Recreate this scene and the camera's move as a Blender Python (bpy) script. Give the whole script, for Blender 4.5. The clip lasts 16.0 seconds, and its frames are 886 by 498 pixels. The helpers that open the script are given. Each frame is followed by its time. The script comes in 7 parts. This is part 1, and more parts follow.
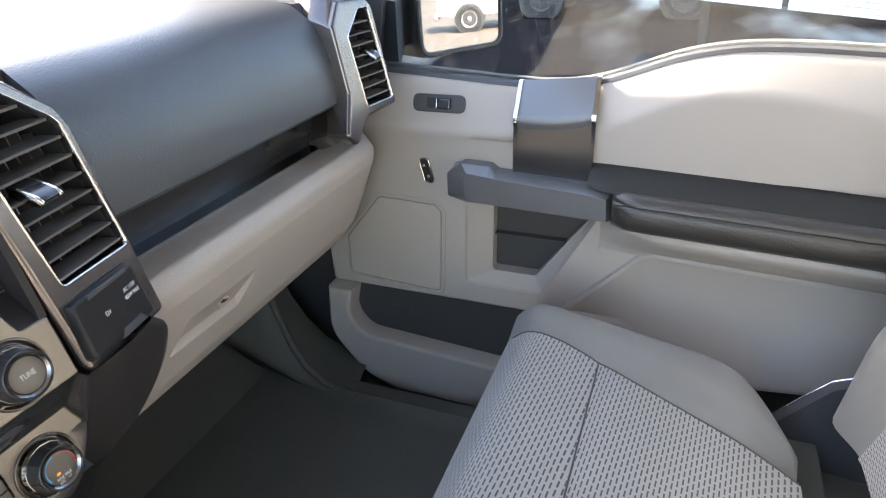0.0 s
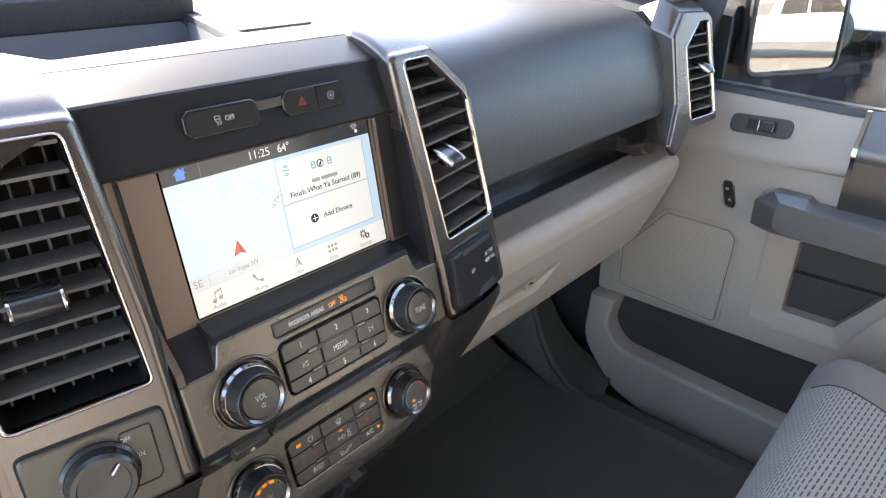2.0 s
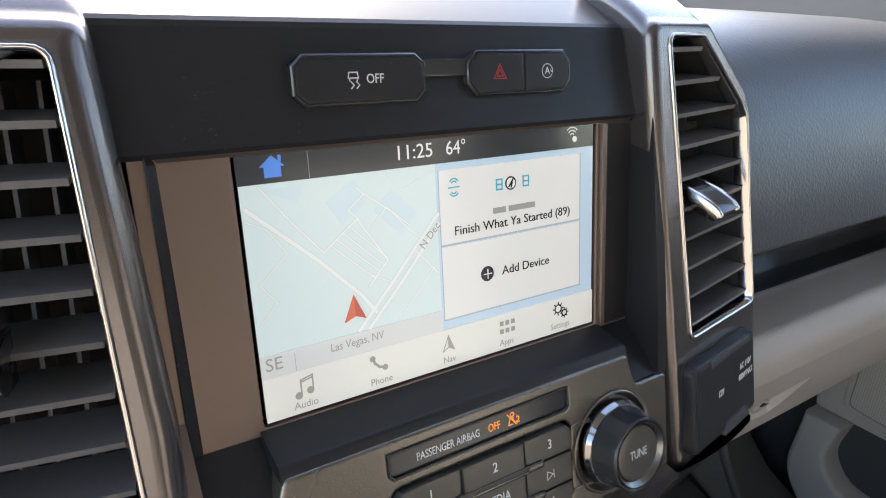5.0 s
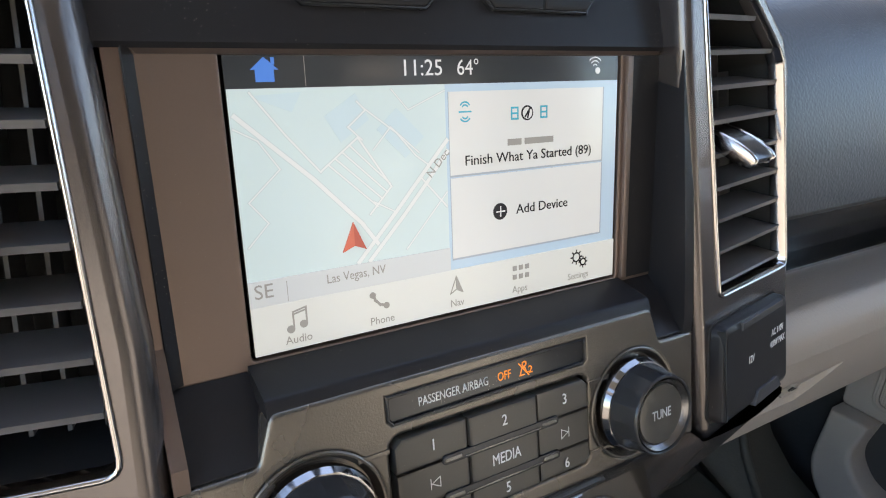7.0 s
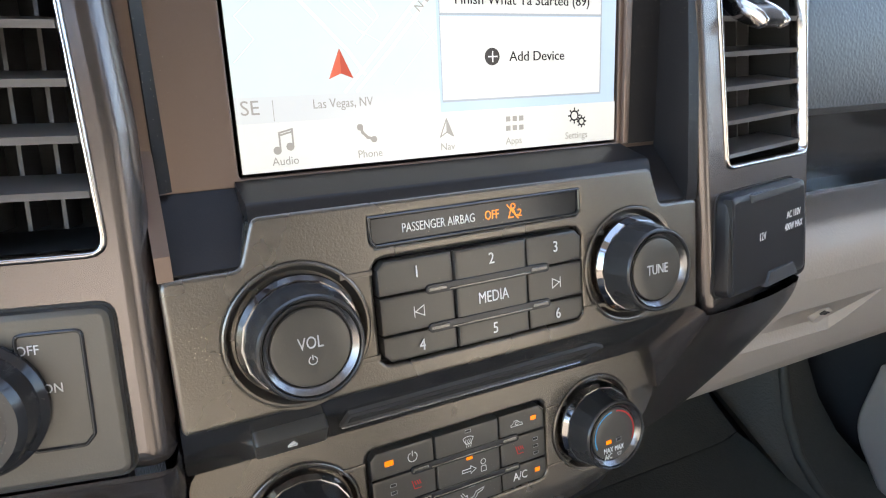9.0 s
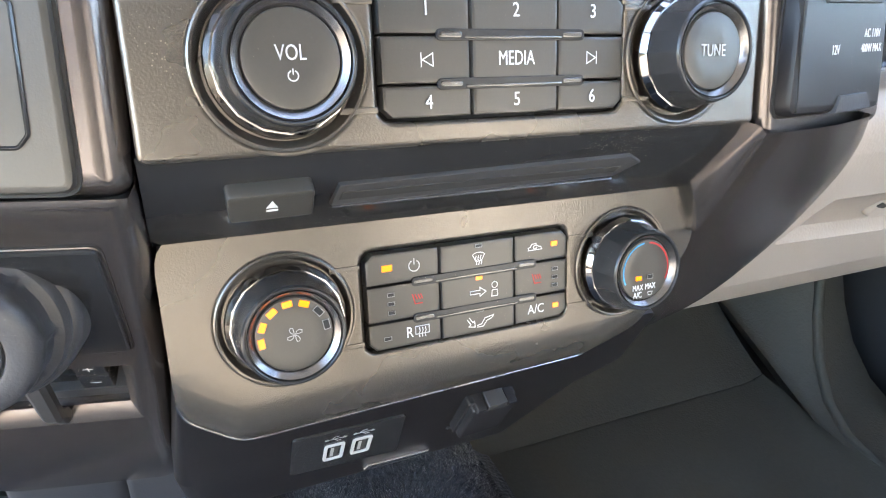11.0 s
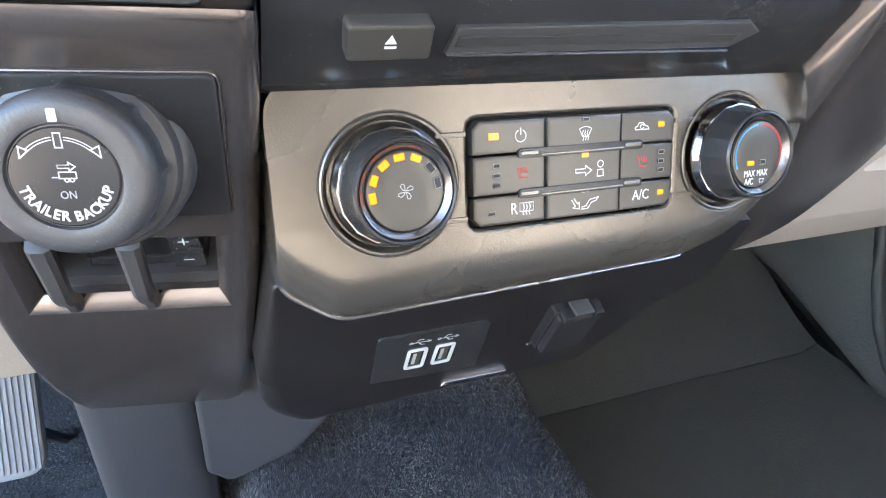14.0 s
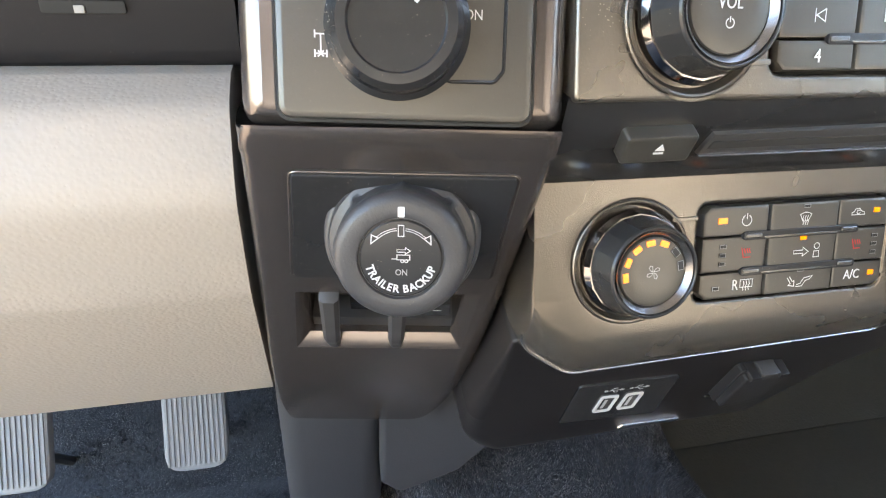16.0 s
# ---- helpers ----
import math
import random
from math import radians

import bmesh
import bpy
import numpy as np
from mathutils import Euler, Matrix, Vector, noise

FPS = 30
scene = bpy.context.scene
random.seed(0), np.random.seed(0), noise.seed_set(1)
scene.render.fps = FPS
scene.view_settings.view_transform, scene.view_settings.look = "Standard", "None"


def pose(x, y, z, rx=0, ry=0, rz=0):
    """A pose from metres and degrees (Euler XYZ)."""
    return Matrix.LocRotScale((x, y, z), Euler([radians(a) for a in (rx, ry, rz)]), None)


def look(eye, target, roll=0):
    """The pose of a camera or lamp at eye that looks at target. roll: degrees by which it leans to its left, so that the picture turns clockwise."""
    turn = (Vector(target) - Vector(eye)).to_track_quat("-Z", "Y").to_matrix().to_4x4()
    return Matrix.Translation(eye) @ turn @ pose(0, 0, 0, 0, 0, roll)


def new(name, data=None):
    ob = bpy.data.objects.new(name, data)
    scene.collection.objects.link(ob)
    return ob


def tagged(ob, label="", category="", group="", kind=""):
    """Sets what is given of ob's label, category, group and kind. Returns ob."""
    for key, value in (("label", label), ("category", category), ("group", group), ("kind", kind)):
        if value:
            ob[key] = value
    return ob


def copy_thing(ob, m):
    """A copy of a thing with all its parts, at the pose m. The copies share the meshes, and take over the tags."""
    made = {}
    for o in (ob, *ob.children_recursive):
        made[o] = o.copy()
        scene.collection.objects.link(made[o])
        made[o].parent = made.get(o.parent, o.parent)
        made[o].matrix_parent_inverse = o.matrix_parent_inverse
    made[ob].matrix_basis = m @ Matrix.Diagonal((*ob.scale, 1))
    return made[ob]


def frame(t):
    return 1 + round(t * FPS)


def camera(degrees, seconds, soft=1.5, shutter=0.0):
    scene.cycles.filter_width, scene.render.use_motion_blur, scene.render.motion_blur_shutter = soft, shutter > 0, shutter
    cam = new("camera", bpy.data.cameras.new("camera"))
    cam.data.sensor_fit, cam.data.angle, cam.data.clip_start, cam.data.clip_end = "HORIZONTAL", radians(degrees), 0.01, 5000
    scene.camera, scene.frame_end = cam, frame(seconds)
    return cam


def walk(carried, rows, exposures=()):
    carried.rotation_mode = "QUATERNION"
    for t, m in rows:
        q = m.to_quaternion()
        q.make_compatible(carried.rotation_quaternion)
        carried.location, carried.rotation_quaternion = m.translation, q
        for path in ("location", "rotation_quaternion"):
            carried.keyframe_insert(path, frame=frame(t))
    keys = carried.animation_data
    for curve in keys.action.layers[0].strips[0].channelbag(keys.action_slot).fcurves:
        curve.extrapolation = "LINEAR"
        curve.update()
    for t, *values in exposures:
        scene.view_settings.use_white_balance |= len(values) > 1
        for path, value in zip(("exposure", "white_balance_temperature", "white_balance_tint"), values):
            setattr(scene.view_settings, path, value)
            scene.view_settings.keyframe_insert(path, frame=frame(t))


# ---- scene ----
# World: x to the passenger's side, y to the bonnet, z up; the cabin floor is z = 0.
cam = camera(70.4, 16.0, 1.1)
EXPOSURES = [(0.0, 3.65, 6950, 12), (0.6, 3.72, 6950, 12), (1.5, 3.55, 6950, 12), (2.5, 3.35, 6950, 12), (4.0, 3.05, 6900, 12), (7.0, 3.05, 6900, 12.5), (8.2, 3.2, 6700, 12), (9.3, 3.8, 6950, 12.5), (10.3, 4.4, 7050, 12.5), (11.0, 4.7, 6750, 11.5), (11.7, 4.8, 6500, 11), (13.5, 4.85, 6400, 12), (14.5, 4.9, 6650, 13.5), (15.5, 4.65, 7100, 14), (16.0, 4.4, 7400, 12)]
PATH = [
    (0, (-0.16, -0.462, 0.902), (1.484, 0.205, -0.02), -2.4),
    (0.5, (-0.186, -0.433, 0.899), (1.411, 0.36, -0.008), -1.7),
    (1, (-0.212, -0.406, 0.896), (1.315, 0.52, -0.004), -1.1),
    (1.5, (-0.236, -0.377, 0.893), (1.197, 0.695, 0.0), -1.1),
    (2, (-0.259, -0.355, 0.894), (1.067, 0.866, 0.027), -0.7),
    (2.5, (-0.264, -0.326, 0.891), (0.955, 1.026, 0.063), 0.1),
    (3, (-0.24, -0.289, 0.884), (0.88, 1.154, 0.07), 1.1),
    (3.5, (-0.212, -0.252, 0.873), (0.822, 1.253, 0.058), 1.4),
    (4, (-0.189, -0.217, 0.85), (0.856, 1.305, 0.079), 2.6),
    (4.2, (-0.178, -0.206, 0.841), (0.867, 1.323, 0.085), 2.5),
    (6.3, (-0.144, -0.159, 0.795), (0.854, 1.415, 0.07), 2.3),
    (6.5, (-0.144, -0.159, 0.791), (0.866, 1.412, 0.076), 2.6),
    (7, (-0.142, -0.169, 0.78), (0.843, 1.411, 0.049), 2.9),
    (7.5, (-0.14, -0.179, 0.766), (0.822, 1.41, 0.026), 2.9),
    (8, (-0.135, -0.191, 0.752), (0.785, 1.422, 0.009), 2.4),
    (8.2, (-0.134, -0.198, 0.747), (0.763, 1.429, 0.007), 1.9),
    (10.3, (-0.125, -0.208, 0.669), (0.661, 1.426, -0.174), 3.4),
    (10.5, (-0.125, -0.207, 0.66), (0.655, 1.427, -0.19), 3.7),
    (11, (-0.119, -0.205, 0.635), (0.641, 1.427, -0.236), 3.6),
    (11.5, (-0.117, -0.197, 0.612), (0.63, 1.423, -0.291), 3.3),
    (12, (-0.118, -0.199, 0.593), (0.641, 1.416, -0.31), 3.3),
    (12.5, (-0.121, -0.203, 0.58), (0.645, 1.413, -0.316), 3.1),
    (13, (-0.122, -0.204, 0.576), (0.644, 1.413, -0.316), 3.1),
    (13.5, (-0.126, -0.205, 0.577), (0.627, 1.419, -0.314), 2.8),
    (14, (-0.152, -0.203, 0.582), (0.538, 1.451, -0.307), 2.9),
    (14.5, (-0.183, -0.202, 0.588), (0.406, 1.49, -0.3), 2.9),
    (15, (-0.206, -0.201, 0.594), (0.302, 1.52, -0.29), 2.7),
    (15.5, (-0.22, -0.201, 0.602), (0.229, 1.541, -0.271), 2.1),
    (16, (-0.223, -0.204, 0.618), (0.211, 1.541, -0.257), 2.1),
]
walk(cam, [(t, look(eye, target, roll)) for t, eye, target, roll in PATH], EXPOSURES)

# ---- light ----
SUN_TURN, SUN_HEIGHT = 12.0, 30.0   # degrees: from straight ahead towards the passenger's side; above the horizon
world = bpy.data.worlds.new("sky")
world.use_nodes = True
scene.world = world
sky = world.node_tree.nodes.new("ShaderNodeTexSky")
sky.sky_type, sky.sun_disc = "NISHITA", False
sky.sun_elevation, sky.sun_rotation = radians(SUN_HEIGHT), radians(SUN_TURN)
sky.dust_density, sky.air_density = 1.5, 1.0
world.node_tree.links.new(sky.outputs[0], world.node_tree.nodes["Background"].inputs[0])
world.node_tree.nodes["Background"].inputs[1].default_value = 0.15
sun = new("sun", bpy.data.lights.new("sun", "SUN"))
sun.data.energy, sun.data.angle, sun.data.color = 3.8, radians(0.6), (1.0, 0.95, 0.86)
sd = Vector((math.sin(radians(SUN_TURN)) * math.cos(radians(SUN_HEIGHT)), math.cos(radians(SUN_TURN)) * math.cos(radians(SUN_HEIGHT)), math.sin(radians(SUN_HEIGHT))))
sun.matrix_basis = look(sd * 20, (0, 0, 0))

# ---- mesh helpers ----
from mathutils.geometry import tessellate_polygon


def plane(x, y, z, tilt=0.0, yaw=0.0):
    """A panel's own axes: u across, v up along it, w out of it towards the seats."""
    p, a = radians(yaw), radians(tilt)
    u = Vector((math.cos(p), math.sin(p), 0))
    f = Vector((-math.sin(p), math.cos(p), 0))
    v = Vector((0, 0, math.cos(a))) + f * math.sin(a)
    n = u.cross(v)
    return Matrix(((u.x, v.x, n.x, x), (u.y, v.y, n.y, y), (u.z, v.z, n.z, z), (0, 0, 0, 1)))


def area2(poly):
    return sum(poly[i - 1][0] * p[1] - p[0] * poly[i - 1][1] for i, p in enumerate(poly))


def ccw(poly):
    poly = [tuple(p[:2]) for p in poly]
    return poly if area2(poly) > 0 else poly[::-1]


def fillet(poly, r, n=4):
    """Rounds the corners of a polygon by the radius r (one, or one each)."""
    out, m = [], len(poly)
    for i in range(m):
        rr = r[i] if isinstance(r, (list, tuple)) else r
        p, a, b = Vector(poly[i]), Vector(poly[i - 1]), Vector(poly[(i + 1) % m])
        da, db = (a - p), (b - p)
        la, lb = da.length, db.length
        da.normalize(), db.normalize()
        half = math.acos(max(-1, min(1, da.dot(db)))) / 2
        if rr <= 0 or half > 1.55:
            out.append((p.x, p.y))
            continue
        t = min(rr / math.tan(half), la * 0.45, lb * 0.45)
        s, e = p + da * t, p + db * t
        for k in range(n + 1):
            w = k / n
            q = s * (1 - w) ** 2 + p * 2 * w * (1 - w) + e * w * w
            out.append((q.x, q.y))
    return out


def inset(poly, d):
    out, m = [], len(poly)
    for i in range(m):
        p, a, b = Vector(poly[i]), Vector(poly[i - 1]), Vector(poly[(i + 1) % m])
        e1, e2 = (p - a), (b - p)
        if e1.length < 1e-9 or e2.length < 1e-9:
            out.append((p.x, p.y))
            continue
        n1, n2 = Vector((-e1.y, e1.x)).normalized(), Vector((-e2.y, e2.x)).normalized()
        s = n1 + n2
        s = s / max(0.35, s.dot(n1)) if s.length > 1e-6 else n1
        q = p + s * d
        out.append((q.x, q.y))
    return out


def rect(x0, y0, x1, y1, r=0.0, n=3):
    p = [(x0, y0), (x1, y0), (x1, y1), (x0, y1)]
    return fillet(p, r, n) if r else p


def disc(cx, cy, r, n=32):
    return [(cx + r * math.cos(2 * math.pi * k / n), cy + r * math.sin(2 * math.pi * k / n)) for k in range(n)]


class Geo:
    def __init__(self):
        self.v, self.f = [], []

    def add(self, verts, faces):
        o = len(self.v)
        self.v += [tuple(p) for p in verts]
        self.f += [tuple(i + o for i in f) for f in faces]
        return self

    def rings(self, rings, closed=True, cap0=False, cap1=False):
        """Skins a row of point rings."""
        n, o = len(rings[0]), len(self.v)
        for r in rings:
            self.v += [tuple(p) for p in r]
        for k in range(len(rings) - 1):
            for i in range(n if closed else n - 1):
                j = (i + 1) % n
                self.f.append((o + k * n + i, o + k * n + j, o + (k + 1) * n + j, o + (k + 1) * n + i))
        if cap0:
            self.f.append(tuple(o + i for i in range(n))[::-1])
        if cap1:
            e = o + (len(rings) - 1) * n
            self.f.append(tuple(e + i for i in range(n)))
        return self

    def prism(self, F, poly, h0, h1, bev=0.0, steps=2, dome=0.0):
        """A polygon of the plane F raised from h0 to h1, with a rounded front edge."""
        poly = ccw(poly)
        seq = [(poly, h0)]
        if bev > 0:
            for k in range(steps + 1):
                a = math.pi / 2 * k / steps
                seq.append((inset(poly, bev * (1 - math.cos(a))), h1 - bev + bev * math.sin(a)))
            seq.append((inset(poly, bev * 1.25), h1))
        else:
            seq.append((poly, h1))
        rings = [[F @ Vector((p[0], p[1], h)) for p in q] for q, h in seq]
        return self.rings(rings, cap0=True, cap1=True)

    def panel(self, F, outer, holes, h0, h1, bev=0.0, soft=None):
        """A plate with openings through it; soft = (radius, from, over) rolls its lower edge under."""
        loops = [ccw(outer)] + [ccw(h)[::-1] for h in holes]
        tops = []
        for n, L in enumerate(loops):
            if soft and not n:
                rs = [[F @ Vector((p[0], p[1], h0)) for p in L]]
                for k in range(7):
                    a = math.pi / 2 * k / 6
                    low = [min(1.0, max(0.08, (soft[1] - p[1]) / soft[2])) * soft[0] for p in L]
                    t = [(p[0], p[1] + d * (1 - math.cos(a))) for p, d in zip(L, low)]
                    rs.append([F @ Vector((p[0], p[1], h1 - d + d * math.sin(a))) for p, d in zip(t, low)])
                self.rings(rs)
                tops.append(t)
                continue
            t = inset(L, bev) if bev else L
            tops.append(t)
            rs = [[F @ Vector((p[0], p[1], h0)) for p in L], [F @ Vector((p[0], p[1], h1 - bev)) for p in L]]
            if bev:
                rs.append([F @ Vector((p[0], p[1], h1 - bev * 0.3)) for p in inset(L, bev * 0.3)])
                rs.append([F @ Vector((p[0], p[1], h1)) for p in t])
                t = inset(L, bev * 1.25)
                rs.append([F @ Vector((p[0], p[1], h1)) for p in t])
                tops[-1] = t
            self.rings(rs)
        for h, src, flip in ((h1, tops, False), (h0, loops, True)):
            flat = [Vector((p[0], p[1], 0)) for L in src for p in L]
            tri = tessellate_polygon([[Vector((p[0], p[1], 0)) for p in L] for L in src])
            fs = []
            for a, b, c in tri:
                A, B, C = flat[a], flat[b], flat[c]
                up = (B - A).cross(C - A).z > 0
                fs.append((a, b, c) if up != flip else (a, c, b))
            self.add([F @ Vector((p.x, p.y, h)) for p in flat], fs)
        return self

    def ring(self, F, outer, w, h0, h1, bev=0.001):
        """A band of width w along the inside of a polygon, with rounded edges."""
        o = ccw(outer)
        i = inset(o, w)
        seq = [(o, h0), (o, h1 - bev), (inset(o, bev), h1), (inset(o, w - bev), h1), (i, h1 - bev), (i, h0), (o, h0)]
        return self.rings([[F @ Vector((p[0], p[1], h)) for p in q] for q, h in seq])

    def lathe(self, F, cu, cv, prof, n=48, wave=None):
        """A turned body on the plane F: prof holds (radius, height); wave(k, n, row) scales the radius."""
        rs = []
        for row, (r, h) in enumerate(prof):
            rs.append([F @ Vector((cu + r * (wave(k, n, row) if wave else 1) * math.cos(2 * math.pi * k / n), cv + r * (wave(k, n, row) if wave else 1) * math.sin(2 * math.pi * k / n), h)) for k in range(n)])
        return self.rings(rs, cap0=True, cap1=True)

    def extrude(self, prof, axis, a, b, steps=1, shift=None):
        """A closed outline of two coordinates swept along the third axis from a to b; shift(s) may move a section."""
        def put(p, s):
            q = {"x": (s, p[0], p[1]), "y": (p[0], s, p[1]), "z": (p[0], p[1], s)}[axis]
            return Vector(q) + Vector(shift(s) if shift else (0, 0, 0))
        rs = [[put(p, a + (b - a) * k / steps) for p in prof] for k in range(steps + 1)]
        return self.rings(rs, cap0=True, cap1=True)

    def box(self, F, u0, v0, u1, v1, h0, h1, bev=0.0, r=0.0):
        return self.prism(F, rect(u0, v0, u1, v1, r), h0, h1, bev)

    def tube(self, pts, r, n=8, closed=False):
        pts = [Vector(p) for p in pts]
        m = len(pts)
        rs = []
        for i, p in enumerate(pts):
            a = pts[i - 1] if (i or closed) else p
            b = pts[(i + 1) % m] if (i < m - 1 or closed) else p
            t = (b - a).normalized()
            s = t.cross(Vector((0.3, 0.2, 1)) if abs(t.z) < 0.9 else Vector((1, 0, 0))).normalized()
            w = s.cross(t)
            rs.append([p + s * r * math.cos(2 * math.pi * k / n) + w * r * math.sin(2 * math.pi * k / n) for k in range(n)])
        if closed:
            return self.rings(rs + [rs[0]])
        return self.rings(rs, cap0=True, cap1=True)


def thing(name, at, label, category, group="", kind=""):
    ob = new(name)
    ob.matrix_world = Matrix.Translation(at)
    ob.empty_display_size = 0.02
    return tagged(ob, label, category, group, kind)


def mesh_of(name, g, mat, sharp=32):
    me = bpy.data.meshes.new(name)
    me.from_pydata(g.v, [], g.f)
    b = bmesh.new()
    b.from_mesh(me)
    bmesh.ops.remove_doubles(b, verts=b.verts, dist=1e-6)
    bmesh.ops.recalc_face_normals(b, faces=b.faces)
    b.to_mesh(me)
    b.free()
    me.shade_smooth()
    me.set_sharp_from_angle(angle=radians(sharp))
    me.materials.append(mat)
    return me


def base_of(ob):
    return Matrix.Identity(4) if ob.parent else ob.matrix_basis.copy()


def part(name, g, mat, parent=None, label="", sharp=32):
    """Links a mesh as one object, under a thing or under a part of it."""
    ob = new(name, mesh_of(name, g, mat, sharp))
    if parent:
        ob.parent = parent
        ob.matrix_parent_inverse = base_of(parent).inverted()
    return tagged(ob, label)


def solid(name, g, mat, label, category, kind="", group="", sharp=32):
    return tagged(part(name, g, mat, None, "", sharp), label, category, group, kind)


def carve(ob, g):
    """Takes the solid g out of a mesh."""
    tool = bpy.data.objects.new("tool", mesh_of("tool", g, ob.data.materials[0], 40))
    scene.collection.objects.link(tool)
    mod = ob.modifiers.new("carve", "BOOLEAN")
    mod.operation, mod.solver, mod.object = "DIFFERENCE", "EXACT", tool
    bpy.context.view_layer.update()
    me = bpy.data.meshes.new_from_object(ob.evaluated_get(bpy.context.evaluated_depsgraph_get()))
    ob.modifiers.remove(mod)
    bpy.data.objects.remove(tool)
    me.shade_smooth()
    me.set_sharp_from_angle(angle=radians(40))
    ob.data = me


def letters(name, text, size, F, u, v, h, mat, parent, align="CENTER", turn=0.0, thick=0.00012, squeeze=1.0, bold=0.0, fit=0.0):
    """Raised print in the built-in font, as a mesh on the plane F."""
    cu = bpy.data.curves.new(name, "FONT")
    cu.body, cu.size, cu.align_x, cu.align_y, cu.extrude = text, size, align, "CENTER", thick
    cu.resolution_u, cu.offset = 3, bold
    tmp = bpy.data.objects.new(name, cu)
    me = bpy.data.meshes.new_from_object(tmp)
    bpy.data.objects.remove(tmp)
    if fit:
        squeeze = fit / max(1e-6, max(p.co.x for p in me.vertices) - min(p.co.x for p in me.vertices))
    me.transform(F @ pose(u, v, h, 0, 0, turn) @ Matrix.Diagonal((squeeze, 1, 1, 1)))
    me.materials.clear()
    me.materials.append(mat)
    ob = new(name, me)
    ob.parent = parent
    ob.matrix_parent_inverse = base_of(parent).inverted()
    return ob


# ---- materials ----
def links(m, a, b):
    m.node_tree.links.new(a, b)


def material(name, colour, rough, metal=0.0, grain=0.0, depth=0.0, kind="noise", vary=0.12, blotch=8.0, dust=0.0, coat=0.0, spec=0.5, sheen=0.0, wear=0.06):
    """A painted, moulded or woven surface: colour drift at two scales, uneven gloss, fine relief, and dust specks."""
    m = bpy.data.materials.new(name)
    m.use_nodes = True
    N = m.node_tree.nodes
    s = N["Principled BSDF"]
    s.inputs["Metallic"].default_value, s.inputs["Specular IOR Level"].default_value = metal, spec
    s.inputs["Coat Weight"].default_value, s.inputs["Coat Roughness"].default_value = coat, 0.08
    s.inputs["Sheen Weight"].default_value = sheen
    co = N.new("ShaderNodeTexCoord")
    big = N.new("ShaderNodeTexNoise")
    big.inputs["Scale"].default_value, big.inputs["Detail"].default_value = blotch, 5
    fine = N.new("ShaderNodeTexNoise")
    fine.inputs["Scale"].default_value, fine.inputs["Detail"].default_value = (grain or 300.0) * 0.6, 3
    for n in (big, fine):
        links(m, co.outputs["Object"], n.inputs["Vector"])
    mix = N.new("ShaderNodeMix")
    mix.data_type = "RGBA"
    mix.inputs["A"].default_value = (*[c * (1 - vary) for c in colour], 1)
    mix.inputs["B"].default_value = (*[min(1, c * (1 + vary)) for c in colour], 1)
    av = N.new("ShaderNodeMath")
    av.operation = "MULTIPLY_ADD"
    av.inputs[1].default_value = 0.35
    links(m, fine.outputs["Fac"], av.inputs[0])
    half = N.new("ShaderNodeMath")
    half.operation = "MULTIPLY"
    half.inputs[1].default_value = 0.65
    links(m, big.outputs["Fac"], half.inputs[0])
    links(m, half.outputs[0], av.inputs[2])
    links(m, av.outputs[0], mix.inputs["Factor"])
    out = mix.outputs["Result"]
    rr = N.new("ShaderNodeMapRange")
    rr.inputs["To Min"].default_value, rr.inputs["To Max"].default_value = max(0.02, rough - wear), min(1, rough + wear)
    links(m, big.outputs["Fac"], rr.inputs["Value"])
    gloss = rr.outputs["Result"]
    if dust:
        vo = N.new("ShaderNodeTexVoronoi")
        vo.inputs["Scale"].default_value = 820
        links(m, co.outputs["Object"], vo.inputs["Vector"])
        patch = N.new("ShaderNodeTexNoise")
        patch.inputs["Scale"].default_value, patch.inputs["Detail"].default_value = 22, 3
        links(m, co.outputs["Object"], patch.inputs["Vector"])
        keep = N.new("ShaderNodeMapRange")
        keep.inputs["From Min"].default_value, keep.inputs["From Max"].default_value = 0.38, 0.72
        keep.inputs["To Min"].default_value, keep.inputs["To Max"].default_value = 0.0, 0.21 * dust
        links(m, patch.outputs["Fac"], keep.inputs["Value"])
        dot = N.new("ShaderNodeMath")
        dot.operation = "LESS_THAN"
        links(m, vo.outputs["Distance"], dot.inputs[0])
        links(m, keep.outputs["Result"], dot.inputs[1])
        some = N.new("ShaderNodeSeparateColor")
        links(m, vo.outputs["Color"], some.inputs[0])
        few = N.new("ShaderNodeMath")
        few.operation = "GREATER_THAN"
        few.inputs[1].default_value = 0.25
        links(m, some.outputs[0], few.inputs[0])
        both = N.new("ShaderNodeMath")
        both.operation = "MULTIPLY"
        links(m, dot.outputs[0], both.inputs[0])
        links(m, few.outputs[0], both.inputs[1])
        soft = N.new("ShaderNodeMath")
        soft.operation = "MULTIPLY"
        soft.inputs[1].default_value = 0.8
        links(m, both.outputs[0], soft.inputs[0])
        dm = N.new("ShaderNodeMix")
        dm.data_type = "RGBA"
        dm.inputs["B"].default_value = (0.42, 0.37, 0.3, 1)
        links(m, soft.outputs[0], dm.inputs["Factor"])
        links(m, out, dm.inputs["A"])
        out = dm.outputs["Result"]
    links(m, out, s.inputs["Base Color"])
    links(m, gloss, s.inputs["Roughness"])
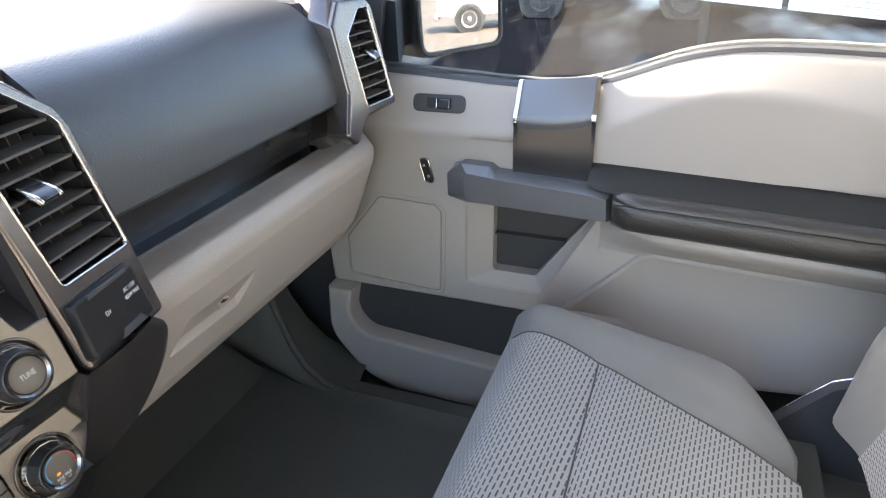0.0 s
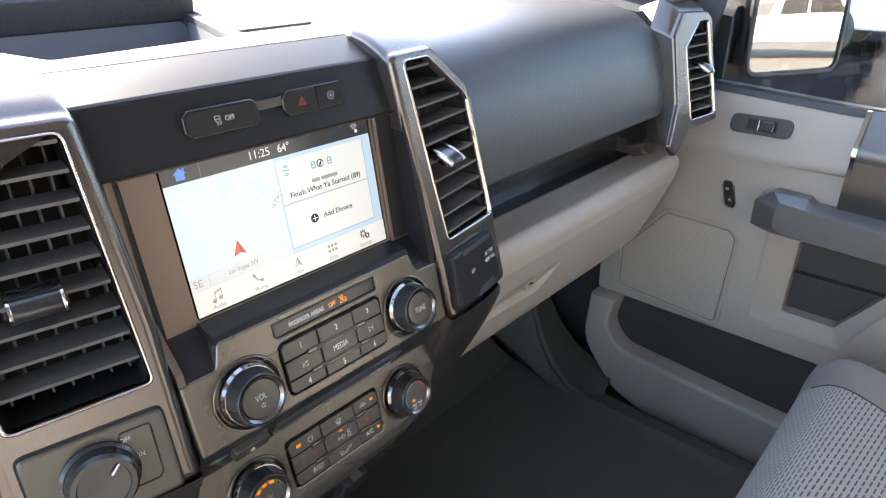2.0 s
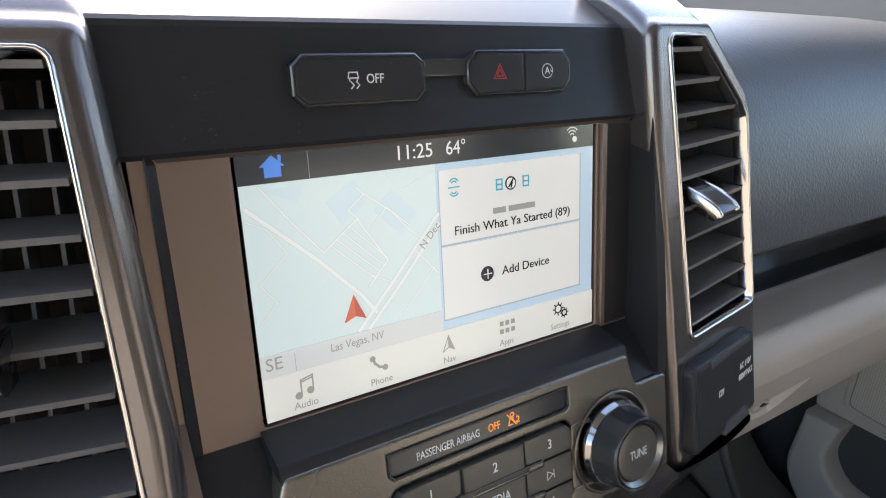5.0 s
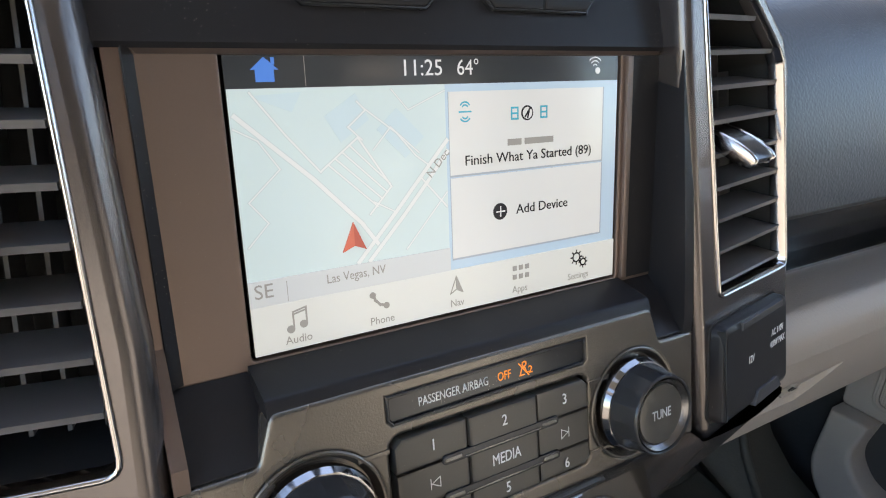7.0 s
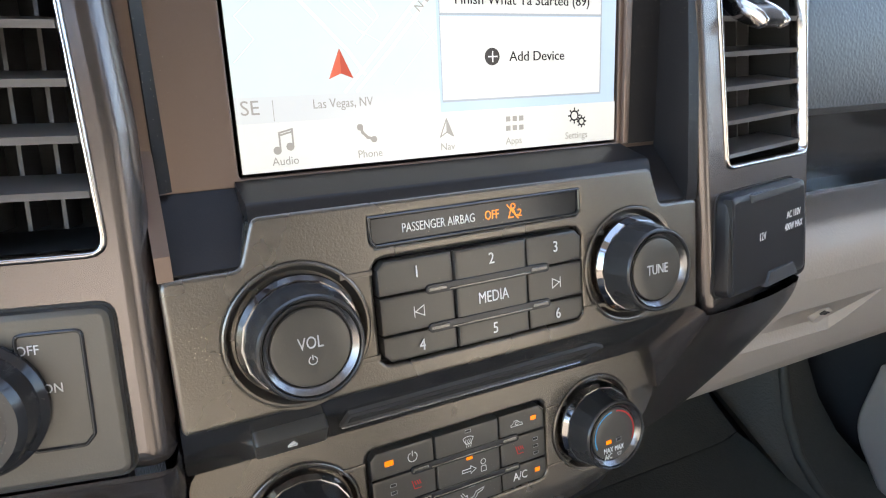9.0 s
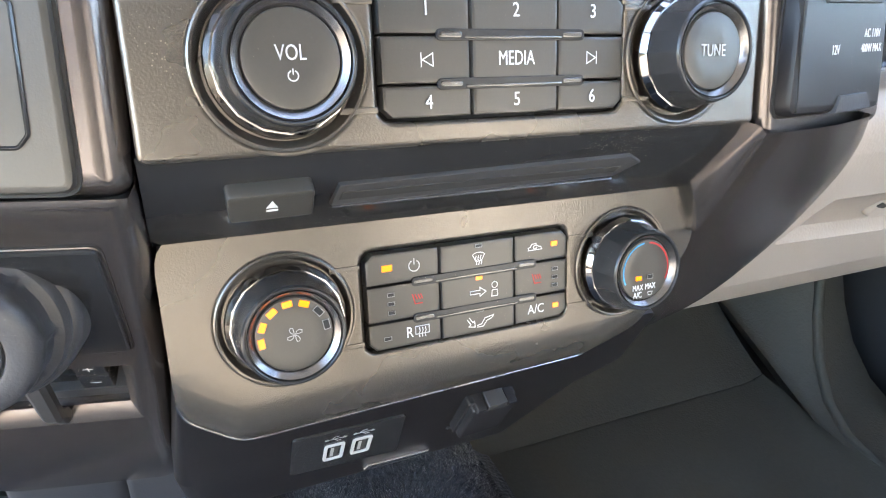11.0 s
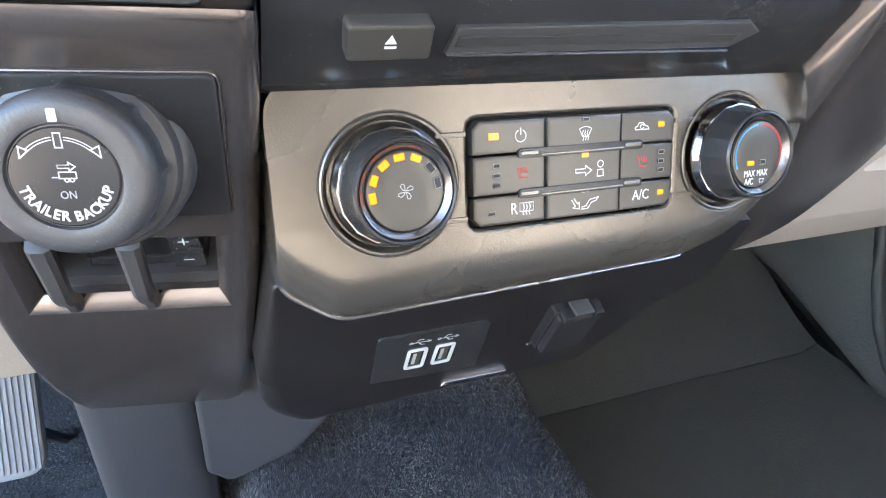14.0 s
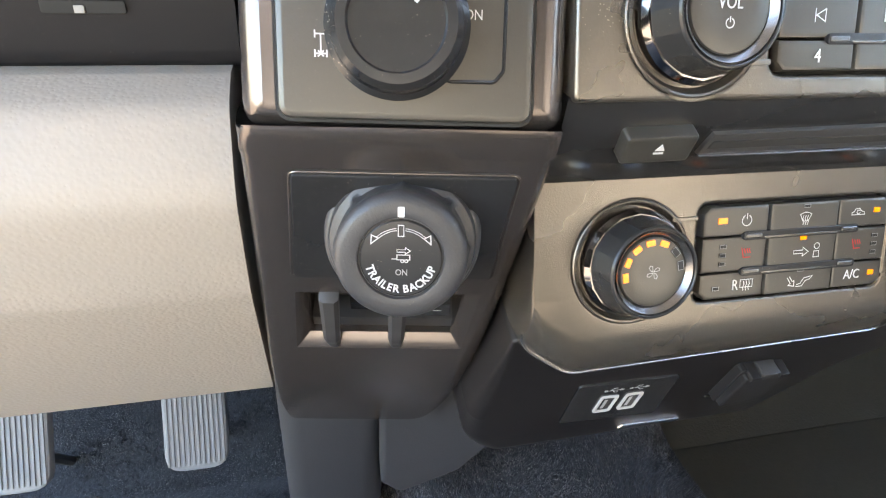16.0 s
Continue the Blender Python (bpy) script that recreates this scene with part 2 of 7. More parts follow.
    if grain and depth:
        if kind == "leather":
            gn = N.new("ShaderNodeTexVoronoi")
            gn.feature = "SMOOTH_F1"
            gn.inputs["Scale"].default_value = grain
            src = gn.outputs["Distance"]
        else:
            gn = N.new("ShaderNodeTexNoise")
            gn.inputs["Scale"].default_value, gn.inputs["Detail"].default_value = grain, 2
            src = gn.outputs["Fac"]
        links(m, co.outputs["Object"], gn.inputs["Vector"])
        bu = N.new("ShaderNodeBump")
        bu.inputs["Strength"].default_value, bu.inputs["Distance"].default_value = 0.6, depth
        links(m, src, bu.inputs["Height"])
        links(m, bu.outputs["Normal"], s.inputs["Normal"])
    return m


def glowing(name, colour, strength, rough=0.1):
    m = bpy.data.materials.new(name)
    m.use_nodes = True
    s = m.node_tree.nodes["Principled BSDF"]
    s.inputs["Base Color"].default_value = (*[c * 0.5 for c in colour], 1)
    s.inputs["Roughness"].default_value = rough
    s.inputs["Emission Color"].default_value = (*colour, 1)
    s.inputs["Emission Strength"].default_value = strength
    return m


PAD = material("grey_black_soft_pad", (0.044, 0.0465, 0.051), 0.42, grain=440, depth=0.0005, kind="leather", dust=0.4, spec=0.55)
DASHTOP = material("dash_top_soft_plastic", (0.030, 0.032, 0.036), 0.66, grain=600, depth=0.0004, kind="leather", dust=0.5, spec=0.22)
STACK = material("charcoal_satin_plastic", (0.155, 0.139, 0.120), 0.27, metal=0.74, grain=1150, depth=0.00017, dust=1.0, vary=0.14)
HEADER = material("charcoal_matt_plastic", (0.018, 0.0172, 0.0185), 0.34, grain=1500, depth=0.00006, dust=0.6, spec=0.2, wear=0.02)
LOWER = material("black_brown_console_plastic", (0.0105, 0.0092, 0.0096), 0.36, grain=1500, depth=0.00006, dust=0.9, wear=0.03)
POD = material("satin_graphite_paint", (0.146, 0.127, 0.119), 0.23, metal=0.8, vary=0.04, wear=0.03)
BEIGE = material("light_stone_plastic", (0.335, 0.298, 0.262), 0.54, grain=520, depth=0.00035, kind="leather", vary=0.05)
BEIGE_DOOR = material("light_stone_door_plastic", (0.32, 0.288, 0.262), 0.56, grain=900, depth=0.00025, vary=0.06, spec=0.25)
CHROME = material("bright_chrome", (0.52, 0.49, 0.47), 0.13, metal=1.0, vary=0.03, wear=0.04)
SATIN = material("satin_chrome", (0.6, 0.6, 0.62), 0.26, metal=1.0, vary=0.04)
GLOSS = material("gloss_black_plastic", (0.022, 0.022, 0.023), 0.16, vary=0.2, dust=0.8, wear=0.05)
BLACK = material("matt_black_plastic", (0.036, 0.035, 0.036), 0.5, vary=0.2, dust=0.3)
SLAT = material("vent_slat_plastic", (0.105, 0.098, 0.095), 0.42, vary=0.12, dust=0.3)
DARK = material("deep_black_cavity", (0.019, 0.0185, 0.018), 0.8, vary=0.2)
BUTTON = material("button_satin_black", (0.082, 0.077, 0.069), 0.31, metal=0.5, grain=1500, depth=0.00006, vary=0.12, dust=0.4)
CAPRING = material("satin_knob_ring", (0.20, 0.19, 0.185), 0.24, metal=0.9, vary=0.05)
KEYRIB = material("grey_key_rib_plastic", (0.15, 0.145, 0.14), 0.24, metal=0.85, vary=0.08)
RUBBER = material("knob_black_rubber", (0.04, 0.040, 0.043), 0.38, grain=900, depth=0.0002, dust=0.5)
LEATHER = material("black_leatherette", (0.034, 0.031, 0.028), 0.34, grain=330, depth=0.0009, kind="leather")
CLOTH = material("grey_bolster_cloth", (0.148, 0.145, 0.136), 0.95, grain=1000, depth=0.0006, vary=0.16, spec=0.15, sheen=0.1)
CARPET = material("dark_blue_grey_carpet", (0.034, 0.038, 0.048), 1.0, grain=230, depth=0.004, vary=0.42, blotch=13, spec=0.1, sheen=0.5)
VINYL = material("black_floor_vinyl", (0.068, 0.067, 0.056), 0.62, grain=260, depth=0.0010, vary=0.3, spec=0.3)
TUNNEL = material("grey_tunnel_trim", (0.030, 0.031, 0.036), 0.6, grain=700, depth=0.0003, vary=0.15)
HEADLINER = material("grey_headliner_cloth", (0.45, 0.44, 0.42), 0.95, grain=900, depth=0.0005, vary=0.05)
WHITE_INK = material("white_legend_ink", (0.62, 0.62, 0.62), 0.5, vary=0.04)
GREY_INK = material("grey_legend_ink", (0.3, 0.3, 0.3), 0.5, vary=0.04)
CAP_INK = material("off_white_cap_ink", (0.48, 0.48, 0.49), 0.5, vary=0.04)
SOCKET = material("pale_socket_plastic", (0.42, 0.42, 0.43), 0.5, vary=0.04)
RED_INK = material("red_legend_ink", (0.5, 0.02, 0.02), 0.5, vary=0.05)
BLUE_INK = material("blue_legend_ink", (0.03, 0.3, 0.6), 0.5, vary=0.05)
PEDAL = material("ribbed_grey_rubber", (0.22, 0.225, 0.24), 0.55, grain=500, depth=0.0003)
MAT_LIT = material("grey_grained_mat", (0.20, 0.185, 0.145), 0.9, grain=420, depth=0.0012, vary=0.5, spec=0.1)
WEAVE = material("bin_textured_panel", (0.04, 0.041, 0.045), 0.6, grain=330, depth=0.003, vary=0.5)
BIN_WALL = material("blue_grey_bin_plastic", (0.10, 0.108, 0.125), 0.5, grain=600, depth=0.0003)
AMBER = glowing("amber_indicator", (1.0, 0.21, 0.006), 0.10)
PILLAR = material("dimmed_taupe_trim", (0.15, 0.13, 0.115), 0.6, grain=700, depth=0.0003)
STRIP = material("tan_grey_rubber_strip", (0.17, 0.16, 0.14), 0.5, vary=0.1)
# Warm reflection on the bezel is put into its brown base colour.
BEZEL = material("warm_reflection_bezel_plastic", (0.175, 0.130, 0.110), 0.36, metal=0.7, grain=1900, depth=0.00004, dust=0.3, vary=0.1)
SMOKED = material("smoked_chrome", (0.27, 0.262, 0.26), 0.09, metal=1.0, vary=0.04)
KNOB = material("gloss_black_knob_plastic", (0.026, 0.026, 0.027), 0.2, vary=0.15, spec=0.35, dust=0.5, wear=0.04)
# POD's graphite paint again, with sky reflection put into a bluer base.
HANDLE = material("sky_tinted_handle_paint", (0.135, 0.137, 0.143), 0.3, metal=0.4, vary=0.04, wear=0.03)
SOFT_TOP = material("black_soft_armrest", (0.018, 0.018, 0.017), 0.5, grain=420, depth=0.0006, kind="leather", spec=0.25)
AMBER_DIM = glowing("amber_print", (1.0, 0.29, 0.015), 0.08)
GLASS = bpy.data.materials.new("clear_glass")
GLASS.use_nodes = True
gs = GLASS.node_tree.nodes["Principled BSDF"]
gs.inputs["Transmission Weight"].default_value, gs.inputs["Roughness"].default_value, gs.inputs["IOR"].default_value = 1.0, 0.0, 1.45
gs.inputs["Base Color"].default_value = (0.74, 0.77, 0.785, 1)
MIRROR = bpy.data.materials.new("mirror_silver")
MIRROR.use_nodes = True
ms = MIRROR.node_tree.nodes["Principled BSDF"]
ms.inputs["Metallic"].default_value, ms.inputs["Roughness"].default_value = 1.0, 0.01
ms.inputs["Base Color"].default_value = (0.42, 0.42, 0.43, 1)


def math_node(m, op, a, b=None):
    n = m.node_tree.nodes.new("ShaderNodeMath")
    n.operation = op
    for i, x in enumerate((a, b)):
        if x is None:
            continue
        if isinstance(x, (int, float)):
            n.inputs[i].default_value = x
        else:
            links(m, x, n.inputs[i])
    return n.outputs[0]


def woven_seat_cloth():
    """Grey cloth with staggered dark dashes that run across the seat."""
    m = material("patterned_seat_cloth", (0.228, 0.228, 0.220), 0.95, grain=1300, depth=0.0005, vary=0.1, spec=0.12, sheen=0.15)
    N = m.node_tree.nodes
    s = N["Principled BSDF"]
    co = N.new("ShaderNodeTexCoord")
    xyz = N.new("ShaderNodeSeparateXYZ")
    links(m, co.outputs["Object"], xyz.inputs[0])
    run = math_node(m, "SUBTRACT", xyz.outputs[1], xyz.outputs[2])
    u = math_node(m, "DIVIDE", math_node(m, "ADD", run, math_node(m, "MULTIPLY", xyz.outputs[0], 0.06)), 0.0045)
    col = math_node(m, "FLOOR", u)
    v = math_node(m, "ADD", math_node(m, "DIVIDE", xyz.outputs[0], 0.0146), math_node(m, "MULTIPLY", col, 0.5))
    a = math_node(m, "ABSOLUTE", math_node(m, "SUBTRACT", math_node(m, "FRACT", u), 0.5))
    b = math_node(m, "ABSOLUTE", math_node(m, "SUBTRACT", math_node(m, "FRACT", v), 0.5))
    dash = math_node(m, "MULTIPLY", math_node(m, "LESS_THAN", a, 0.17), math_node(m, "LESS_THAN", b, 0.36))
    old = s.inputs["Base Color"].links[0].from_socket
    mx = N.new("ShaderNodeMix")
    mx.data_type = "RGBA"
    mx.inputs["B"].default_value = (0.035, 0.037, 0.042, 1)
    links(m, math_node(m, "MULTIPLY", dash, 0.88), mx.inputs["Factor"])
    links(m, old, mx.inputs["A"])
    links(m, mx.outputs["Result"], s.inputs["Base Color"])
    return m


SEATCLOTH = woven_seat_cloth()


def perforated():
    """Speaker cloth: the door's plastic with a fine regular pricking."""
    m = material("speaker_mesh_plastic", (0.35, 0.315, 0.285), 0.6, vary=0.05)
    N = m.node_tree.nodes
    s = N["Principled BSDF"]
    co = N.new("ShaderNodeTexCoord")
    xyz = N.new("ShaderNodeSeparateXYZ")
    links(m, co.outputs["Object"], xyz.inputs[0])
    p = math_node(m, "SUBTRACT", math_node(m, "FRACT", math_node(m, "DIVIDE", xyz.outputs[1], 0.0038)), 0.5)
    q = math_node(m, "SUBTRACT", math_node(m, "FRACT", math_node(m, "DIVIDE", xyz.outputs[2], 0.0038)), 0.5)
    d = math_node(m, "SQRT", math_node(m, "ADD", math_node(m, "MULTIPLY", p, p), math_node(m, "MULTIPLY", q, q)))
    hole = math_node(m, "LESS_THAN", d, 0.27)
    old = s.inputs["Base Color"].links[0].from_socket
    mx = N.new("ShaderNodeMix")
    mx.data_type = "RGBA"
    mx.inputs["B"].default_value = (0.05, 0.045, 0.04, 1)
    links(m, math_node(m, "MULTIPLY", hole, 0.42), mx.inputs["Factor"])
    links(m, old, mx.inputs["A"])
    links(m, mx.outputs["Result"], s.inputs["Base Color"])
    return m


MESH = perforated()


def wet_asphalt():
    # Base colour far below asphalt's own, holding the shade over the lane.
    m = material("shade_darkened_asphalt", (0.0036, 0.0041, 0.0056), 0.9, grain=60, depth=0.0, vary=0.4, blotch=0.6)
    N = m.node_tree.nodes
    s = N["Principled BSDF"]
    co = N.new("ShaderNodeTexCoord")
    mp = N.new("ShaderNodeMapping")
    mp.inputs["Scale"].default_value = (0.16, 0.5, 1)
    links(m, co.outputs["Object"], mp.inputs["Vector"])
    n = N.new("ShaderNodeTexNoise")
    n.inputs["Scale"].default_value, n.inputs["Detail"].default_value = 1.3, 3
    links(m, mp.outputs["Vector"], n.inputs["Vector"])
    r = N.new("ShaderNodeMapRange")
    r.inputs["From Min"].default_value, r.inputs["From Max"].default_value = 0.44, 0.70
    r.inputs["To Min"].default_value, r.inputs["To Max"].default_value = 0.85, 0.38
    links(m, n.outputs["Fac"], r.inputs["Value"])
    links(m, r.outputs["Result"], s.inputs["Roughness"])
    w = N.new("ShaderNodeMapRange")
    w.inputs["From Min"].default_value, w.inputs["From Max"].default_value = 0.53, 0.72
    w.inputs["To Min"].default_value, w.inputs["To Max"].default_value = 0.0, 0.10
    links(m, n.outputs["Fac"], w.inputs["Value"])
    links(m, w.outputs["Result"], s.inputs["Specular IOR Level"])
    return m


ASPHALT = wet_asphalt()
SAND = material("pale_gravel_ground", (0.22, 0.18, 0.135), 0.95, grain=30, depth=0.02, vary=0.3, blotch=0.5)
CARPAINT = material("white_car_paint", (0.8, 0.8, 0.8), 0.25, coat=0.6, vary=0.02)
TYRE = material("tyre_rubber", (0.02, 0.02, 0.02), 0.8, vary=0.2)
ALLOY = material("alloy_wheel", (0.55, 0.55, 0.56), 0.3, metal=1.0, vary=0.05)

# ---- cab shell, floor and glass ----
def slab(name, x0, y0, z0, x1, y1, z1, mat, label, category, kind="structure"):
    g = Geo().prism(Matrix.Identity(4), rect(x0, y0, x1, y1), z0, z1, 0.004, 1)
    return solid(name, g, mat, label, category, kind)


def wall_x(name, x0, x1, outer, holes, mat, label):
    """A side wall across x, drawn in y and z, with openings."""
    F = Matrix(((0, 0, 1, x0), (1, 0, 0, 0), (0, 1, 0, 0), (0, 0, 0, 1)))
    return solid(name, Geo().panel(F, outer, holes, 0, x1 - x0, 0.004), mat, label, "wall", "structure")


slab("floor", -0.84, -1.6, -0.05, 0.8, 0.72, 0.0, VINYL, "black ribbed vinyl cab floor", "floor")
slab("ceiling", -0.75, -1.6, 1.33, 0.75, -0.02, 1.37, HEADLINER, "light grey cloth headliner of the cab roof", "ceiling")
slab("wall_front", -0.985, 0.70, -0.12, 0.985, 0.74, 0.79, DARK, "black firewall behind the dashboard", "wall")
# Unseen doorway on the driver's side, left open to let in more daylight.
wall_x("wall_left", -0.93, -0.875, [(-1.6, 0.0), (0.7, 0.0), (0.7, 0.68), (0.06, 1.34), (-1.6, 1.34)],
       [[(-0.92, 0.03), (0.40, 0.03), (0.44, 0.72), (0.02, 1.27), (-0.92, 1.27)], [(-1.5, 0.74), (-0.98, 0.74), (-0.98, 1.27), (-1.45, 1.27)]], BEIGE_DOOR, "unseen light stone driver's side with a doorway open for daylight")
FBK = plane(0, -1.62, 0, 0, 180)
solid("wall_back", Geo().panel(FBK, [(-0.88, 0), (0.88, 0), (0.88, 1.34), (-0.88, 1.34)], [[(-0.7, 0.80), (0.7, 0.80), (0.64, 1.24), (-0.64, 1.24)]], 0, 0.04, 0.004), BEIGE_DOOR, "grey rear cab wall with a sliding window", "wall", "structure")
for s, nm in ((-1, "wall_pillar_left"), (1, "wall_pillar_right")):
    g = Geo().rings([[Vector((s * (0.93 - 0.07 * a), 0.70 - 0.74 * k + b, 0.80 + 0.53 * k)) for a, b in ((0, 0), (1, 0), (1.2, 0.05), (0.2, 0.06))] for k in (0, 0.5, 1)], cap0=True, cap1=True)
    solid(nm, g, HEADLINER, "sloping windscreen pillar with grey trim", "pillar", "structure")

F = Matrix(((0, 0, 1, 0.872), (1, 0, 0, 0), (0, 1, 0, 0), (0, 0, 0, 1)))
# The pillar's backlit darkness is put into this trim colour.
solid("wall_pillar_trim", Geo().prism(F, [(0.145, 0.70), (0.69, 0.70), (0.69, 0.84), (0.05, 1.33), (-0.02, 1.33)], 0.0, 0.056, 0.006), PILLAR, "pillar trim at the end of the dashboard, darkened as if backlit", "pillar", "structure")

# window glass, seal and bright strip along the passenger door's belt line
BELT = [(0.14, 0.672), (0.052, 0.667), (-0.064, 0.660), (-0.188, 0.651), (-0.275, 0.650), (-0.33, 0.661), (-0.397, 0.690), (-0.477, 0.717), (-0.59, 0.724), (-0.71, 0.718), (-0.95, 0.712)]


def belt_z(y):
    for (y0, z0), (y1, z1) in zip(BELT, BELT[1:]):
        if y <= y0 and y >= y1:
            w = (y0 - y) / (y0 - y1)
            w = w * w * (3 - 2 * w) if 0.05 < abs(z1 - z0) else w
            return z0 + (z1 - z0) * w
    return BELT[0][1] if y > 0 else BELT[-1][1]


YS = [0.14 - 1.09 * k / 60 for k in range(61)]


def belt_mean(y):
    return sum(belt_z(y + 0.01 * d) for d in range(-6, 7)) / 13


wall_x("wall_right", 0.93, 0.985, [(-1.6, -0.05), (0.7, -0.05), (0.7, 0.68), (0.12, 1.34), (-1.6, 1.34)],
       [[(y, belt_mean(y) - 0.016) for y in [-0.9 + 1.04 * k / 26 for k in range(27)]] + [(0.125, 0.75), (0.0, 1.24), (-0.9, 1.27)], [(-1.5, 0.74), (-1.02, 0.74), (-1.02, 1.27), (-1.45, 1.27)]], BLACK, "black outer side of the cab round the passenger window")
# Unseen opaque panes over the rear openings, added to block light from behind.
BLOCKER = material("dark_light_blocker", (0.02, 0.022, 0.022), 0.08, vary=0.1, spec=0.4, wear=0.02)
solid("window_2", Geo().prism(FBK, [(-0.71, 0.79), (0.71, 0.79), (0.65, 1.25), (-0.65, 1.25)], 0.014, 0.020), BLOCKER, "unseen dark pane that blocks light at the rear window", "window", "structure")
for s, x, nm in ((-1, -0.905, "window_3"), (1, 0.955, "window_4")):
    F = Matrix(((0, 0, 1, x), (1, 0, 0, 0), (0, 1, 0, 0), (0, 0, 0, 1)))
    solid(nm, Geo().prism(F, [(-1.51, 0.73), (-0.97 if s < 0 else -1.01, 0.73), (-0.97 if s < 0 else -1.01, 1.28), (-1.46, 1.28)], 0.0, 0.005), BLOCKER, "unseen dark pane that blocks light at a rear side window", "window", "structure")
w1 = thing("window_1", (0.92, -0.4, 0.66), "clear passenger window above a black rubber seal", "window", kind="structure")
g = Geo().rings([[Vector((0.916, y, belt_mean(y) - 0.02)), Vector((0.905, y, 1.29)), Vector((0.901, y, 1.29)), Vector((0.912, y, belt_mean(y) - 0.02))] for y in YS], cap0=True, cap1=True)
pane = part("pane", g, GLASS, w1)
pane.visible_shadow = False
g = Geo()
g.rings([[Vector((0.905 + a, y, belt_mean(y) + b)) for a, b in ((-0.006, -0.006), (0.004, -0.010), (0.007, -0.003), (0.004, 0.003), (-0.003, 0.000))] for y in YS], cap0=True, cap1=True)
part("window_seal", g, BLACK, w1, "black rubber belt seal")
g = Geo()
g.rings([[Vector((0.922 + a, y, belt_mean(y) + b)) for a, b in ((-0.003, -0.016), (0.006, -0.016), (0.006, 0.007), (0.002, 0.0085), (-0.003, 0.006))] for y in YS], cap0=True, cap1=True)
part("belt_strip", g, STRIP, w1, "tan-grey outer belt strip")
g = Geo().rings([[Vector((0.905 + a, 0.10 - 0.10 * k + b, 0.655 + 0.6 * k)) for a, b in ((0, -0.012), (0.02, -0.012), (0.02, 0.03), (0, 0.03))] for k in (0, 1)], cap0=True, cap1=True)
part("window_frame", g, BLACK, w1, "black front window channel")

# ---- dashboard ----
FB = plane(0, 0.0488, 0.707, 9)
FA = plane(0, 0.0605, 0.79, 9)
FC = plane(0, 0.006, 0.61, 13.5)
FCH = plane(0, 0.0098, 0.549, -28)
FD = plane(0, 0.0135, 0.497, 13.2)
FE = plane(0, 0.0585, 0.379, -24)
FL = plane(-0.1415, 0.0125, 0.638, 13, -10.5)
FR = plane(0.1415, 0.0125, 0.638, 13, 10.5)
FL3 = plane(-0.185, 0.0055, 0.553, -26, -11.6)
FP = plane(0.732, 0.022, 0.641, 13, -6.5)
FT = plane(0, 0, 0.823, 90)

dash = thing("dashboard", (0, 0.3, 0.4), "charcoal and light stone truck dashboard with graphite vent frames", "dashboard")
# centre top with the open storage bin
TOP = [(-0.15, 0.108), (0.148, 0.108), (0.19, 0.22), (0.25, 0.46), (0.27, 0.74), (-0.27, 0.74), (-0.25, 0.46), (-0.19, 0.22)]
BIN = [(-0.108, 0.157), (0.046, 0.178), (0.128, 0.42), (-0.150, 0.42)]
part("dash_top", Geo().panel(FT, TOP, [fillet(BIN, 0.006, 3)], -0.02, 0.002, 0.0015), DASHTOP, dash)
g = Geo()
b0, b1 = inset(ccw(BIN), -0.001), inset(ccw(BIN), 0.012)
g.rings([[FT @ Vector((p[0], p[1], h)) for p in q] for q, h in ((b0, -0.002), (b1, -0.060), (inset(b1, 0.006), -0.063), (inset(b1, 0.012), -0.060))], cap1=True)
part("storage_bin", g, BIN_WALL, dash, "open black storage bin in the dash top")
g = Geo().extrude(fillet([(0.418, 0.818), (0.412, 0.848), (0.418, 0.855), (0.46, 0.852), (0.48, 0.81)], 0.003, 2), "x", -0.158, 0.137)
part("bin_lip", g, WEAVE, dash, "textured raised rear lip of the bin")
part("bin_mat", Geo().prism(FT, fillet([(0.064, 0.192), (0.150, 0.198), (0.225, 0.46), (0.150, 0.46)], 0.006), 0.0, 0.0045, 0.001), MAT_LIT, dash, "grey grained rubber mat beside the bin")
# soft pads
PADLINE = [(0.060, 0.650), (0.054, 0.656), (0.055, 0.668), (0.060, 0.70), (0.071, 0.74), (0.090, 0.775), (0.122, 0.799), (0.17, 0.811), (0.24, 0.816), (0.40, 0.82), (0.74, 0.82), (0.74, 0.78), (0.3, 0.70), (0.12, 0.655)]
for x0, x1, d in ((0.132, 0.158, 0.0), (-0.186, -0.132, 0.014)):
    part("pad_return", Geo().extrude([(0.098 + d, 0.8130), (0.106 + d, 0.8200), (0.120 + d, 0.8230), (0.17, 0.8236), (0.40, 0.8236), (0.74, 0.8230), (0.74, 0.79), (0.098 + d, 0.79)], "x", x0, x1), DASHTOP, dash, "", 40)
for x0, x1, nm in ((0.236, 0.706, "passenger_pad"), (-0.86, -0.470, "driver_pad")):
    g = Geo().extrude(PADLINE, "x", x0, x1, 8)
    part(nm, g, PAD, dash, "grained grey-black soft dash pad", 40)
part("pad_inner", Geo().extrude([(0.1225, 0.7985)] + PADLINE[7:13] + [(0.1225, 0.74)], "x", 0.1585, 0.2357, 2), PAD, dash, "", 40)
g = Geo().extrude([(0.075, 0.60), (0.062, 0.66), (0.075, 0.74), (0.12, 0.80), (0.2, 0.812), (0.74, 0.815), (0.74, 0.6)], "x", 0.708, 0.86, 4)
part("end_pad", g, DASHTOP, dash, "", 40)
g = Geo().extrude([(0.116, 0.558), (0.116, 0.5672), (0.143, 0.5676), (0.147, 0.63), (0.120, 0.650), (0.096, 0.652), (0.2, 0.654), (0.2, 0.558)], "x", 0.20, 0.735, 2)
part("trim_strip", g, GLOSS, dash, "gloss black recessed trim strip")
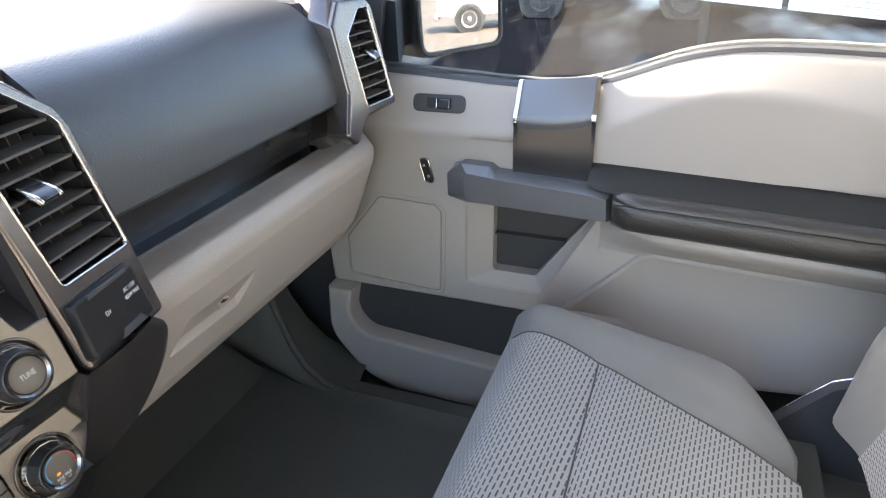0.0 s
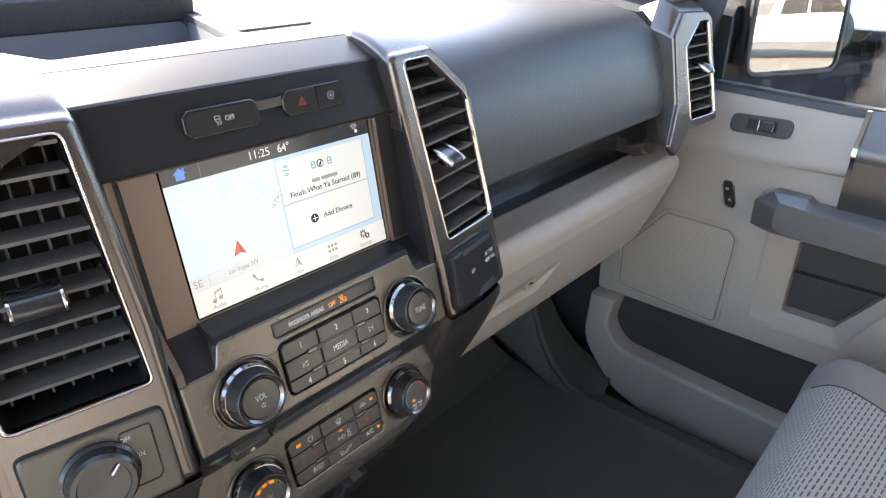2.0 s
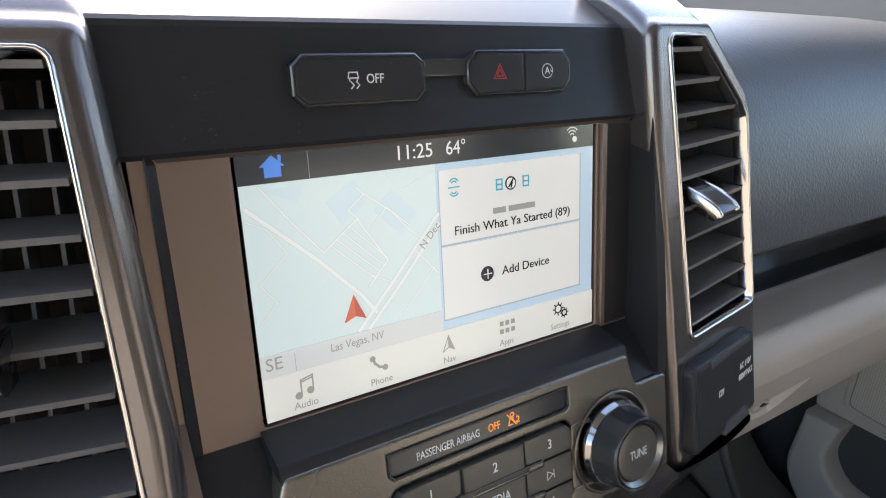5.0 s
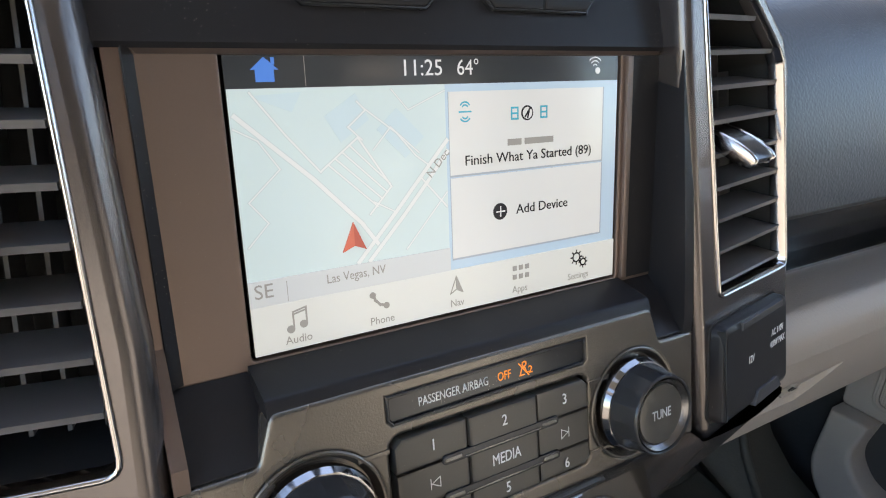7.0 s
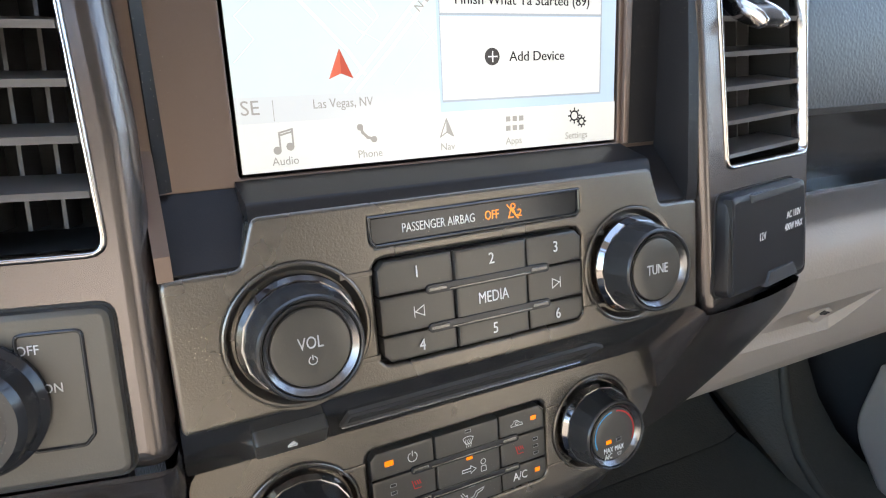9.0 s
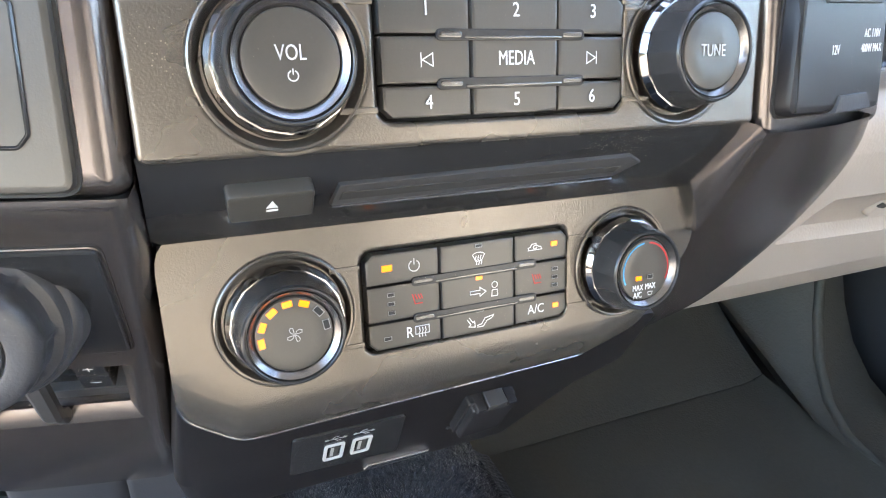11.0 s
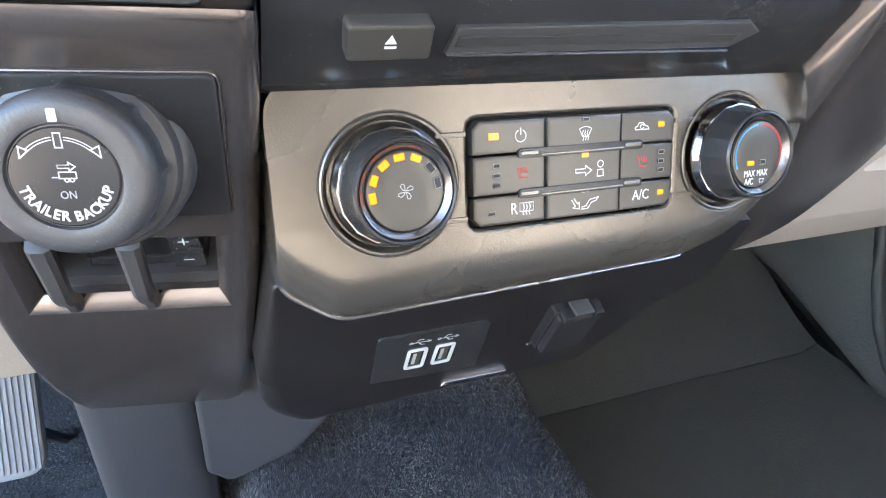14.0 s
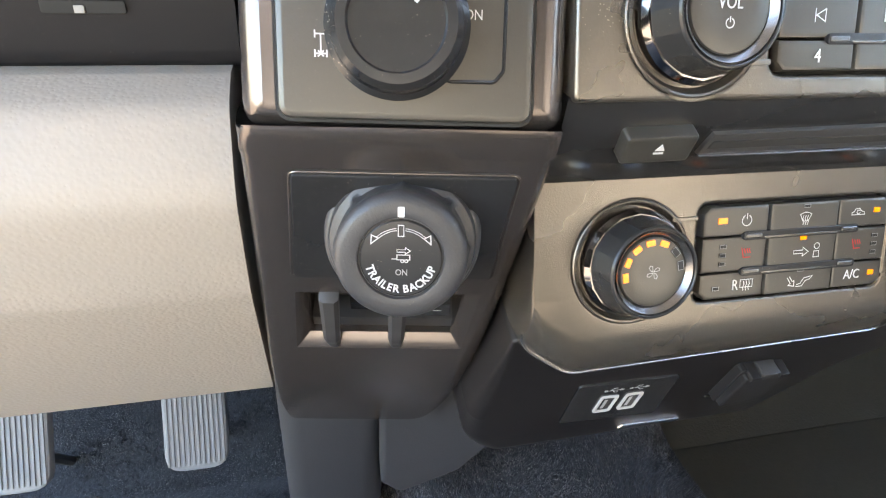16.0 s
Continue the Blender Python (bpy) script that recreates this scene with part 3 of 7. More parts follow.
g = Geo().extrude([(0.116, 0.565), (0.1165, 0.5692), (0.1135, 0.5692), (0.1135, 0.565)], "x", 0.235, 0.73, 2)
part("trim_line", g, SATIN, dash)
LOW = fillet([(0.115, 0.5665), (0.064, 0.566), (0.048, 0.550), (0.052, 0.525), (0.066, 0.490), (0.081, 0.452), (0.105, 0.400), (0.130, 0.366), (0.2, 0.352), (0.2, 0.5665)], [0, 0.012, 0.02, 0.01, 0.01, 0.01, 0.01, 0.01, 0, 0], 3)


def sweep_in(x):
    e = max(0.0, (x - 0.78) / 0.055)
    return (0, 0.03 * e * e, 0)


g = Geo().extrude(LOW, "x", 0.135, 0.835, 24, sweep_in)
lower = part("lower_dash", g, BEIGE, dash, "light stone grained lower dash", 40)
# centre stack carcass, header, screen surround, ledge
g = Geo().extrude([(0.112, 0.824), (0.1085, 0.8243), (0.1070, 0.8238), (0.0705, 0.8085), (0.0682, 0.8070), (0.0670, 0.8050), (0.0662, 0.8025), (0.0525, 0.7645), (0.0535, 0.7625), (0.07, 0.7625), (0.09, 0.80), (0.112, 0.81)], "x", -0.1425, 0.1330, 2)
part("header_panel", g, HEADER, dash, "charcoal panel above the screen", 9)
part("screen_surround", Geo().panel(FB, rect(-0.1236, -0.060, 0.1236, 0.0575), [rect(-0.0938, -0.0566, 0.0938, 0.0566, 0.002)], -0.012, 0.0012, 0.0008), BEZEL, dash, "screen bezel with warm reflection put into its brown")
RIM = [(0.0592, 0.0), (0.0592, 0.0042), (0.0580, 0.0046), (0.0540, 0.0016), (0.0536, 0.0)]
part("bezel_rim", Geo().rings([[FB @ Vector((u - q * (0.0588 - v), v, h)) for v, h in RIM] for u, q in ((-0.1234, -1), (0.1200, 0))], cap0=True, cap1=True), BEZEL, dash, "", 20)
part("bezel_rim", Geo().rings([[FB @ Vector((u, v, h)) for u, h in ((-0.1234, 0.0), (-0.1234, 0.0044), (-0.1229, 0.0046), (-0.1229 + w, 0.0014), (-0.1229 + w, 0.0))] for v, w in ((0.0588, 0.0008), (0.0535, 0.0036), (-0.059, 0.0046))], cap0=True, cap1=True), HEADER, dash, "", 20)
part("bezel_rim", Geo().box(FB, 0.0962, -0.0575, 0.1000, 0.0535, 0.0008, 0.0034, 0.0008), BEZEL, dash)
# Added dark plate: weaker reflection on the bezel's right side, put into colour.
part("bezel_shade_strip", Geo().box(FB, 0.1006, -0.0580, 0.1189, 0.0538, 0.0006, 0.0022, 0.0005), HEADER, dash, "dark strip added for the bezel's duller right side")
CHEEK = {-1: [(0.063, 0.766), (0.0545, 0.7645), (0.0385, 0.665), (0.0112, 0.6345), (0.0102, 0.6255), (0.050, 0.6255)], 1: [(0.063, 0.766), (0.0412, 0.764), (0.0192, 0.672), (0.0112, 0.6345), (0.0102, 0.6255), (0.050, 0.6255)]}
# Cheeks differ in colour for their unequal reflections, brown left and charcoal right.
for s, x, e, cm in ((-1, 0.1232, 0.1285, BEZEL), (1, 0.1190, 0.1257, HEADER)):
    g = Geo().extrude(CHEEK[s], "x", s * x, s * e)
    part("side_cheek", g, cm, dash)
    g = Geo().extrude([(0.0425, 0.6512), (0.0115, 0.6268), (0.0135, 0.62), (0.05, 0.62)], "x", s * 0.0955, s * 0.1232)
    part("corner_notch", g, HEADER, dash)
g = Geo().extrude(fillet([(0.045, 0.6512), (0.0172, 0.6478), (0.0142, 0.6415), (0.05, 0.6405)], [0, 0.003, 0, 0], 3), "x", -0.0958, 0.0958)
part("screen_ledge", g, HEADER, dash, "charcoal ledge under the screen")
g = Geo().extrude([(0.000, 0.571), (0.0028, 0.5615), (0.0165, 0.5365), (0.022, 0.531), (0.06, 0.531), (0.06, 0.576)], "x", -0.1290, 0.1262)
part("slot_channel", g, GLOSS, dash, "gloss black disc slot band")
g = Geo().extrude([(0.06, 0.44), (0.055, 0.53), (0.06, 0.64), (0.075, 0.76), (0.11, 0.81), (0.2, 0.81), (0.2, 0.41), (0.075, 0.41)], "x", -0.137, 0.124)
part("stack_core", g, DARK, dash)
POD_LEFT = [(-0.0132, -0.0800), (0.0985, -0.0800), (0.0985, 0.118), (0.091, 0.136), (0.041, 0.1765), (0.0002, 0.1765), (-0.0060, 0.109), (-0.0115, 0.040)]
POD_RIGHT = [(-0.0110, -0.0800), (0.1015, -0.0800), (0.1025, 0.118), (0.095, 0.137), (0.046, 0.1790), (-0.0180, 0.1795), (-0.0170, 0.110), (-0.0135, 0.030)]
VENT_LEFT = [(0.0002, 0.0), (0.0847, -0.001), (0.0870, 0.121), (0.0838, 0.131), (0.0443, 0.1655), (0.0103, 0.1660)]
VENT_RIGHT = [(0.0078, 0.0), (0.0960, -0.002), (0.0905, 0.122), (0.0840, 0.131), (0.0360, 0.1710), (-0.0030, 0.1715)]


def pod(F, s, name, outline, hole, round_edge=0.006, lift=0.0200, deep=0.045):
    """A vent frame: flat face with a soft edge, and sides that run back into the dash."""
    out = ccw(fillet([(s * a, v) for a, v in outline], 0.009, 5))
    hol = ccw(fillet([(s * a, v) for a, v in hole], 0.006, 4))
    g = Geo()
    R = round_edge
    g.panel(F, inset(out, R), [hol], -0.0025, 0.0, 0.0)
    rows = []
    for k in range(7):
        a = math.pi / 2 * k / 6
        rows.append([F @ Vector((p[0], p[1], -1.15 * R * (1 - math.cos(a)))) for p in inset(out, R * (1 - math.sin(a)))])
    last = -1.15 * R
    for dy, dz, drop in ((0.06, 0.11, 0), (0.2, 0.31, 0), (0.4, 0.55, 0), (0.65, 0.78, 0), (0.94, 0.965, 0), (1.0, 1.0, 0.0003), (1.03, 1.0, 0.003), (1.9, 1.0, 0.014)):
        row = []
        for p in out:
            w = min(1, max(0, (p[1] - 0.10) / 0.06))
            row.append(F @ Vector((p[0], p[1], last)) + Vector((0, deep * dy, lift * dz * w - drop)))
        rows.append(row)
    g.rings(rows)
    return part(name, g, POD, dash, "satin graphite vent frame", 50)


pod(FL, -1, "vent_frame", POD_LEFT, VENT_LEFT, 0.0088)
pod(FR, 1, "vent_frame", POD_RIGHT, VENT_RIGHT, 0.0055)
# dash top falling away gently behind the driver's side pod
rows = [[], [], [], []]
SEAM = [POD_LEFT[4], POD_LEFT[3], POD_LEFT[2], (0.0985, 0.04)]
for i, ((u0, v0), (u1, v1)) in enumerate(zip(SEAM, SEAM[1:])):
    for k in range(7):
        u, v = u0 + (u1 - u0) * k / 6, v0 + (v1 - v0) * k / 6
        w = (i + k / 6) / 3
        p = FL @ Vector((-u, v, -0.0101)) + Vector((0, 0.045, 0.020 * min(1, max(0, (v - 0.10) / 0.06)) - 0.0025))
        rows[0].append(p + Vector((0.004, -0.004, -0.006)))
        rows[1].append(p)
        rows[2].append(Vector((-0.190 - 0.26 * w, 0.27, 0.8225 - 0.030 * w)))
        rows[3].append(Vector((-0.270 - 0.30 * w, 0.74, 0.8225 - 0.020 * w)))
part("dash_shoulder", Geo().rings(rows, closed=False), DASHTOP, dash, "", 70)


def blend(table, v):
    """Reads a table of (v, value) rows, v falling."""
    for (v0, a), (v1, b) in zip(table, table[1:]):
        if v0 >= v >= v1:
            return a + (b - a) * (v0 - v) / (v0 - v1)
    return table[0][1] if v > table[0][0] else table[-1][1]


# driver's side lower console face, with the opening for the brake lever slot
L3LEFT = [(0.006, -0.0598), (-0.0122, -0.0612), (-0.133, -0.0740), (-0.215, -0.0835), (-0.304, -0.0920)]
L3RIGHT = [(0.006, 0.0545), (-0.0194, 0.0527), (-0.1205, 0.0422), (-0.200, 0.0310), (-0.275, 0.0160), (-0.292, 0.0125), (-0.304, 0.0060)]
SLOTV = (-0.0903, -0.1420)
SLOT = [(-0.0519, SLOTV[0]), (0.0338, SLOTV[0]), (0.0274, SLOTV[1]), (-0.0584, SLOTV[1])]


def console_depth(v):
    """The lower half of the console face curls away under the dash."""
    return -0.029 * (max(0.0, -v - 0.135) / 0.169) ** 2


def console_face():
    g = Geo()
    vs = sorted(set([0.006 - 0.31 * k / 44 for k in range(45)] + list(SLOTV)), reverse=True)
    rows = []
    for v in vs:
        a, b, d = blend(L3LEFT, v), blend(L3RIGHT, v), console_depth(v)
        t = (SLOTV[0] - v) / (SLOTV[0] - SLOTV[1])
        p = max(a + 0.008, -0.0519 - 0.0065 * t)
        q = min(b - 0.008, 0.0338 - 0.0064 * t)
        cols = [(a + 0.002, -0.030), (a, -0.010), (a + 0.0008, -0.004), (a + 0.0030, -0.0010), (a + 0.0060, 0.0), (p, 0.0), (q, 0.0), (b - 0.0060, 0.0), (b - 0.0030, -0.0010), (b - 0.0008, -0.004), (b, -0.010), (b - 0.002, -0.030)]
        rows.append([FL3 @ Vector((u, v, d + h)) for u, h in cols])
    n = len(rows[0])
    low = [FL3 @ Vector((blend(L3LEFT, -0.304) + 0.004, -0.306, -0.034))]
    o = [p for r in rows for p in r]
    faces = []
    for k in range(len(vs) - 1):
        for i in range(n - 1):
            if i == 5 and vs[k] <= SLOTV[0] + 1e-6 and vs[k + 1] >= SLOTV[1] - 1e-6:
                continue
            faces.append((k * n + i, k * n + i + 1, (k + 1) * n + i + 1, (k + 1) * n + i))
    g.add(o, faces)
    e = (len(vs) - 1) * n
    g.rings([[o[e + i] for i in range(n)], [o[e + i] + Vector((0, 0.006, -0.004)) for i in range(n)], [o[e + i] + Vector((0, 0.05, 0.0)) for i in range(n)]], closed=False)
    return g


part("console_side", console_face(), POD, dash, "satin graphite lower console frame", 50)
# bevelled lip round the lever slot
rim = ccw(SLOT)
g = Geo().rings([[FL3 @ Vector((p[0], p[1], h)) for p in q] for q, h in ((rim, 0.0), (inset(rim, 0.0015), -0.0008), (inset(rim, 0.0062), -0.0062), (inset(rim, 0.0068), -0.028))])
part("slot_bevel", g, POD, dash, "", 30)


def fold(name, A, a0, a1, va, B, b0, b1, vb):
    """A rounded fold that joins two faces of the frame."""
    rs = []
    for s, h in ((0.0, -0.012), (0.0, -0.004), (0.008, -0.001), (0.05, 0.0005), (0.5, 0.0005), (0.95, 0.0005), (0.992, -0.001), (1.0, -0.004), (1.0, -0.012)):
        ua, ub = a0 + (a1 - a0) * s, b0 + (b1 - b0) * s
        p0, p2 = A @ Vector((ua, va, h)), B @ Vector((ub, vb, h))
        p1 = (A @ Vector((ua, va - 0.0035, h)) + B @ Vector((ub, vb + 0.0085, h))) / 2
        rs.append([p0 * (1 - w) ** 2 + p1 * 2 * w * (1 - w) + p2 * w * w for w in [k / 10 for k in range(11)]])
    return part(name, Geo().rings(rs, closed=False), POD, dash, "", 70)


fold("frame_fold", FL, -0.0983, 0.0130, -0.0790, FL3, -0.0602, 0.0540, -0.0040)
# elbow and dark flank below the passenger-side vent frame
def along(pts, w):
    """A point on a smooth curve through pts, w from 0 to 1."""
    x = w * (len(pts) - 1)
    k = min(int(x), len(pts) - 2)
    p = [Vector(pts[max(0, min(len(pts) - 1, k + d))]) for d in (-1, 0, 1, 2)]
    t = x - k
    return ((p[1] * 2) + (p[2] - p[0]) * t + (p[0] * 2 - p[1] * 5 + p[2] * 4 - p[3]) * t * t + (p[1] * 3 - p[0] - p[2] * 3 + p[3]) * t ** 3) / 2


LEFT = [(0.1285, -0.0085, 0.5660), (0.1278, 0.0040, 0.5420), (0.1270, 0.0150, 0.5150), (0.1262, 0.0320, 0.4800), (0.1270, 0.0520, 0.4400), (0.1420, 0.0720, 0.4050)]
RIGHT = [(0.2150, -0.0010, 0.5690), (0.2420, 0.0165, 0.5440), (0.2581, 0.0358, 0.5116), (0.2597, 0.0639, 0.4570), (0.2301, 0.0816, 0.4116), (0.1810, 0.0850, 0.3950)]
rows = []
for k in range(21):
    a, b = along(LEFT, k / 20), along(RIGHT, k / 20)
    row = [a + Vector((0, 0.05, 0)), a + Vector((-0.0006, 0.006, 0)), a + Vector((0, 0.0015, 0))]
    row += [a + (b - a) * w + Vector((0, -0.004 * math.sin(math.pi * w), 0)) for w in (0.03, 0.2, 0.4, 0.6, 0.8, 0.93)]
    row += [b + Vector((0, 0.002, 0)), b + Vector((0.001, 0.008, 0)), b + Vector((0, 0.06, 0))]
    rows.append(row)
part("console_flank", Geo().rings(rows, closed=False), POD, dash, "", 60)
rows = []
for w in [k / 8 for k in range(9)]:
    p, q = Vector((0.1250, -0.0090, 0.5700)) * (1 - w) + Vector((0.1185, 0.0165, 0.5350)) * w, Vector((0.1290, -0.0100, 0.5640)) * (1 - w) + Vector((0.1268, 0.0130, 0.5080)) * w
    m = (p + q) / 2 + Vector((0, -0.0020, 0))
    rows.append([p + Vector((0, 0.02, 0)), p, p * 0.6 + m * 0.4, m, q * 0.6 + m * 0.4, q, q + Vector((0, 0.02, 0))])
part("elbow_facet", Geo().rings(rows, closed=False), POD, dash, "", 60)
# outboard passenger vent frame
P_OUT = [(0.088, -0.012), (0.088, 0.150), (0.075, 0.162), (0.0, 0.166), (-0.030, 0.132), (-0.034, 0.03), (-0.066, -0.030), (-0.045, -0.050), (0.0, -0.014)]
P_HOLE = [(0.003, 0.0), (0.080, 0.0), (0.073, 0.149), (0.046, 0.149), (0.001, 0.112)]
pod(FP, 1, "vent_frame", P_OUT, P_HOLE, 0.006, 0.020, 0.034)
# driver's side: instrument hood, knee panel and the panel above it
g = Geo().extrude(fillet([(0.06, 0.80), (0.03, 0.85), (0.05, 0.90), (0.14, 0.915), (0.34, 0.86), (0.36, 0.80)], 0.02, 4), "x", -0.66, -0.30, 4)
part("instrument_hood", g, PAD, dash, "", 45)
g = Geo().extrude(fillet([(0.12, 0.566), (0.085, 0.565), (0.060, 0.556), (0.044, 0.523), (0.062, 0.468), (0.138, 0.355), (0.158, 0.350), (0.24, 0.37), (0.24, 0.566)], [0, 0.01, 0.02, 0.03, 0.04, 0.006, 0, 0, 0], 4), "x", -0.70, -0.2480, 12)
part("knee_panel", g, BEIGE, dash, "light stone grained knee panel", 45)
g = Geo().extrude(fillet([(0.15, 0.80), (0.09, 0.78), (0.092, 0.62), (0.098, 0.564), (0.2, 0.564), (0.2, 0.8)], 0.01, 3), "x", -0.70, -0.244, 4)
part("column_panel", g, HEADER, dash)
FSL = plane(-0.303, 0.0946, 0.590, -8)
part("slot_clip", Geo().box(FSL, -0.0035, -0.0022, 0.0005, 0.0008, 0.001, 0.0018, 0.0003), GREY_INK, dash)
g = Geo().box(FSL, -0.016, -0.0026, 0.016, 0.0026, 0, 0.001, 0.0004, 0.001)
part("column_slot", g, DARK, dash)

# ---- stack panels and controls ----
def strokes(name, F, lines, w, h, mat, parent):
    """Printed line drawing: flat ribbons along polylines."""
    g = Geo()
    for L in lines:
        for a, b in zip(L, L[1:]):
            a, b = Vector(a), Vector(b)
            d = (b - a)
            if d.length < 1e-7:
                continue
            d.normalize()
            n = Vector((-d.y, d.x)) * w * 0.4
            a2, b2 = a - d * w * 0.4, b + d * w * 0.4
            q = [a2 + n, a2 - n, b2 - n, b2 + n]
            g.add([F @ Vector((p.x, p.y, h)) for p in q], [(0, 1, 2, 3)])
    return part(name, g, mat, parent)


def arc(cx, cy, r, a0, a1, n=14):
    return [(cx + r * math.cos(radians(a0 + (a1 - a0) * k / n)), cy + r * math.sin(radians(a0 + (a1 - a0) * k / n))) for k in range(n + 1)]


def shapes(name, F, polys, h0, h1, mat, parent, bev=0.0):
    g = Geo()
    for p in polys:
        g.prism(F, p, h0, h1, bev, 1)
    return part(name, g, mat, parent)


def shift(lines, x, y, k=1.0):
    return [[(x + px * k, y + py * k) for px, py in L] for L in lines]


def button_block(F, u, v, top, parent, cut=0.0032):
    """Nine keys in three columns and rows, the outer corners cut off."""
    gap = 0.00035
    keys = []
    for r in range(3):
        for c in range(3):
            p = [(u[c] + gap, v[r + 1] + gap), (u[c + 1] - gap, v[r + 1] + gap), (u[c + 1] - gap, v[r] - gap), (u[c] + gap, v[r] - gap)]
            if (r, c) == (0, 0):
                p = p[:3] + [(p[3][0] + cut, p[3][1]), (p[3][0], p[3][1] - cut)]
            if (r, c) == (0, 2):
                p = p[:2] + [(p[2][0], p[2][1] - cut), (p[2][0] - cut, p[2][1])] + p[3:]
            if (r, c) == (2, 0):
                p = [(p[0][0], p[0][1] + cut), (p[0][0] + cut, p[0][1])] + p[1:]
            if (r, c) == (2, 2):
                p = p[:1] + [(p[1][0] - cut, p[1][1]), (p[1][0], p[1][1] + cut)] + p[2:]
            h = top if c != 1 else top + 0.0006
            keys.append(part("button", Geo().prism(F, p, -0.004, h, 0.0011), BUTTON, parent))
    for r in (1, 2):
        part("key_bar", Geo().prism(F, rect(u[1] - 0.0134, v[r] - 0.0020, u[2] + 0.0112, v[r] + 0.0020, 0.0019, 5), top - 0.001, top + 0.0011, 0.0003), KNOB, parent)
        part("key_ledge", Geo().box(F, u[1] - 0.0028, v[r] - 0.0014, u[2] + 0.0010, v[r] - 0.0004, top, top + 0.0014, 0.0003), KEYRIB, parent)
        for x0 in (u[1] - 0.0126, u[2] + 0.0014):
            part("key_rib", Geo().prism(F, rect(x0, v[r] - 0.0011, x0 + 0.0088, v[r] + 0.0011, 0.0010, 4), top, top + 0.0014, 0.0005), KEYRIB, parent)
    return keys


def facets(k, n):
    """Sixteen flats round a knob."""
    a = (2 * math.pi * k / n) % (math.pi / 8) - math.pi / 16
    return 1.008 * math.cos(math.pi / 16) / math.cos(a)


def barrel_facets(k, n, row):
    return facets(k, n) if 1 <= row <= 3 else 1.0


def foot_facets(k, n, row):
    return facets(k, n) if row in (4, 5) else 1.0


CAP = 0.0176   # height of the print on a knob's cap


def dial(F, u, v, r, parent, dish):
    """A radio or climate knob: dished seat, faceted chrome foot, tall barrel, satin ring and cap."""
    part("knob_seat", Geo().lathe(F, u, v, [(dish + 0.0008, -0.003), (dish + 0.0008, 0.0004), (dish + 0.0002, 0.0008), (dish - 0.0006, 0.0006), (dish - 0.0012, -0.0002), (r * 1.035, -0.0036), (r * 0.98, -0.0060)], 72), STACK, parent)
    k = part("knob", Geo().lathe(F, u, v, [(r * 0.930, 0.0048), (r * 0.912, 0.0064), (r * 0.885, 0.0110), (r * 0.852, 0.0165), (r * 0.835, 0.0186), (r * 0.810, 0.0194), (r * 0.786, 0.0195), (r * 0.770, 0.0191), (r * 0.760, 0.0180), (r * 0.745, 0.0180), (r * 0.738, 0.0150)], 96, barrel_facets), KNOB, parent, "gloss black faceted knob", 14)
    part("chrome_foot", Geo().lathe(F, u, v, [(r * 0.99, -0.006), (r * 1.015, -0.001), (r * 1.022, 0.0014), (r * 1.010, 0.0028), (r * 0.950, 0.0054), (r * 0.915, 0.0056)], 96, foot_facets), SMOKED, k, "smoked chrome faceted foot", 14)
    part("cap_ring", Geo().lathe(F, u, v, [(r * 0.748, 0.0160), (r * 0.746, 0.0186), (r * 0.736, 0.0190), (r * 0.715, 0.0186), (r * 0.640, 0.0168), (r * 0.615, 0.0160)], 72), CAPRING, k, "satin metal ring")
    part("cap", Geo().lathe(F, u, v, [(r * 0.626, 0.0150), (r * 0.622, 0.0168), (r * 0.612, 0.0173), (r * 0.58, 0.0175), (r * 0.3, 0.0173), (0.0002, 0.0172)], 64), BUTTON, k)
    return k


def power_icon(x, y, k):
    return shift([arc(0, 0, 1, 120, 420, 18), [(0, 0.3), (0, 1.25)]], x, y, k)


# header switches
sw = thing("header_switch_bank", FA @ Vector((0, 0, 0)), "two dark switch blocks with white and red legends above the screen", "switch")
TCS = [(-0.068, -0.009), (-0.064, -0.0128), (-0.016, -0.0128), (-0.012, -0.009), (-0.012, 0.001), (-0.016, 0.0046), (-0.064, 0.0046), (-0.068, 0.001)]
HZ1 = [(0.0115, -0.007), (0.016, -0.0118), (0.0415, -0.0118), (0.0415, 0.0056), (0.016, 0.0056), (0.0115, 0.001)]
HZ2 = [(0.0422, -0.0118), (0.066, -0.0118), (0.070, -0.007), (0.070, 0.001), (0.066, 0.0056), (0.0422, 0.0056)]
for p, nm in ((TCS, "traction_button"), (HZ1, "hazard_button"), (HZ2, "stop_start_button")):
    part("button_rim", Geo().ring(FA, inset(ccw(p), -0.0012), 0.0018, -0.001, 0.0042, 0.0006), GLOSS, sw)
    part(nm, Geo().prism(FA, p, -0.002, 0.0048, 0.0012), HEADER, sw)
part("switch_bridge", Geo().box(FA, -0.012, -0.004, 0.0115, 0.0035, -0.001, 0.0028, 0.0008), GLOSS, sw)
letters("legend", "OFF", 0.0052, FA, -0.0350, -0.0041, 0.0049, WHITE_INK, sw, squeeze=0.85)
strokes("legend", FA, shift([[(-1, 1), (1, 1), (1.2, -0.2), (-1.2, -0.2), (-1, 1)], [(-0.9, -0.2), (-0.9, -0.8)], [(0.9, -0.2), (0.9, -0.8)], [(-0.6, -1), (0.1, -1.7), (-0.6, -2.4)], [(0.7, -1), (1.4, -1.7), (0.7, -2.4)]], -0.0445, -0.0032, 0.0018), 0.0006, 0.0049, WHITE_INK, sw)
strokes("legend", FA, shift([[(-1, -0.8), (1, -0.8), (0, 1), (-1, -0.8)], [(-0.5, -0.5), (0.5, -0.5), (0, 0.4), (-0.5, -0.5)]], 0.0275, -0.003, 0.0034), 0.0005, 0.0049, RED_INK, sw)
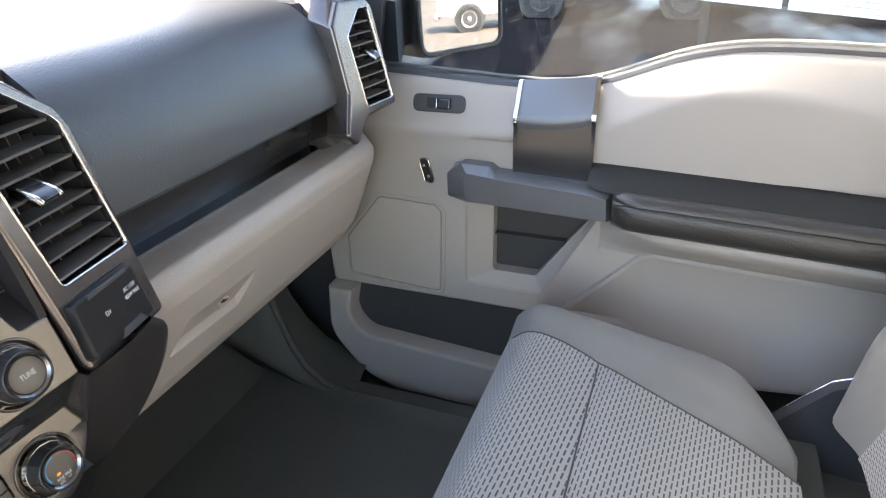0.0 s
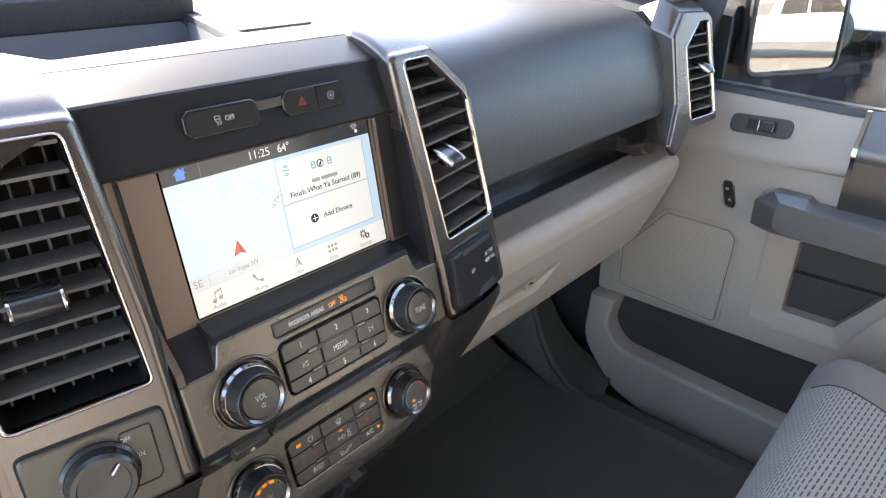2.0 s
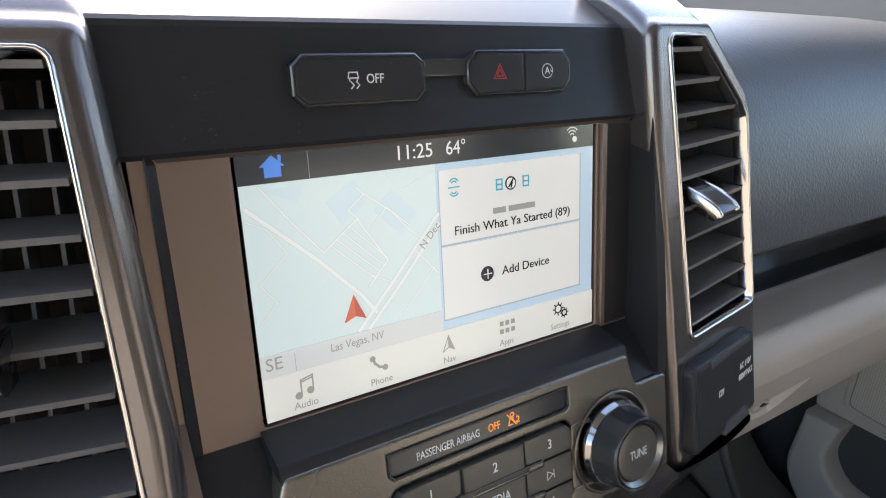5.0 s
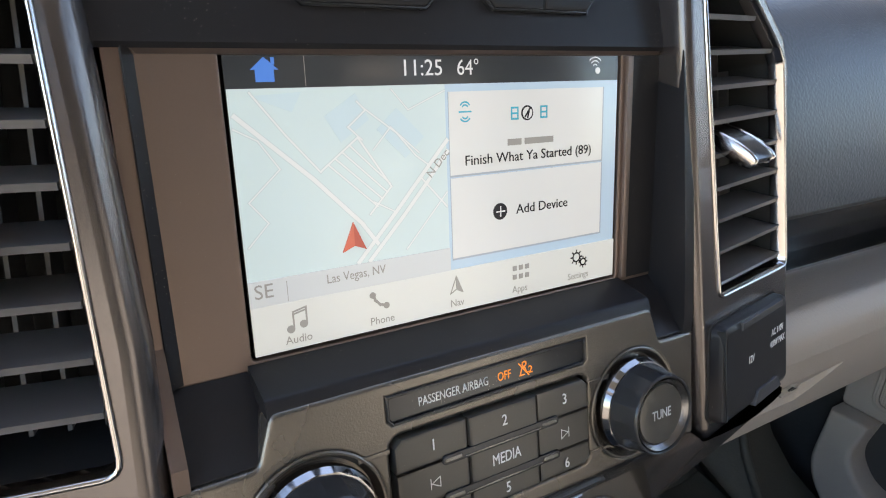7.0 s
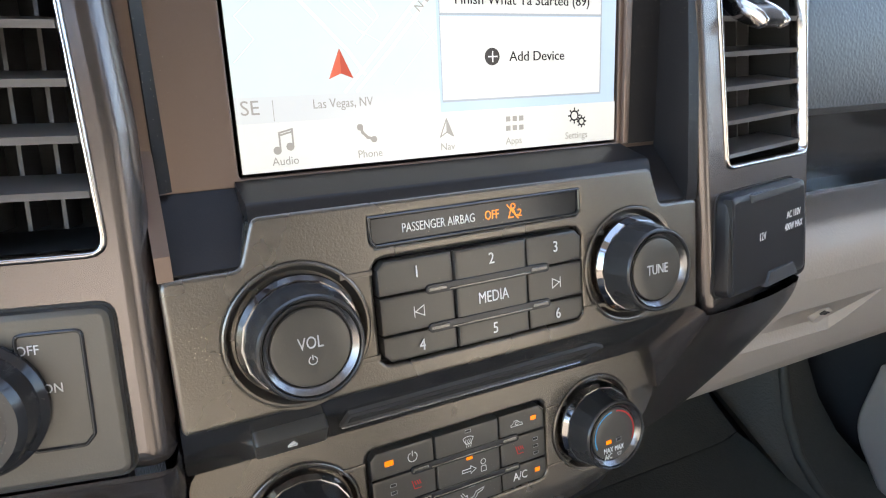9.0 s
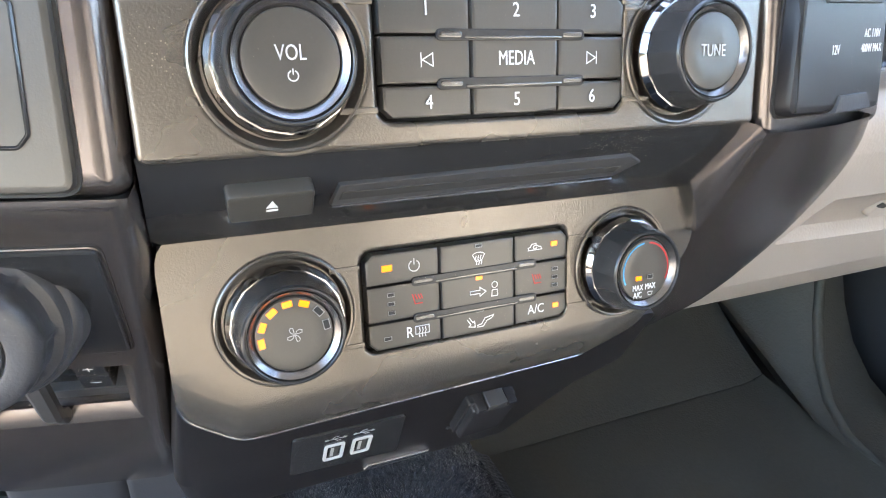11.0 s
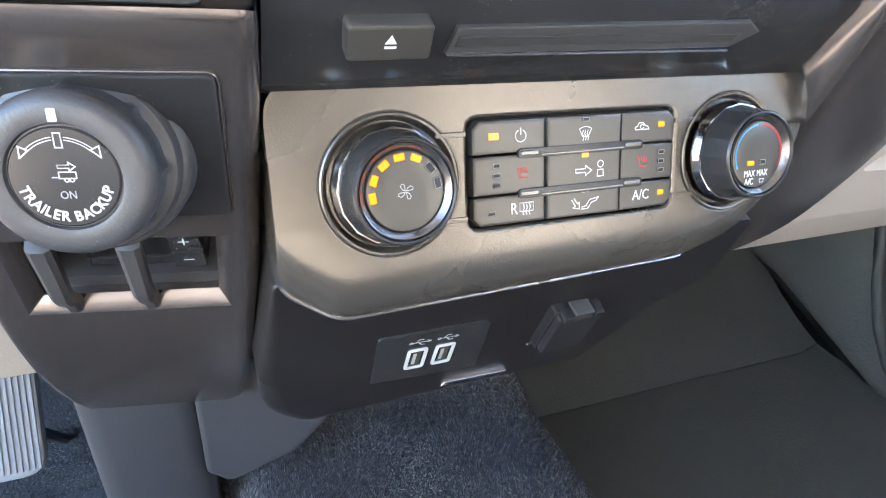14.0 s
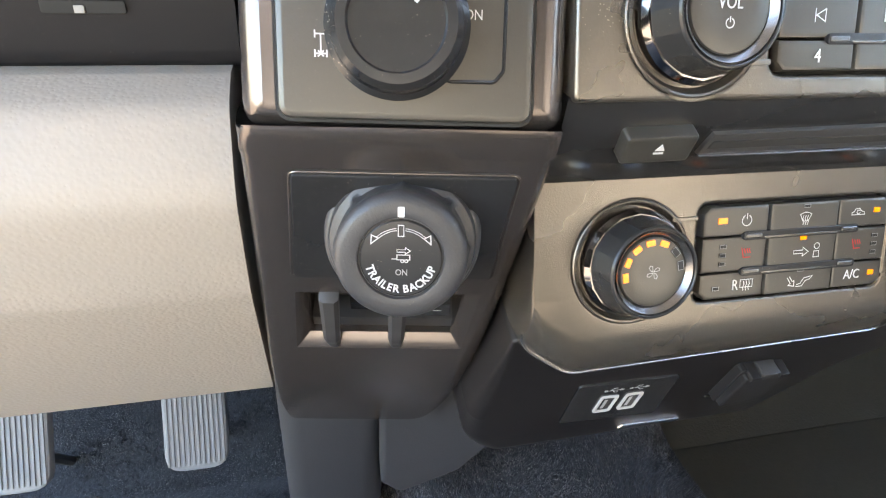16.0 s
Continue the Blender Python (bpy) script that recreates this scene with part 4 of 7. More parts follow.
strokes("legend", FA, shift([arc(0, 0, 1, 20, 330, 18), [(1.0, 0.35), (1.0, -0.2), (0.6, 0.1)]], 0.0555, -0.003, 0.0032), 0.0005, 0.0049, WHITE_INK, sw)
letters("legend", "A", 0.0045, FA, 0.0555, -0.003, 0.0049, WHITE_INK, sw)

# touch screen
K = 0.045   # brightness of the white parts of the display
scr = thing("touch_screen", FB @ Vector((0, 0, 0)), "lit touch screen showing a pale street map and media cards", "screen")
part("screen_glass", Geo().prism(FB, rect(-0.0925, -0.0555, 0.0925, 0.0555, 0.002), -0.006, 0.0, 0.0004), GLOSS, scr, "gloss black display glass")


def lit(name, c, k=1.0):
    return glowing(name, c, K * k, 0.12)


S_MAP = lit("screen_map_ground", (0.79, 0.94, 0.94))
S_ROAD = lit("screen_road", (0.98, 1.0, 0.98))
S_EDGE = lit("screen_road_edge", (0.70, 0.81, 0.82))
S_PARK = lit("screen_map_block", (0.74, 0.91, 0.97))
S_CARD = lit("screen_card", (0.92, 0.93, 0.90))
S_SIDE = lit("screen_side", (0.62, 0.80, 0.96))
S_BAR = lit("screen_tray", (0.92, 0.93, 0.87))
S_BAR2 = lit("screen_street_bar", (0.80, 0.83, 0.83))
S_TOP = lit("screen_status_bar", (0.05, 0.055, 0.06))
S_BLUE = lit("screen_home_blue", (0.12, 0.33, 0.95))
S_CYAN = lit("screen_cyan", (0.10, 0.55, 0.70))
S_RED = lit("screen_red", (0.80, 0.17, 0.10))
S_WHITE = lit("screen_white", (1.0, 1.0, 1.0))
S_DARK = lit("screen_black", (0.03, 0.03, 0.035))
S_GREY = lit("screen_grey", (0.44, 0.425, 0.39))
S_SHADE = lit("screen_card_shadow", (0.5, 0.56, 0.62))
LH = 0.00015


def field(name, poly, mat, k):
    return shapes(name, FB, [poly], 0.0, LH * k, mat, scr)


field("status_bar", rect(-0.0922, 0.0425, 0.0922, 0.0552), S_TOP, 1)
field("map_view", rect(-0.0922, -0.0552, -0.0055, 0.0425), S_MAP, 1)
field("side_view", rect(-0.0055, -0.0552, 0.0922, 0.0425), S_SIDE, 1)
blocks = [[(-0.058, 0.032), (-0.045, 0.040), (-0.040, 0.030), (-0.052, 0.022)], [(-0.037, 0.026), (-0.028, 0.034), (-0.016, 0.022), (-0.025, 0.014)], [(-0.085, 0.040), (-0.066, 0.041), (-0.070, 0.034)]]
shapes("map_block", FB, blocks, 0, LH * 2, S_PARK, scr)
ROADS = [([(-0.0905, 0.0333), (-0.0639, 0.0091), (-0.0457, -0.0099), (-0.0394, -0.0189)], 0.0022), ([(-0.048, -0.0255), (-0.0305, -0.0072), (-0.0189, 0.0055), (-0.0056, 0.0198)], 0.0022), ([(-0.043, -0.0255), (-0.0268, -0.0089), (-0.0155, 0.0035), (-0.0056, 0.0153)], 0.0022),
         ([(-0.0846, 0.0411), (-0.0731, 0.0259), (-0.0610, 0.0116)], 0.0009), ([(-0.061, 0.0118), (-0.0453, 0.0235), (-0.0320, 0.0034), (-0.0418, -0.0068)], 0.0010),
         ([(-0.0579, 0.0141), (-0.0384, -0.004)], 0.0008), ([(-0.055, 0.0162), (-0.0365, -0.0008)], 0.0008), ([(-0.0519, 0.0183), (-0.0343, 0.0017)], 0.0008), ([(-0.0487, 0.0206), (-0.0324, 0.0045)], 0.0008), ([(-0.0400, -0.0020), (-0.0300, -0.0075)], 0.0007),
         ([(-0.0447, 0.0369), (-0.0415, 0.0336), (-0.0489, 0.0276), (-0.0435, 0.0225)], 0.0008), ([(-0.0426, 0.0347), (-0.0287, 0.0244), (-0.0203, 0.0148), (-0.0152, 0.0110)], 0.0008), ([(-0.0389, 0.0184), (-0.0311, 0.0267), (-0.0189, 0.0159)], 0.0007),
         ([(-0.0915, 0.0290), (-0.0834, 0.0246), (-0.0763, 0.0140), (-0.0886, 0.0030), (-0.0823, -0.0051), (-0.0904, -0.0134)], 0.0007), ([(-0.0181, 0.0054), (-0.0064, -0.0077)], 0.0010), ([(-0.0061, -0.0017), (-0.0262, -0.0233)], 0.0008), ([(-0.0300, 0.0410), (-0.0230, 0.0330), (-0.0060, 0.0400)], 0.0006)]
for L, w in ROADS:
    strokes("road_edge", FB, [L], w * 0.9 + 0.0007, LH * 3, S_EDGE, scr)
for L, w in ROADS:
    strokes("road", FB, [L], w * 0.9, LH * 4, S_ROAD, scr)
shapes("map_arrow", FB, [[(-0.0545, -0.0205), (-0.0495, -0.0185), (-0.0495, -0.009)]], 0, LH * 6, S_RED, scr)
shapes("map_arrow", FB, [[(-0.0445, -0.0205), (-0.0495, -0.009), (-0.0495, -0.0185)]], 0, LH * 6, lit("screen_red_dark", (0.62, 0.11, 0.07)), scr)
letters("street_name", "N Dec", 0.0050, FB, -0.0102, 0.0108, LH * 6, S_GREY, scr, turn=46, thick=0.00005)
field("street_bar", rect(-0.0922, -0.0362, -0.0055, -0.0262), S_BAR2, 5)
field("icon_tray", rect(-0.0922, -0.0552, 0.0922, -0.0362), S_BAR, 6)
letters("heading", "SE", 0.0078, FB, -0.0868, -0.0305, LH * 7, S_GREY, scr, thick=0.00005)
strokes("divider", FB, [[(-0.078, -0.0278), (-0.078, -0.0355)]], 0.0003, LH * 7, S_GREY, scr)
letters("place_name", "Las Vegas, NV", 0.0052, FB, -0.0496, -0.0301, LH * 7, S_GREY, scr, thick=0.00005, fit=0.0252)
for y0, y1 in ((0.0050, 0.0394), (-0.0312, 0.0037)):
    field("card_shadow", rect(-0.0042, y0 - 0.0009, 0.0834, y1), S_SHADE, 2)
    field("media_card", rect(-0.0040, y0, 0.0824, y1), S_CARD, 4)
shapes("text_bar", FB, [rect(0.0258, 0.0156, 0.0333, 0.0184), rect(0.0352, 0.0156, 0.0517, 0.0184)], 0, LH * 6, S_GREY, scr)
letters("song_title", "Finish What Ya Started (89)", 0.0062, FB, 0.0392, 0.0105, LH * 6, S_DARK, scr, thick=0.00012, fit=0.0718)
letters("card_text", "Add Device", 0.0062, FB, 0.0455, -0.0136, LH * 6, S_DARK, scr, thick=0.00012, fit=0.0306)
shapes("plus_badge", FB, [disc(0.0212, -0.0133, 0.0038, 24)], 0, LH * 6, S_DARK, scr)
strokes("plus_badge", FB, [[(0.0190, -0.0133), (0.0234, -0.0133)], [(0.0212, -0.0155), (0.0212, -0.0111)]], 0.0007, LH * 8, S_WHITE, scr)
for x in (0.0296, 0.0460):
    strokes("channel_mark", FB, [[(x - 0.0017, 0.0270), (x + 0.0017, 0.0270), (x + 0.0017, 0.0318), (x - 0.0017, 0.0318), (x - 0.0017, 0.0270)], [(x - 0.0017, 0.0294), (x + 0.0017, 0.0294)]], 0.0010, LH * 6, S_CYAN, scr)
shapes("channel_mark", FB, [disc(0.0366, 0.0293, 0.0033, 24)], 0, LH * 6, S_DARK, scr)
shapes("channel_mark", FB, [disc(0.0366, 0.0293, 0.0026, 24)], 0, LH * 7, S_CARD, scr)
strokes("channel_mark", FB, [[(0.0352, 0.0278), (0.0378, 0.0312)], [(0.0366, 0.0275), (0.0372, 0.0298)]], 0.0011, LH * 8, S_DARK, scr)
strokes("radio_mark", FB, [arc(0.0037, 0.0325, 0.0026, 35, 145, 6), arc(0.0037, 0.0325, 0.0014, 35, 145, 6), arc(0.0037, 0.0297, 0.0026, 215, 325, 6), arc(0.0037, 0.0297, 0.0014, 215, 325, 6), [(0.0008, 0.0311), (0.0066, 0.0311)]], 0.0008, LH * 6, S_CYAN, scr)
shapes("home_icon", FB, [[(-0.0835, 0.0488), (-0.0785, 0.0531), (-0.0735, 0.0488), (-0.0752, 0.0488), (-0.0752, 0.0447), (-0.0818, 0.0447), (-0.0818, 0.0488)], rect(-0.0760, 0.0505, -0.0748, 0.0530)], 0, LH * 3, S_BLUE, scr)
strokes("divider", FB, [[(-0.064, 0.043), (-0.064, 0.0548)]], 0.00025, LH * 3, S_GREY, scr)
letters("clock", "11:25", 0.0088, FB, -0.0158, 0.0487, LH * 3, S_WHITE, scr, thick=0.00005, squeeze=1.0)
letters("temperature", "64°", 0.0088, FB, 0.0060, 0.0487, LH * 3, S_WHITE, scr, thick=0.00005, squeeze=0.92)
strokes("wifi_icon", FB, [arc(0.0772, 0.0482, r, 45, 135, 8) for r in (0.0016, 0.0032, 0.0048)], 0.0006, LH * 3, S_WHITE, scr)
shapes("wifi_icon", FB, [disc(0.0790, 0.0470, 0.0015, 14)], 0, LH * 3, S_WHITE, scr)
strokes("audio_icon", FB, [[(-0.0768, -0.0468), (-0.0768, -0.0402), (-0.0716, -0.0390), (-0.0716, -0.0456)], [(-0.0768, -0.0412), (-0.0716, -0.0400)]], 0.0009, LH * 8, S_GREY, scr)
shapes("audio_icon", FB, [disc(-0.0780, -0.0470, 0.0016, 14), disc(-0.0728, -0.0458, 0.0016, 14)], 0, LH * 8, S_GREY, scr)
strokes("phone_icon", FB, [[(-0.0432, -0.0398), (-0.0424, -0.0424), (-0.0402, -0.0446), (-0.0374, -0.0454)]], 0.0015, LH * 8, S_GREY, scr)
shapes("phone_icon", FB, [disc(-0.0433, -0.0402, 0.0014, 10), disc(-0.0374, -0.0455, 0.0014, 10)], 0, LH * 8, S_GREY, scr)
strokes("nav_icon", FB, [[(-0.0032, -0.0392), (-0.0064, -0.0468), (-0.0032, -0.0450), (0.0, -0.0468), (-0.0032, -0.0392)]], 0.0007, LH * 8, S_GREY, scr)
shapes("nav_icon", FB, [[(-0.0032, -0.0392), (-0.0032, -0.0450), (0.0, -0.0468)]], 0, LH * 8, S_GREY, scr)
shapes("apps_icon", FB, [rect(0.0278 + 0.0036 * i, -0.0465 + 0.0042 * j, 0.0300 + 0.0036 * i, -0.0442 + 0.0042 * j) for i in range(3) for j in range(2)], 0, LH * 8, S_GREY, scr)


def gear(x, y, r):
    return [arc(x, y, r * 0.62, 0, 360, 18)] + [[(x + r * 0.7 * math.cos(a), y + r * 0.7 * math.sin(a)), (x + r * math.cos(a), y + r * math.sin(a))] for a in [k * math.pi / 4 for k in range(8)]]


strokes("settings_icon", FB, gear(0.0668, -0.0418, 0.0035) + gear(0.0712, -0.0448, 0.0026), 0.0009, LH * 8, S_DARK, scr)
for x, t in ((-0.0752, "Audio"), (-0.0396, "Phone"), (-0.0030, "Nav"), (0.0318, "Apps"), (0.0682, "Settings")):
    letters("icon_label", t, 0.0046, FB, x, -0.0514, LH * 8, S_GREY, scr, thick=0.00005, squeeze=0.95)

# radio panel
rad = thing("radio_panel", FC @ Vector((0, 0, 0)), "charcoal radio panel with nine keys and two gloss knobs", "radio")
COUT = [(-0.1284, -0.0412), (0.1262, -0.0412), (0.1262, 0.0165), (0.1012, 0.0165), (0.0950, 0.0350), (-0.0950, 0.0350), (-0.1012, 0.0165), (-0.1284, 0.0165)]
AIR = [(-0.0490, 0.0172), (0.0490, 0.0178), (0.0508, 0.0195), (0.0508, 0.0292), (-0.0508, 0.0288), (-0.0508, 0.0195)]
MEDU, MEDV = (-0.0505, -0.0165, 0.0198, 0.0505), (0.0112, -0.0035, -0.0200, -0.0315)
part("face_panel", Geo().panel(FC, fillet(COUT, [0.003, 0.003, 0.004, 0.004, 0.004, 0.004, 0.004, 0.004]), [AIR, rect(MEDU[0] - 0.001, MEDV[3] - 0.001, MEDU[3] + 0.001, MEDV[0] + 0.001, 0.006), disc(-0.0826, -0.0120, 0.0276, 72), disc(0.0814, -0.0108, 0.0276, 72)], -0.014, 0.0, 0.0016), STACK, rad, "", 45)
part("airbag_display", Geo().prism(FC, inset(ccw(AIR), 0.0003), -0.008, -0.0010, 0.0005), GLOSS, rad, "gloss black airbag status window")
part("airbag_rim", Geo().ring(FC, inset(ccw(AIR), -0.0006), 0.0012, -0.003, 0.0007, 0.0004), GLOSS, rad)
letters("airbag_text", "PASSENGER AIRBAG", 0.0054, FC, -0.0200, 0.0228, -0.0009, WHITE_INK, rad, squeeze=0.70)
letters("airbag_text", "OFF", 0.0056, FC, 0.0052, 0.0229, -0.0009, AMBER_DIM, rad, squeeze=0.72)
strokes("airbag_icon", FC, shift([arc(0.1, 1.1, 0.45, 0, 360, 10), [(-0.4, 0.5), (0.2, 0.5), (0.6, -0.6), (1.2, -0.6)], [(-0.4, 0.5), (-0.9, -0.9), (0.1, -0.9)], [(-1.1, 1.4), (1.1, -1.2)]], 0.0158, 0.0229, 0.0024), 0.0007, -0.0009, AMBER_DIM, rad)
letters("airbag_text", "2", 0.0048, FC, 0.0194, 0.0222, -0.0009, AMBER_DIM, rad)
part("key_tray", Geo().box(FC, MEDU[0] - 0.001, MEDV[3] - 0.001, MEDU[3] + 0.001, MEDV[0] + 0.001, -0.013, -0.006), DARK, rad)
button_block(FC, MEDU, MEDV, 0.0018, rad)
mu = [(MEDU[i] + MEDU[i + 1]) / 2 for i in range(3)]
mv = [(MEDV[i] + MEDV[i + 1]) / 2 for i in range(3)]
for c, r, t in ((0, 0, "1"), (1, 0, "2"), (2, 0, "3"), (0, 2, "4"), (1, 2, "5"), (2, 2, "6")):
    letters("key_legend", t, 0.0070, FC, mu[c], mv[r] + (0.001 if r == 0 else -0.0005), 0.0026, WHITE_INK, rad, squeeze=0.85)
letters("key_legend", "MEDIA", 0.0072, FC, mu[1], mv[1], 0.0026, WHITE_INK, rad, squeeze=0.72)
strokes("key_legend", FC, shift([[(-1, -1), (-1, 1)], [(1, 1), (-0.8, 0), (1, -1), (1, 1)]], mu[0], mv[1], 0.0022), 0.0005, 0.0020, WHITE_INK, rad)
strokes("key_legend", FC, shift([[(1, -1), (1, 1)], [(-1, 1), (0.8, 0), (-1, -1), (-1, 1)]], mu[2], mv[1], 0.0022), 0.0005, 0.0020, WHITE_INK, rad)
for v, u0, u1 in ((0.0072, -0.0650, -0.0515), (-0.0280, -0.0650, -0.0515), (0.0072, 0.0515, 0.0650), (-0.0280, 0.0515, 0.0650)):
    part("panel_crease", Geo().box(FC, u0, v - 0.0011, u1, v + 0.0011, -0.001, 0.0006, 0.0005), STACK, rad)
dial(FC, -0.0826, -0.0120, 0.0235, rad, 0.0276)
letters("knob_legend", "VOL", 0.0064, FC, -0.0828, -0.0104, CAP, CAP_INK, rad, squeeze=0.75)
strokes("knob_legend", FC, power_icon(-0.0826, -0.0168, 0.0015), 0.0005, CAP, WHITE_INK, rad)
dial(FC, 0.0814, -0.0108, 0.0235, rad, 0.0276)
letters("knob_legend", "TUNE", 0.0066, FC, 0.0814, -0.0108, CAP, CAP_INK, rad, squeeze=0.75)
# disc slot and eject key
cds = thing("disc_slot", FCH @ Vector((0, 0, 0)), "narrow black disc slot with a small eject key", "disc player")
part("slot_lip", Geo().prism(FCH, [(-0.0665, -0.0035), (0.0625, -0.0028), (0.0740, 0.0050), (0.0660, 0.0098), (-0.0640, 0.0075)], -0.001, 0.0022, 0.0008), BLACK, cds)
part("slot_mouth", Geo().prism(FCH, [(-0.0635, 0.0000), (0.0610, 0.0006), (0.0630, 0.0042), (-0.0625, 0.0040)], 0.0, 0.0026, 0.0003), DARK, cds)
part("slot_edge", Geo().box(FCH, -0.0660, -0.0042, 0.0622, -0.0033, 0.0, 0.0030, 0.0004), SATIN, cds, "thin bright lower edge")
part("eject_key", Geo().prism(FCH, fillet([(-0.1030, -0.0024), (-0.0738, -0.0020), (-0.0742, 0.0118), (-0.1040, 0.0112)], 0.002), -0.002, 0.0068, 0.0012), BUTTON, cds)
shapes("eject_legend", FCH, [[(-0.0908, 0.0048), (-0.0868, 0.0048), (-0.0888, 0.0080)], rect(-0.0908, 0.0030, -0.0868, 0.0038)], 0.006, 0.0071, WHITE_INK, cds)

# climate panel
cli = thing("climate_panel", FD @ Vector((0, 0, 0)), "charcoal climate panel with nine keys and two dials", "control panel")
DOUT = [(-0.1295, 0.0372), (-0.1292, -0.0430), (-0.106, -0.0590), (0.068, -0.0545), (0.104, -0.045), (0.1275, 0.008), (0.1265, 0.039)]
HU, HV = (-0.0515, -0.0178, 0.0192, 0.0480), (0.0216, 0.0075, -0.0090, -0.0216)
part("face_panel", Geo().panel(FD, fillet(DOUT, [0.015, 0.016, 0.022, 0.03, 0.03, 0.03, 0.015], 6), [rect(HU[0] - 0.001, HV[3] - 0.001, HU[3] + 0.001, HV[0] + 0.001, 0.005), disc(-0.0844, -0.0010, 0.0270, 72), disc(0.0818, 0.0002, 0.0270, 72)], -0.045, 0.0, 0.0016, (0.025, -0.012, 0.028)), STACK, cli, "", 50)
ROLL = [(u, v, 0.025 * min(1.0, max(0.08, (-0.012 - v) / 0.028))) for u, v in fillet(DOUT, [0.015, 0.016, 0.022, 0.03, 0.03, 0.03, 0.015], 6)[7:28]]
# Bright tube drawn in for the highlight on the panel's rolled edge.
part("lip_highlight", Geo().tube([FD @ Vector((u, v + 0.06 * d - 0.0004, -0.66 * d)) for u, v, d in ROLL], 0.0007, 6), SATIN, cli)
part("key_tray", Geo().box(FD, HU[0] - 0.001, HV[3] - 0.001, HU[3] + 0.001, HV[0] + 0.001, -0.013, -0.006), DARK, cli)
button_block(FD, HU, HV, 0.0018, cli)
hu = [(HU[i] + HU[i + 1]) / 2 for i in range(3)]
hv = [(HV[i] + HV[i + 1]) / 2 for i in range(3)]
H1 = 0.0020


def lamp(F, u, v, w, hgt, h, parent, on, turn=0.0):
    c, s = math.cos(radians(turn)), math.sin(radians(turn))
    if not on:
        q = [(u + c * a - s * b, v + s * a + c * b) for a, b in ((-w, -hgt), (w, -hgt), (w, hgt), (-w, hgt), (-w, -hgt))]
        strokes("indicator_rim", F, [q], 0.0003, h + 0.0003, GREY_INK, parent)
    p = [(u + c * a - s * b, v + s * a + c * b) for a, b in ((-w, -hgt), (w, -hgt), (w, hgt), (-w, hgt))]
    return part("indicator", Geo().prism(F, p, h - 0.0008, h + 0.0002), AMBER if on else DARK, parent, "lit amber indicator" if on else "")


strokes("key_legend", FD, power_icon(hu[0] + 0.005, hv[0], 0.0024), 0.0006, H1, WHITE_INK, cli)
lamp(FD, hu[0] - 0.0072, hv[0] + 0.0004, 0.0022, 0.0013, H1, cli, True)
strokes("key_legend", FD, shift([arc(0, -2.0, 2.6, 55, 125, 8), [(-1.5, 0.12), (-0.7, -1.4), (0.7, -1.4), (1.5, 0.12)]] + [[(x, -0.2), (x - 0.2, -0.9), (x + 0.2, -1.5), (x, -2.2)] for x in (-0.6, 0, 0.6)], hu[1], hv[0] + 0.0008, 0.0020), 0.0005, 0.0026, WHITE_INK, cli)
lamp(FD, hu[1], hv[0] + 0.0050, 0.0016, 0.0007, 0.0026, cli, False)
strokes("key_legend", FD, shift([[(-2, -0.5), (2, -0.5), (1.7, 0.2), (0.9, 0.4), (0.3, 1.1), (-0.9, 1.1), (-1.4, 0.3), (-2, 0.1), (-2, -0.5)], arc(0, 0.2, 0.5, 40, 330, 8)], hu[2] - 0.0035, hv[0], 0.0018), 0.0005, H1, WHITE_INK, cli)
lamp(FD, hu[2] + 0.0068, hv[0] + 0.0009, 0.0016, 0.0011, H1, cli, True)
for c, d in ((0, -0.0062), (2, 0.0072)):
    for k in (-1, 0, 1):
        lamp(FD, hu[c] + d, hv[1] + 0.0040 * k, 0.0015, 0.0008, H1, cli, False)
for c, d in ((0, 0.0055), (2, -0.0030)):
    strokes("seat_legend", FD, shift([[(-1, 1.4), (-0.4, -0.9), (1.4, -0.9)], [(-0.3, 1.2), (0.1, 0.2)], [(0.4, 1.2), (0.8, 0.2)], [(1.0, 1.2), (1.4, 0.2)]], hu[c] + d, hv[1], 0.0019), 0.0006, H1, RED_INK, cli)
strokes("key_legend", FD, shift([[(-3.2, 0.3), (-1.0, 0.3), (-1.0, 0.9), (0.4, -0.1), (-1.0, -1.0), (-1.0, -0.4), (-3.2, -0.4), (-3.2, 0.3)], arc(2.4, 1.0, 0.65, 0, 360, 12), [(1.7, -1.4), (1.8, -0.1), (3.0, -0.1), (3.1, -1.4), (1.7, -1.4)]], hu[1] + 0.0025, hv[1] - 0.0010, 0.0022), 0.0005, 0.0026, WHITE_INK, cli)
lamp(FD, hu[1], hv[1] + 0.0056, 0.0016, 0.0010, 0.0026, cli, True)
strokes("key_legend", FD, shift([[(-3.0, 1.0), (-2.2, -0.2), (-2.7, -0.6), (-1.2, -0.9), (-1.3, 0.5), (-1.7, 0.2), (-2.5, 1.3)], [(-0.6, -0.6), (0.4, -0.4), (1.2, 0.8), (3.4, 1.2), (2.8, 0.5), (1.7, 0.2), (0.8, -1.0), (-0.6, -1.0)]], hu[1], hv[2] - 0.0010, 0.0021), 0.0005, 0.0026, WHITE_INK, cli)
lamp(FD, hu[1], hv[2] + 0.0048, 0.0016, 0.0006, 0.0026, cli, False)
letters("key_legend", "R", 0.0070, FD, hu[0] + 0.0016, hv[2], H1, WHITE_INK, cli, squeeze=0.8)
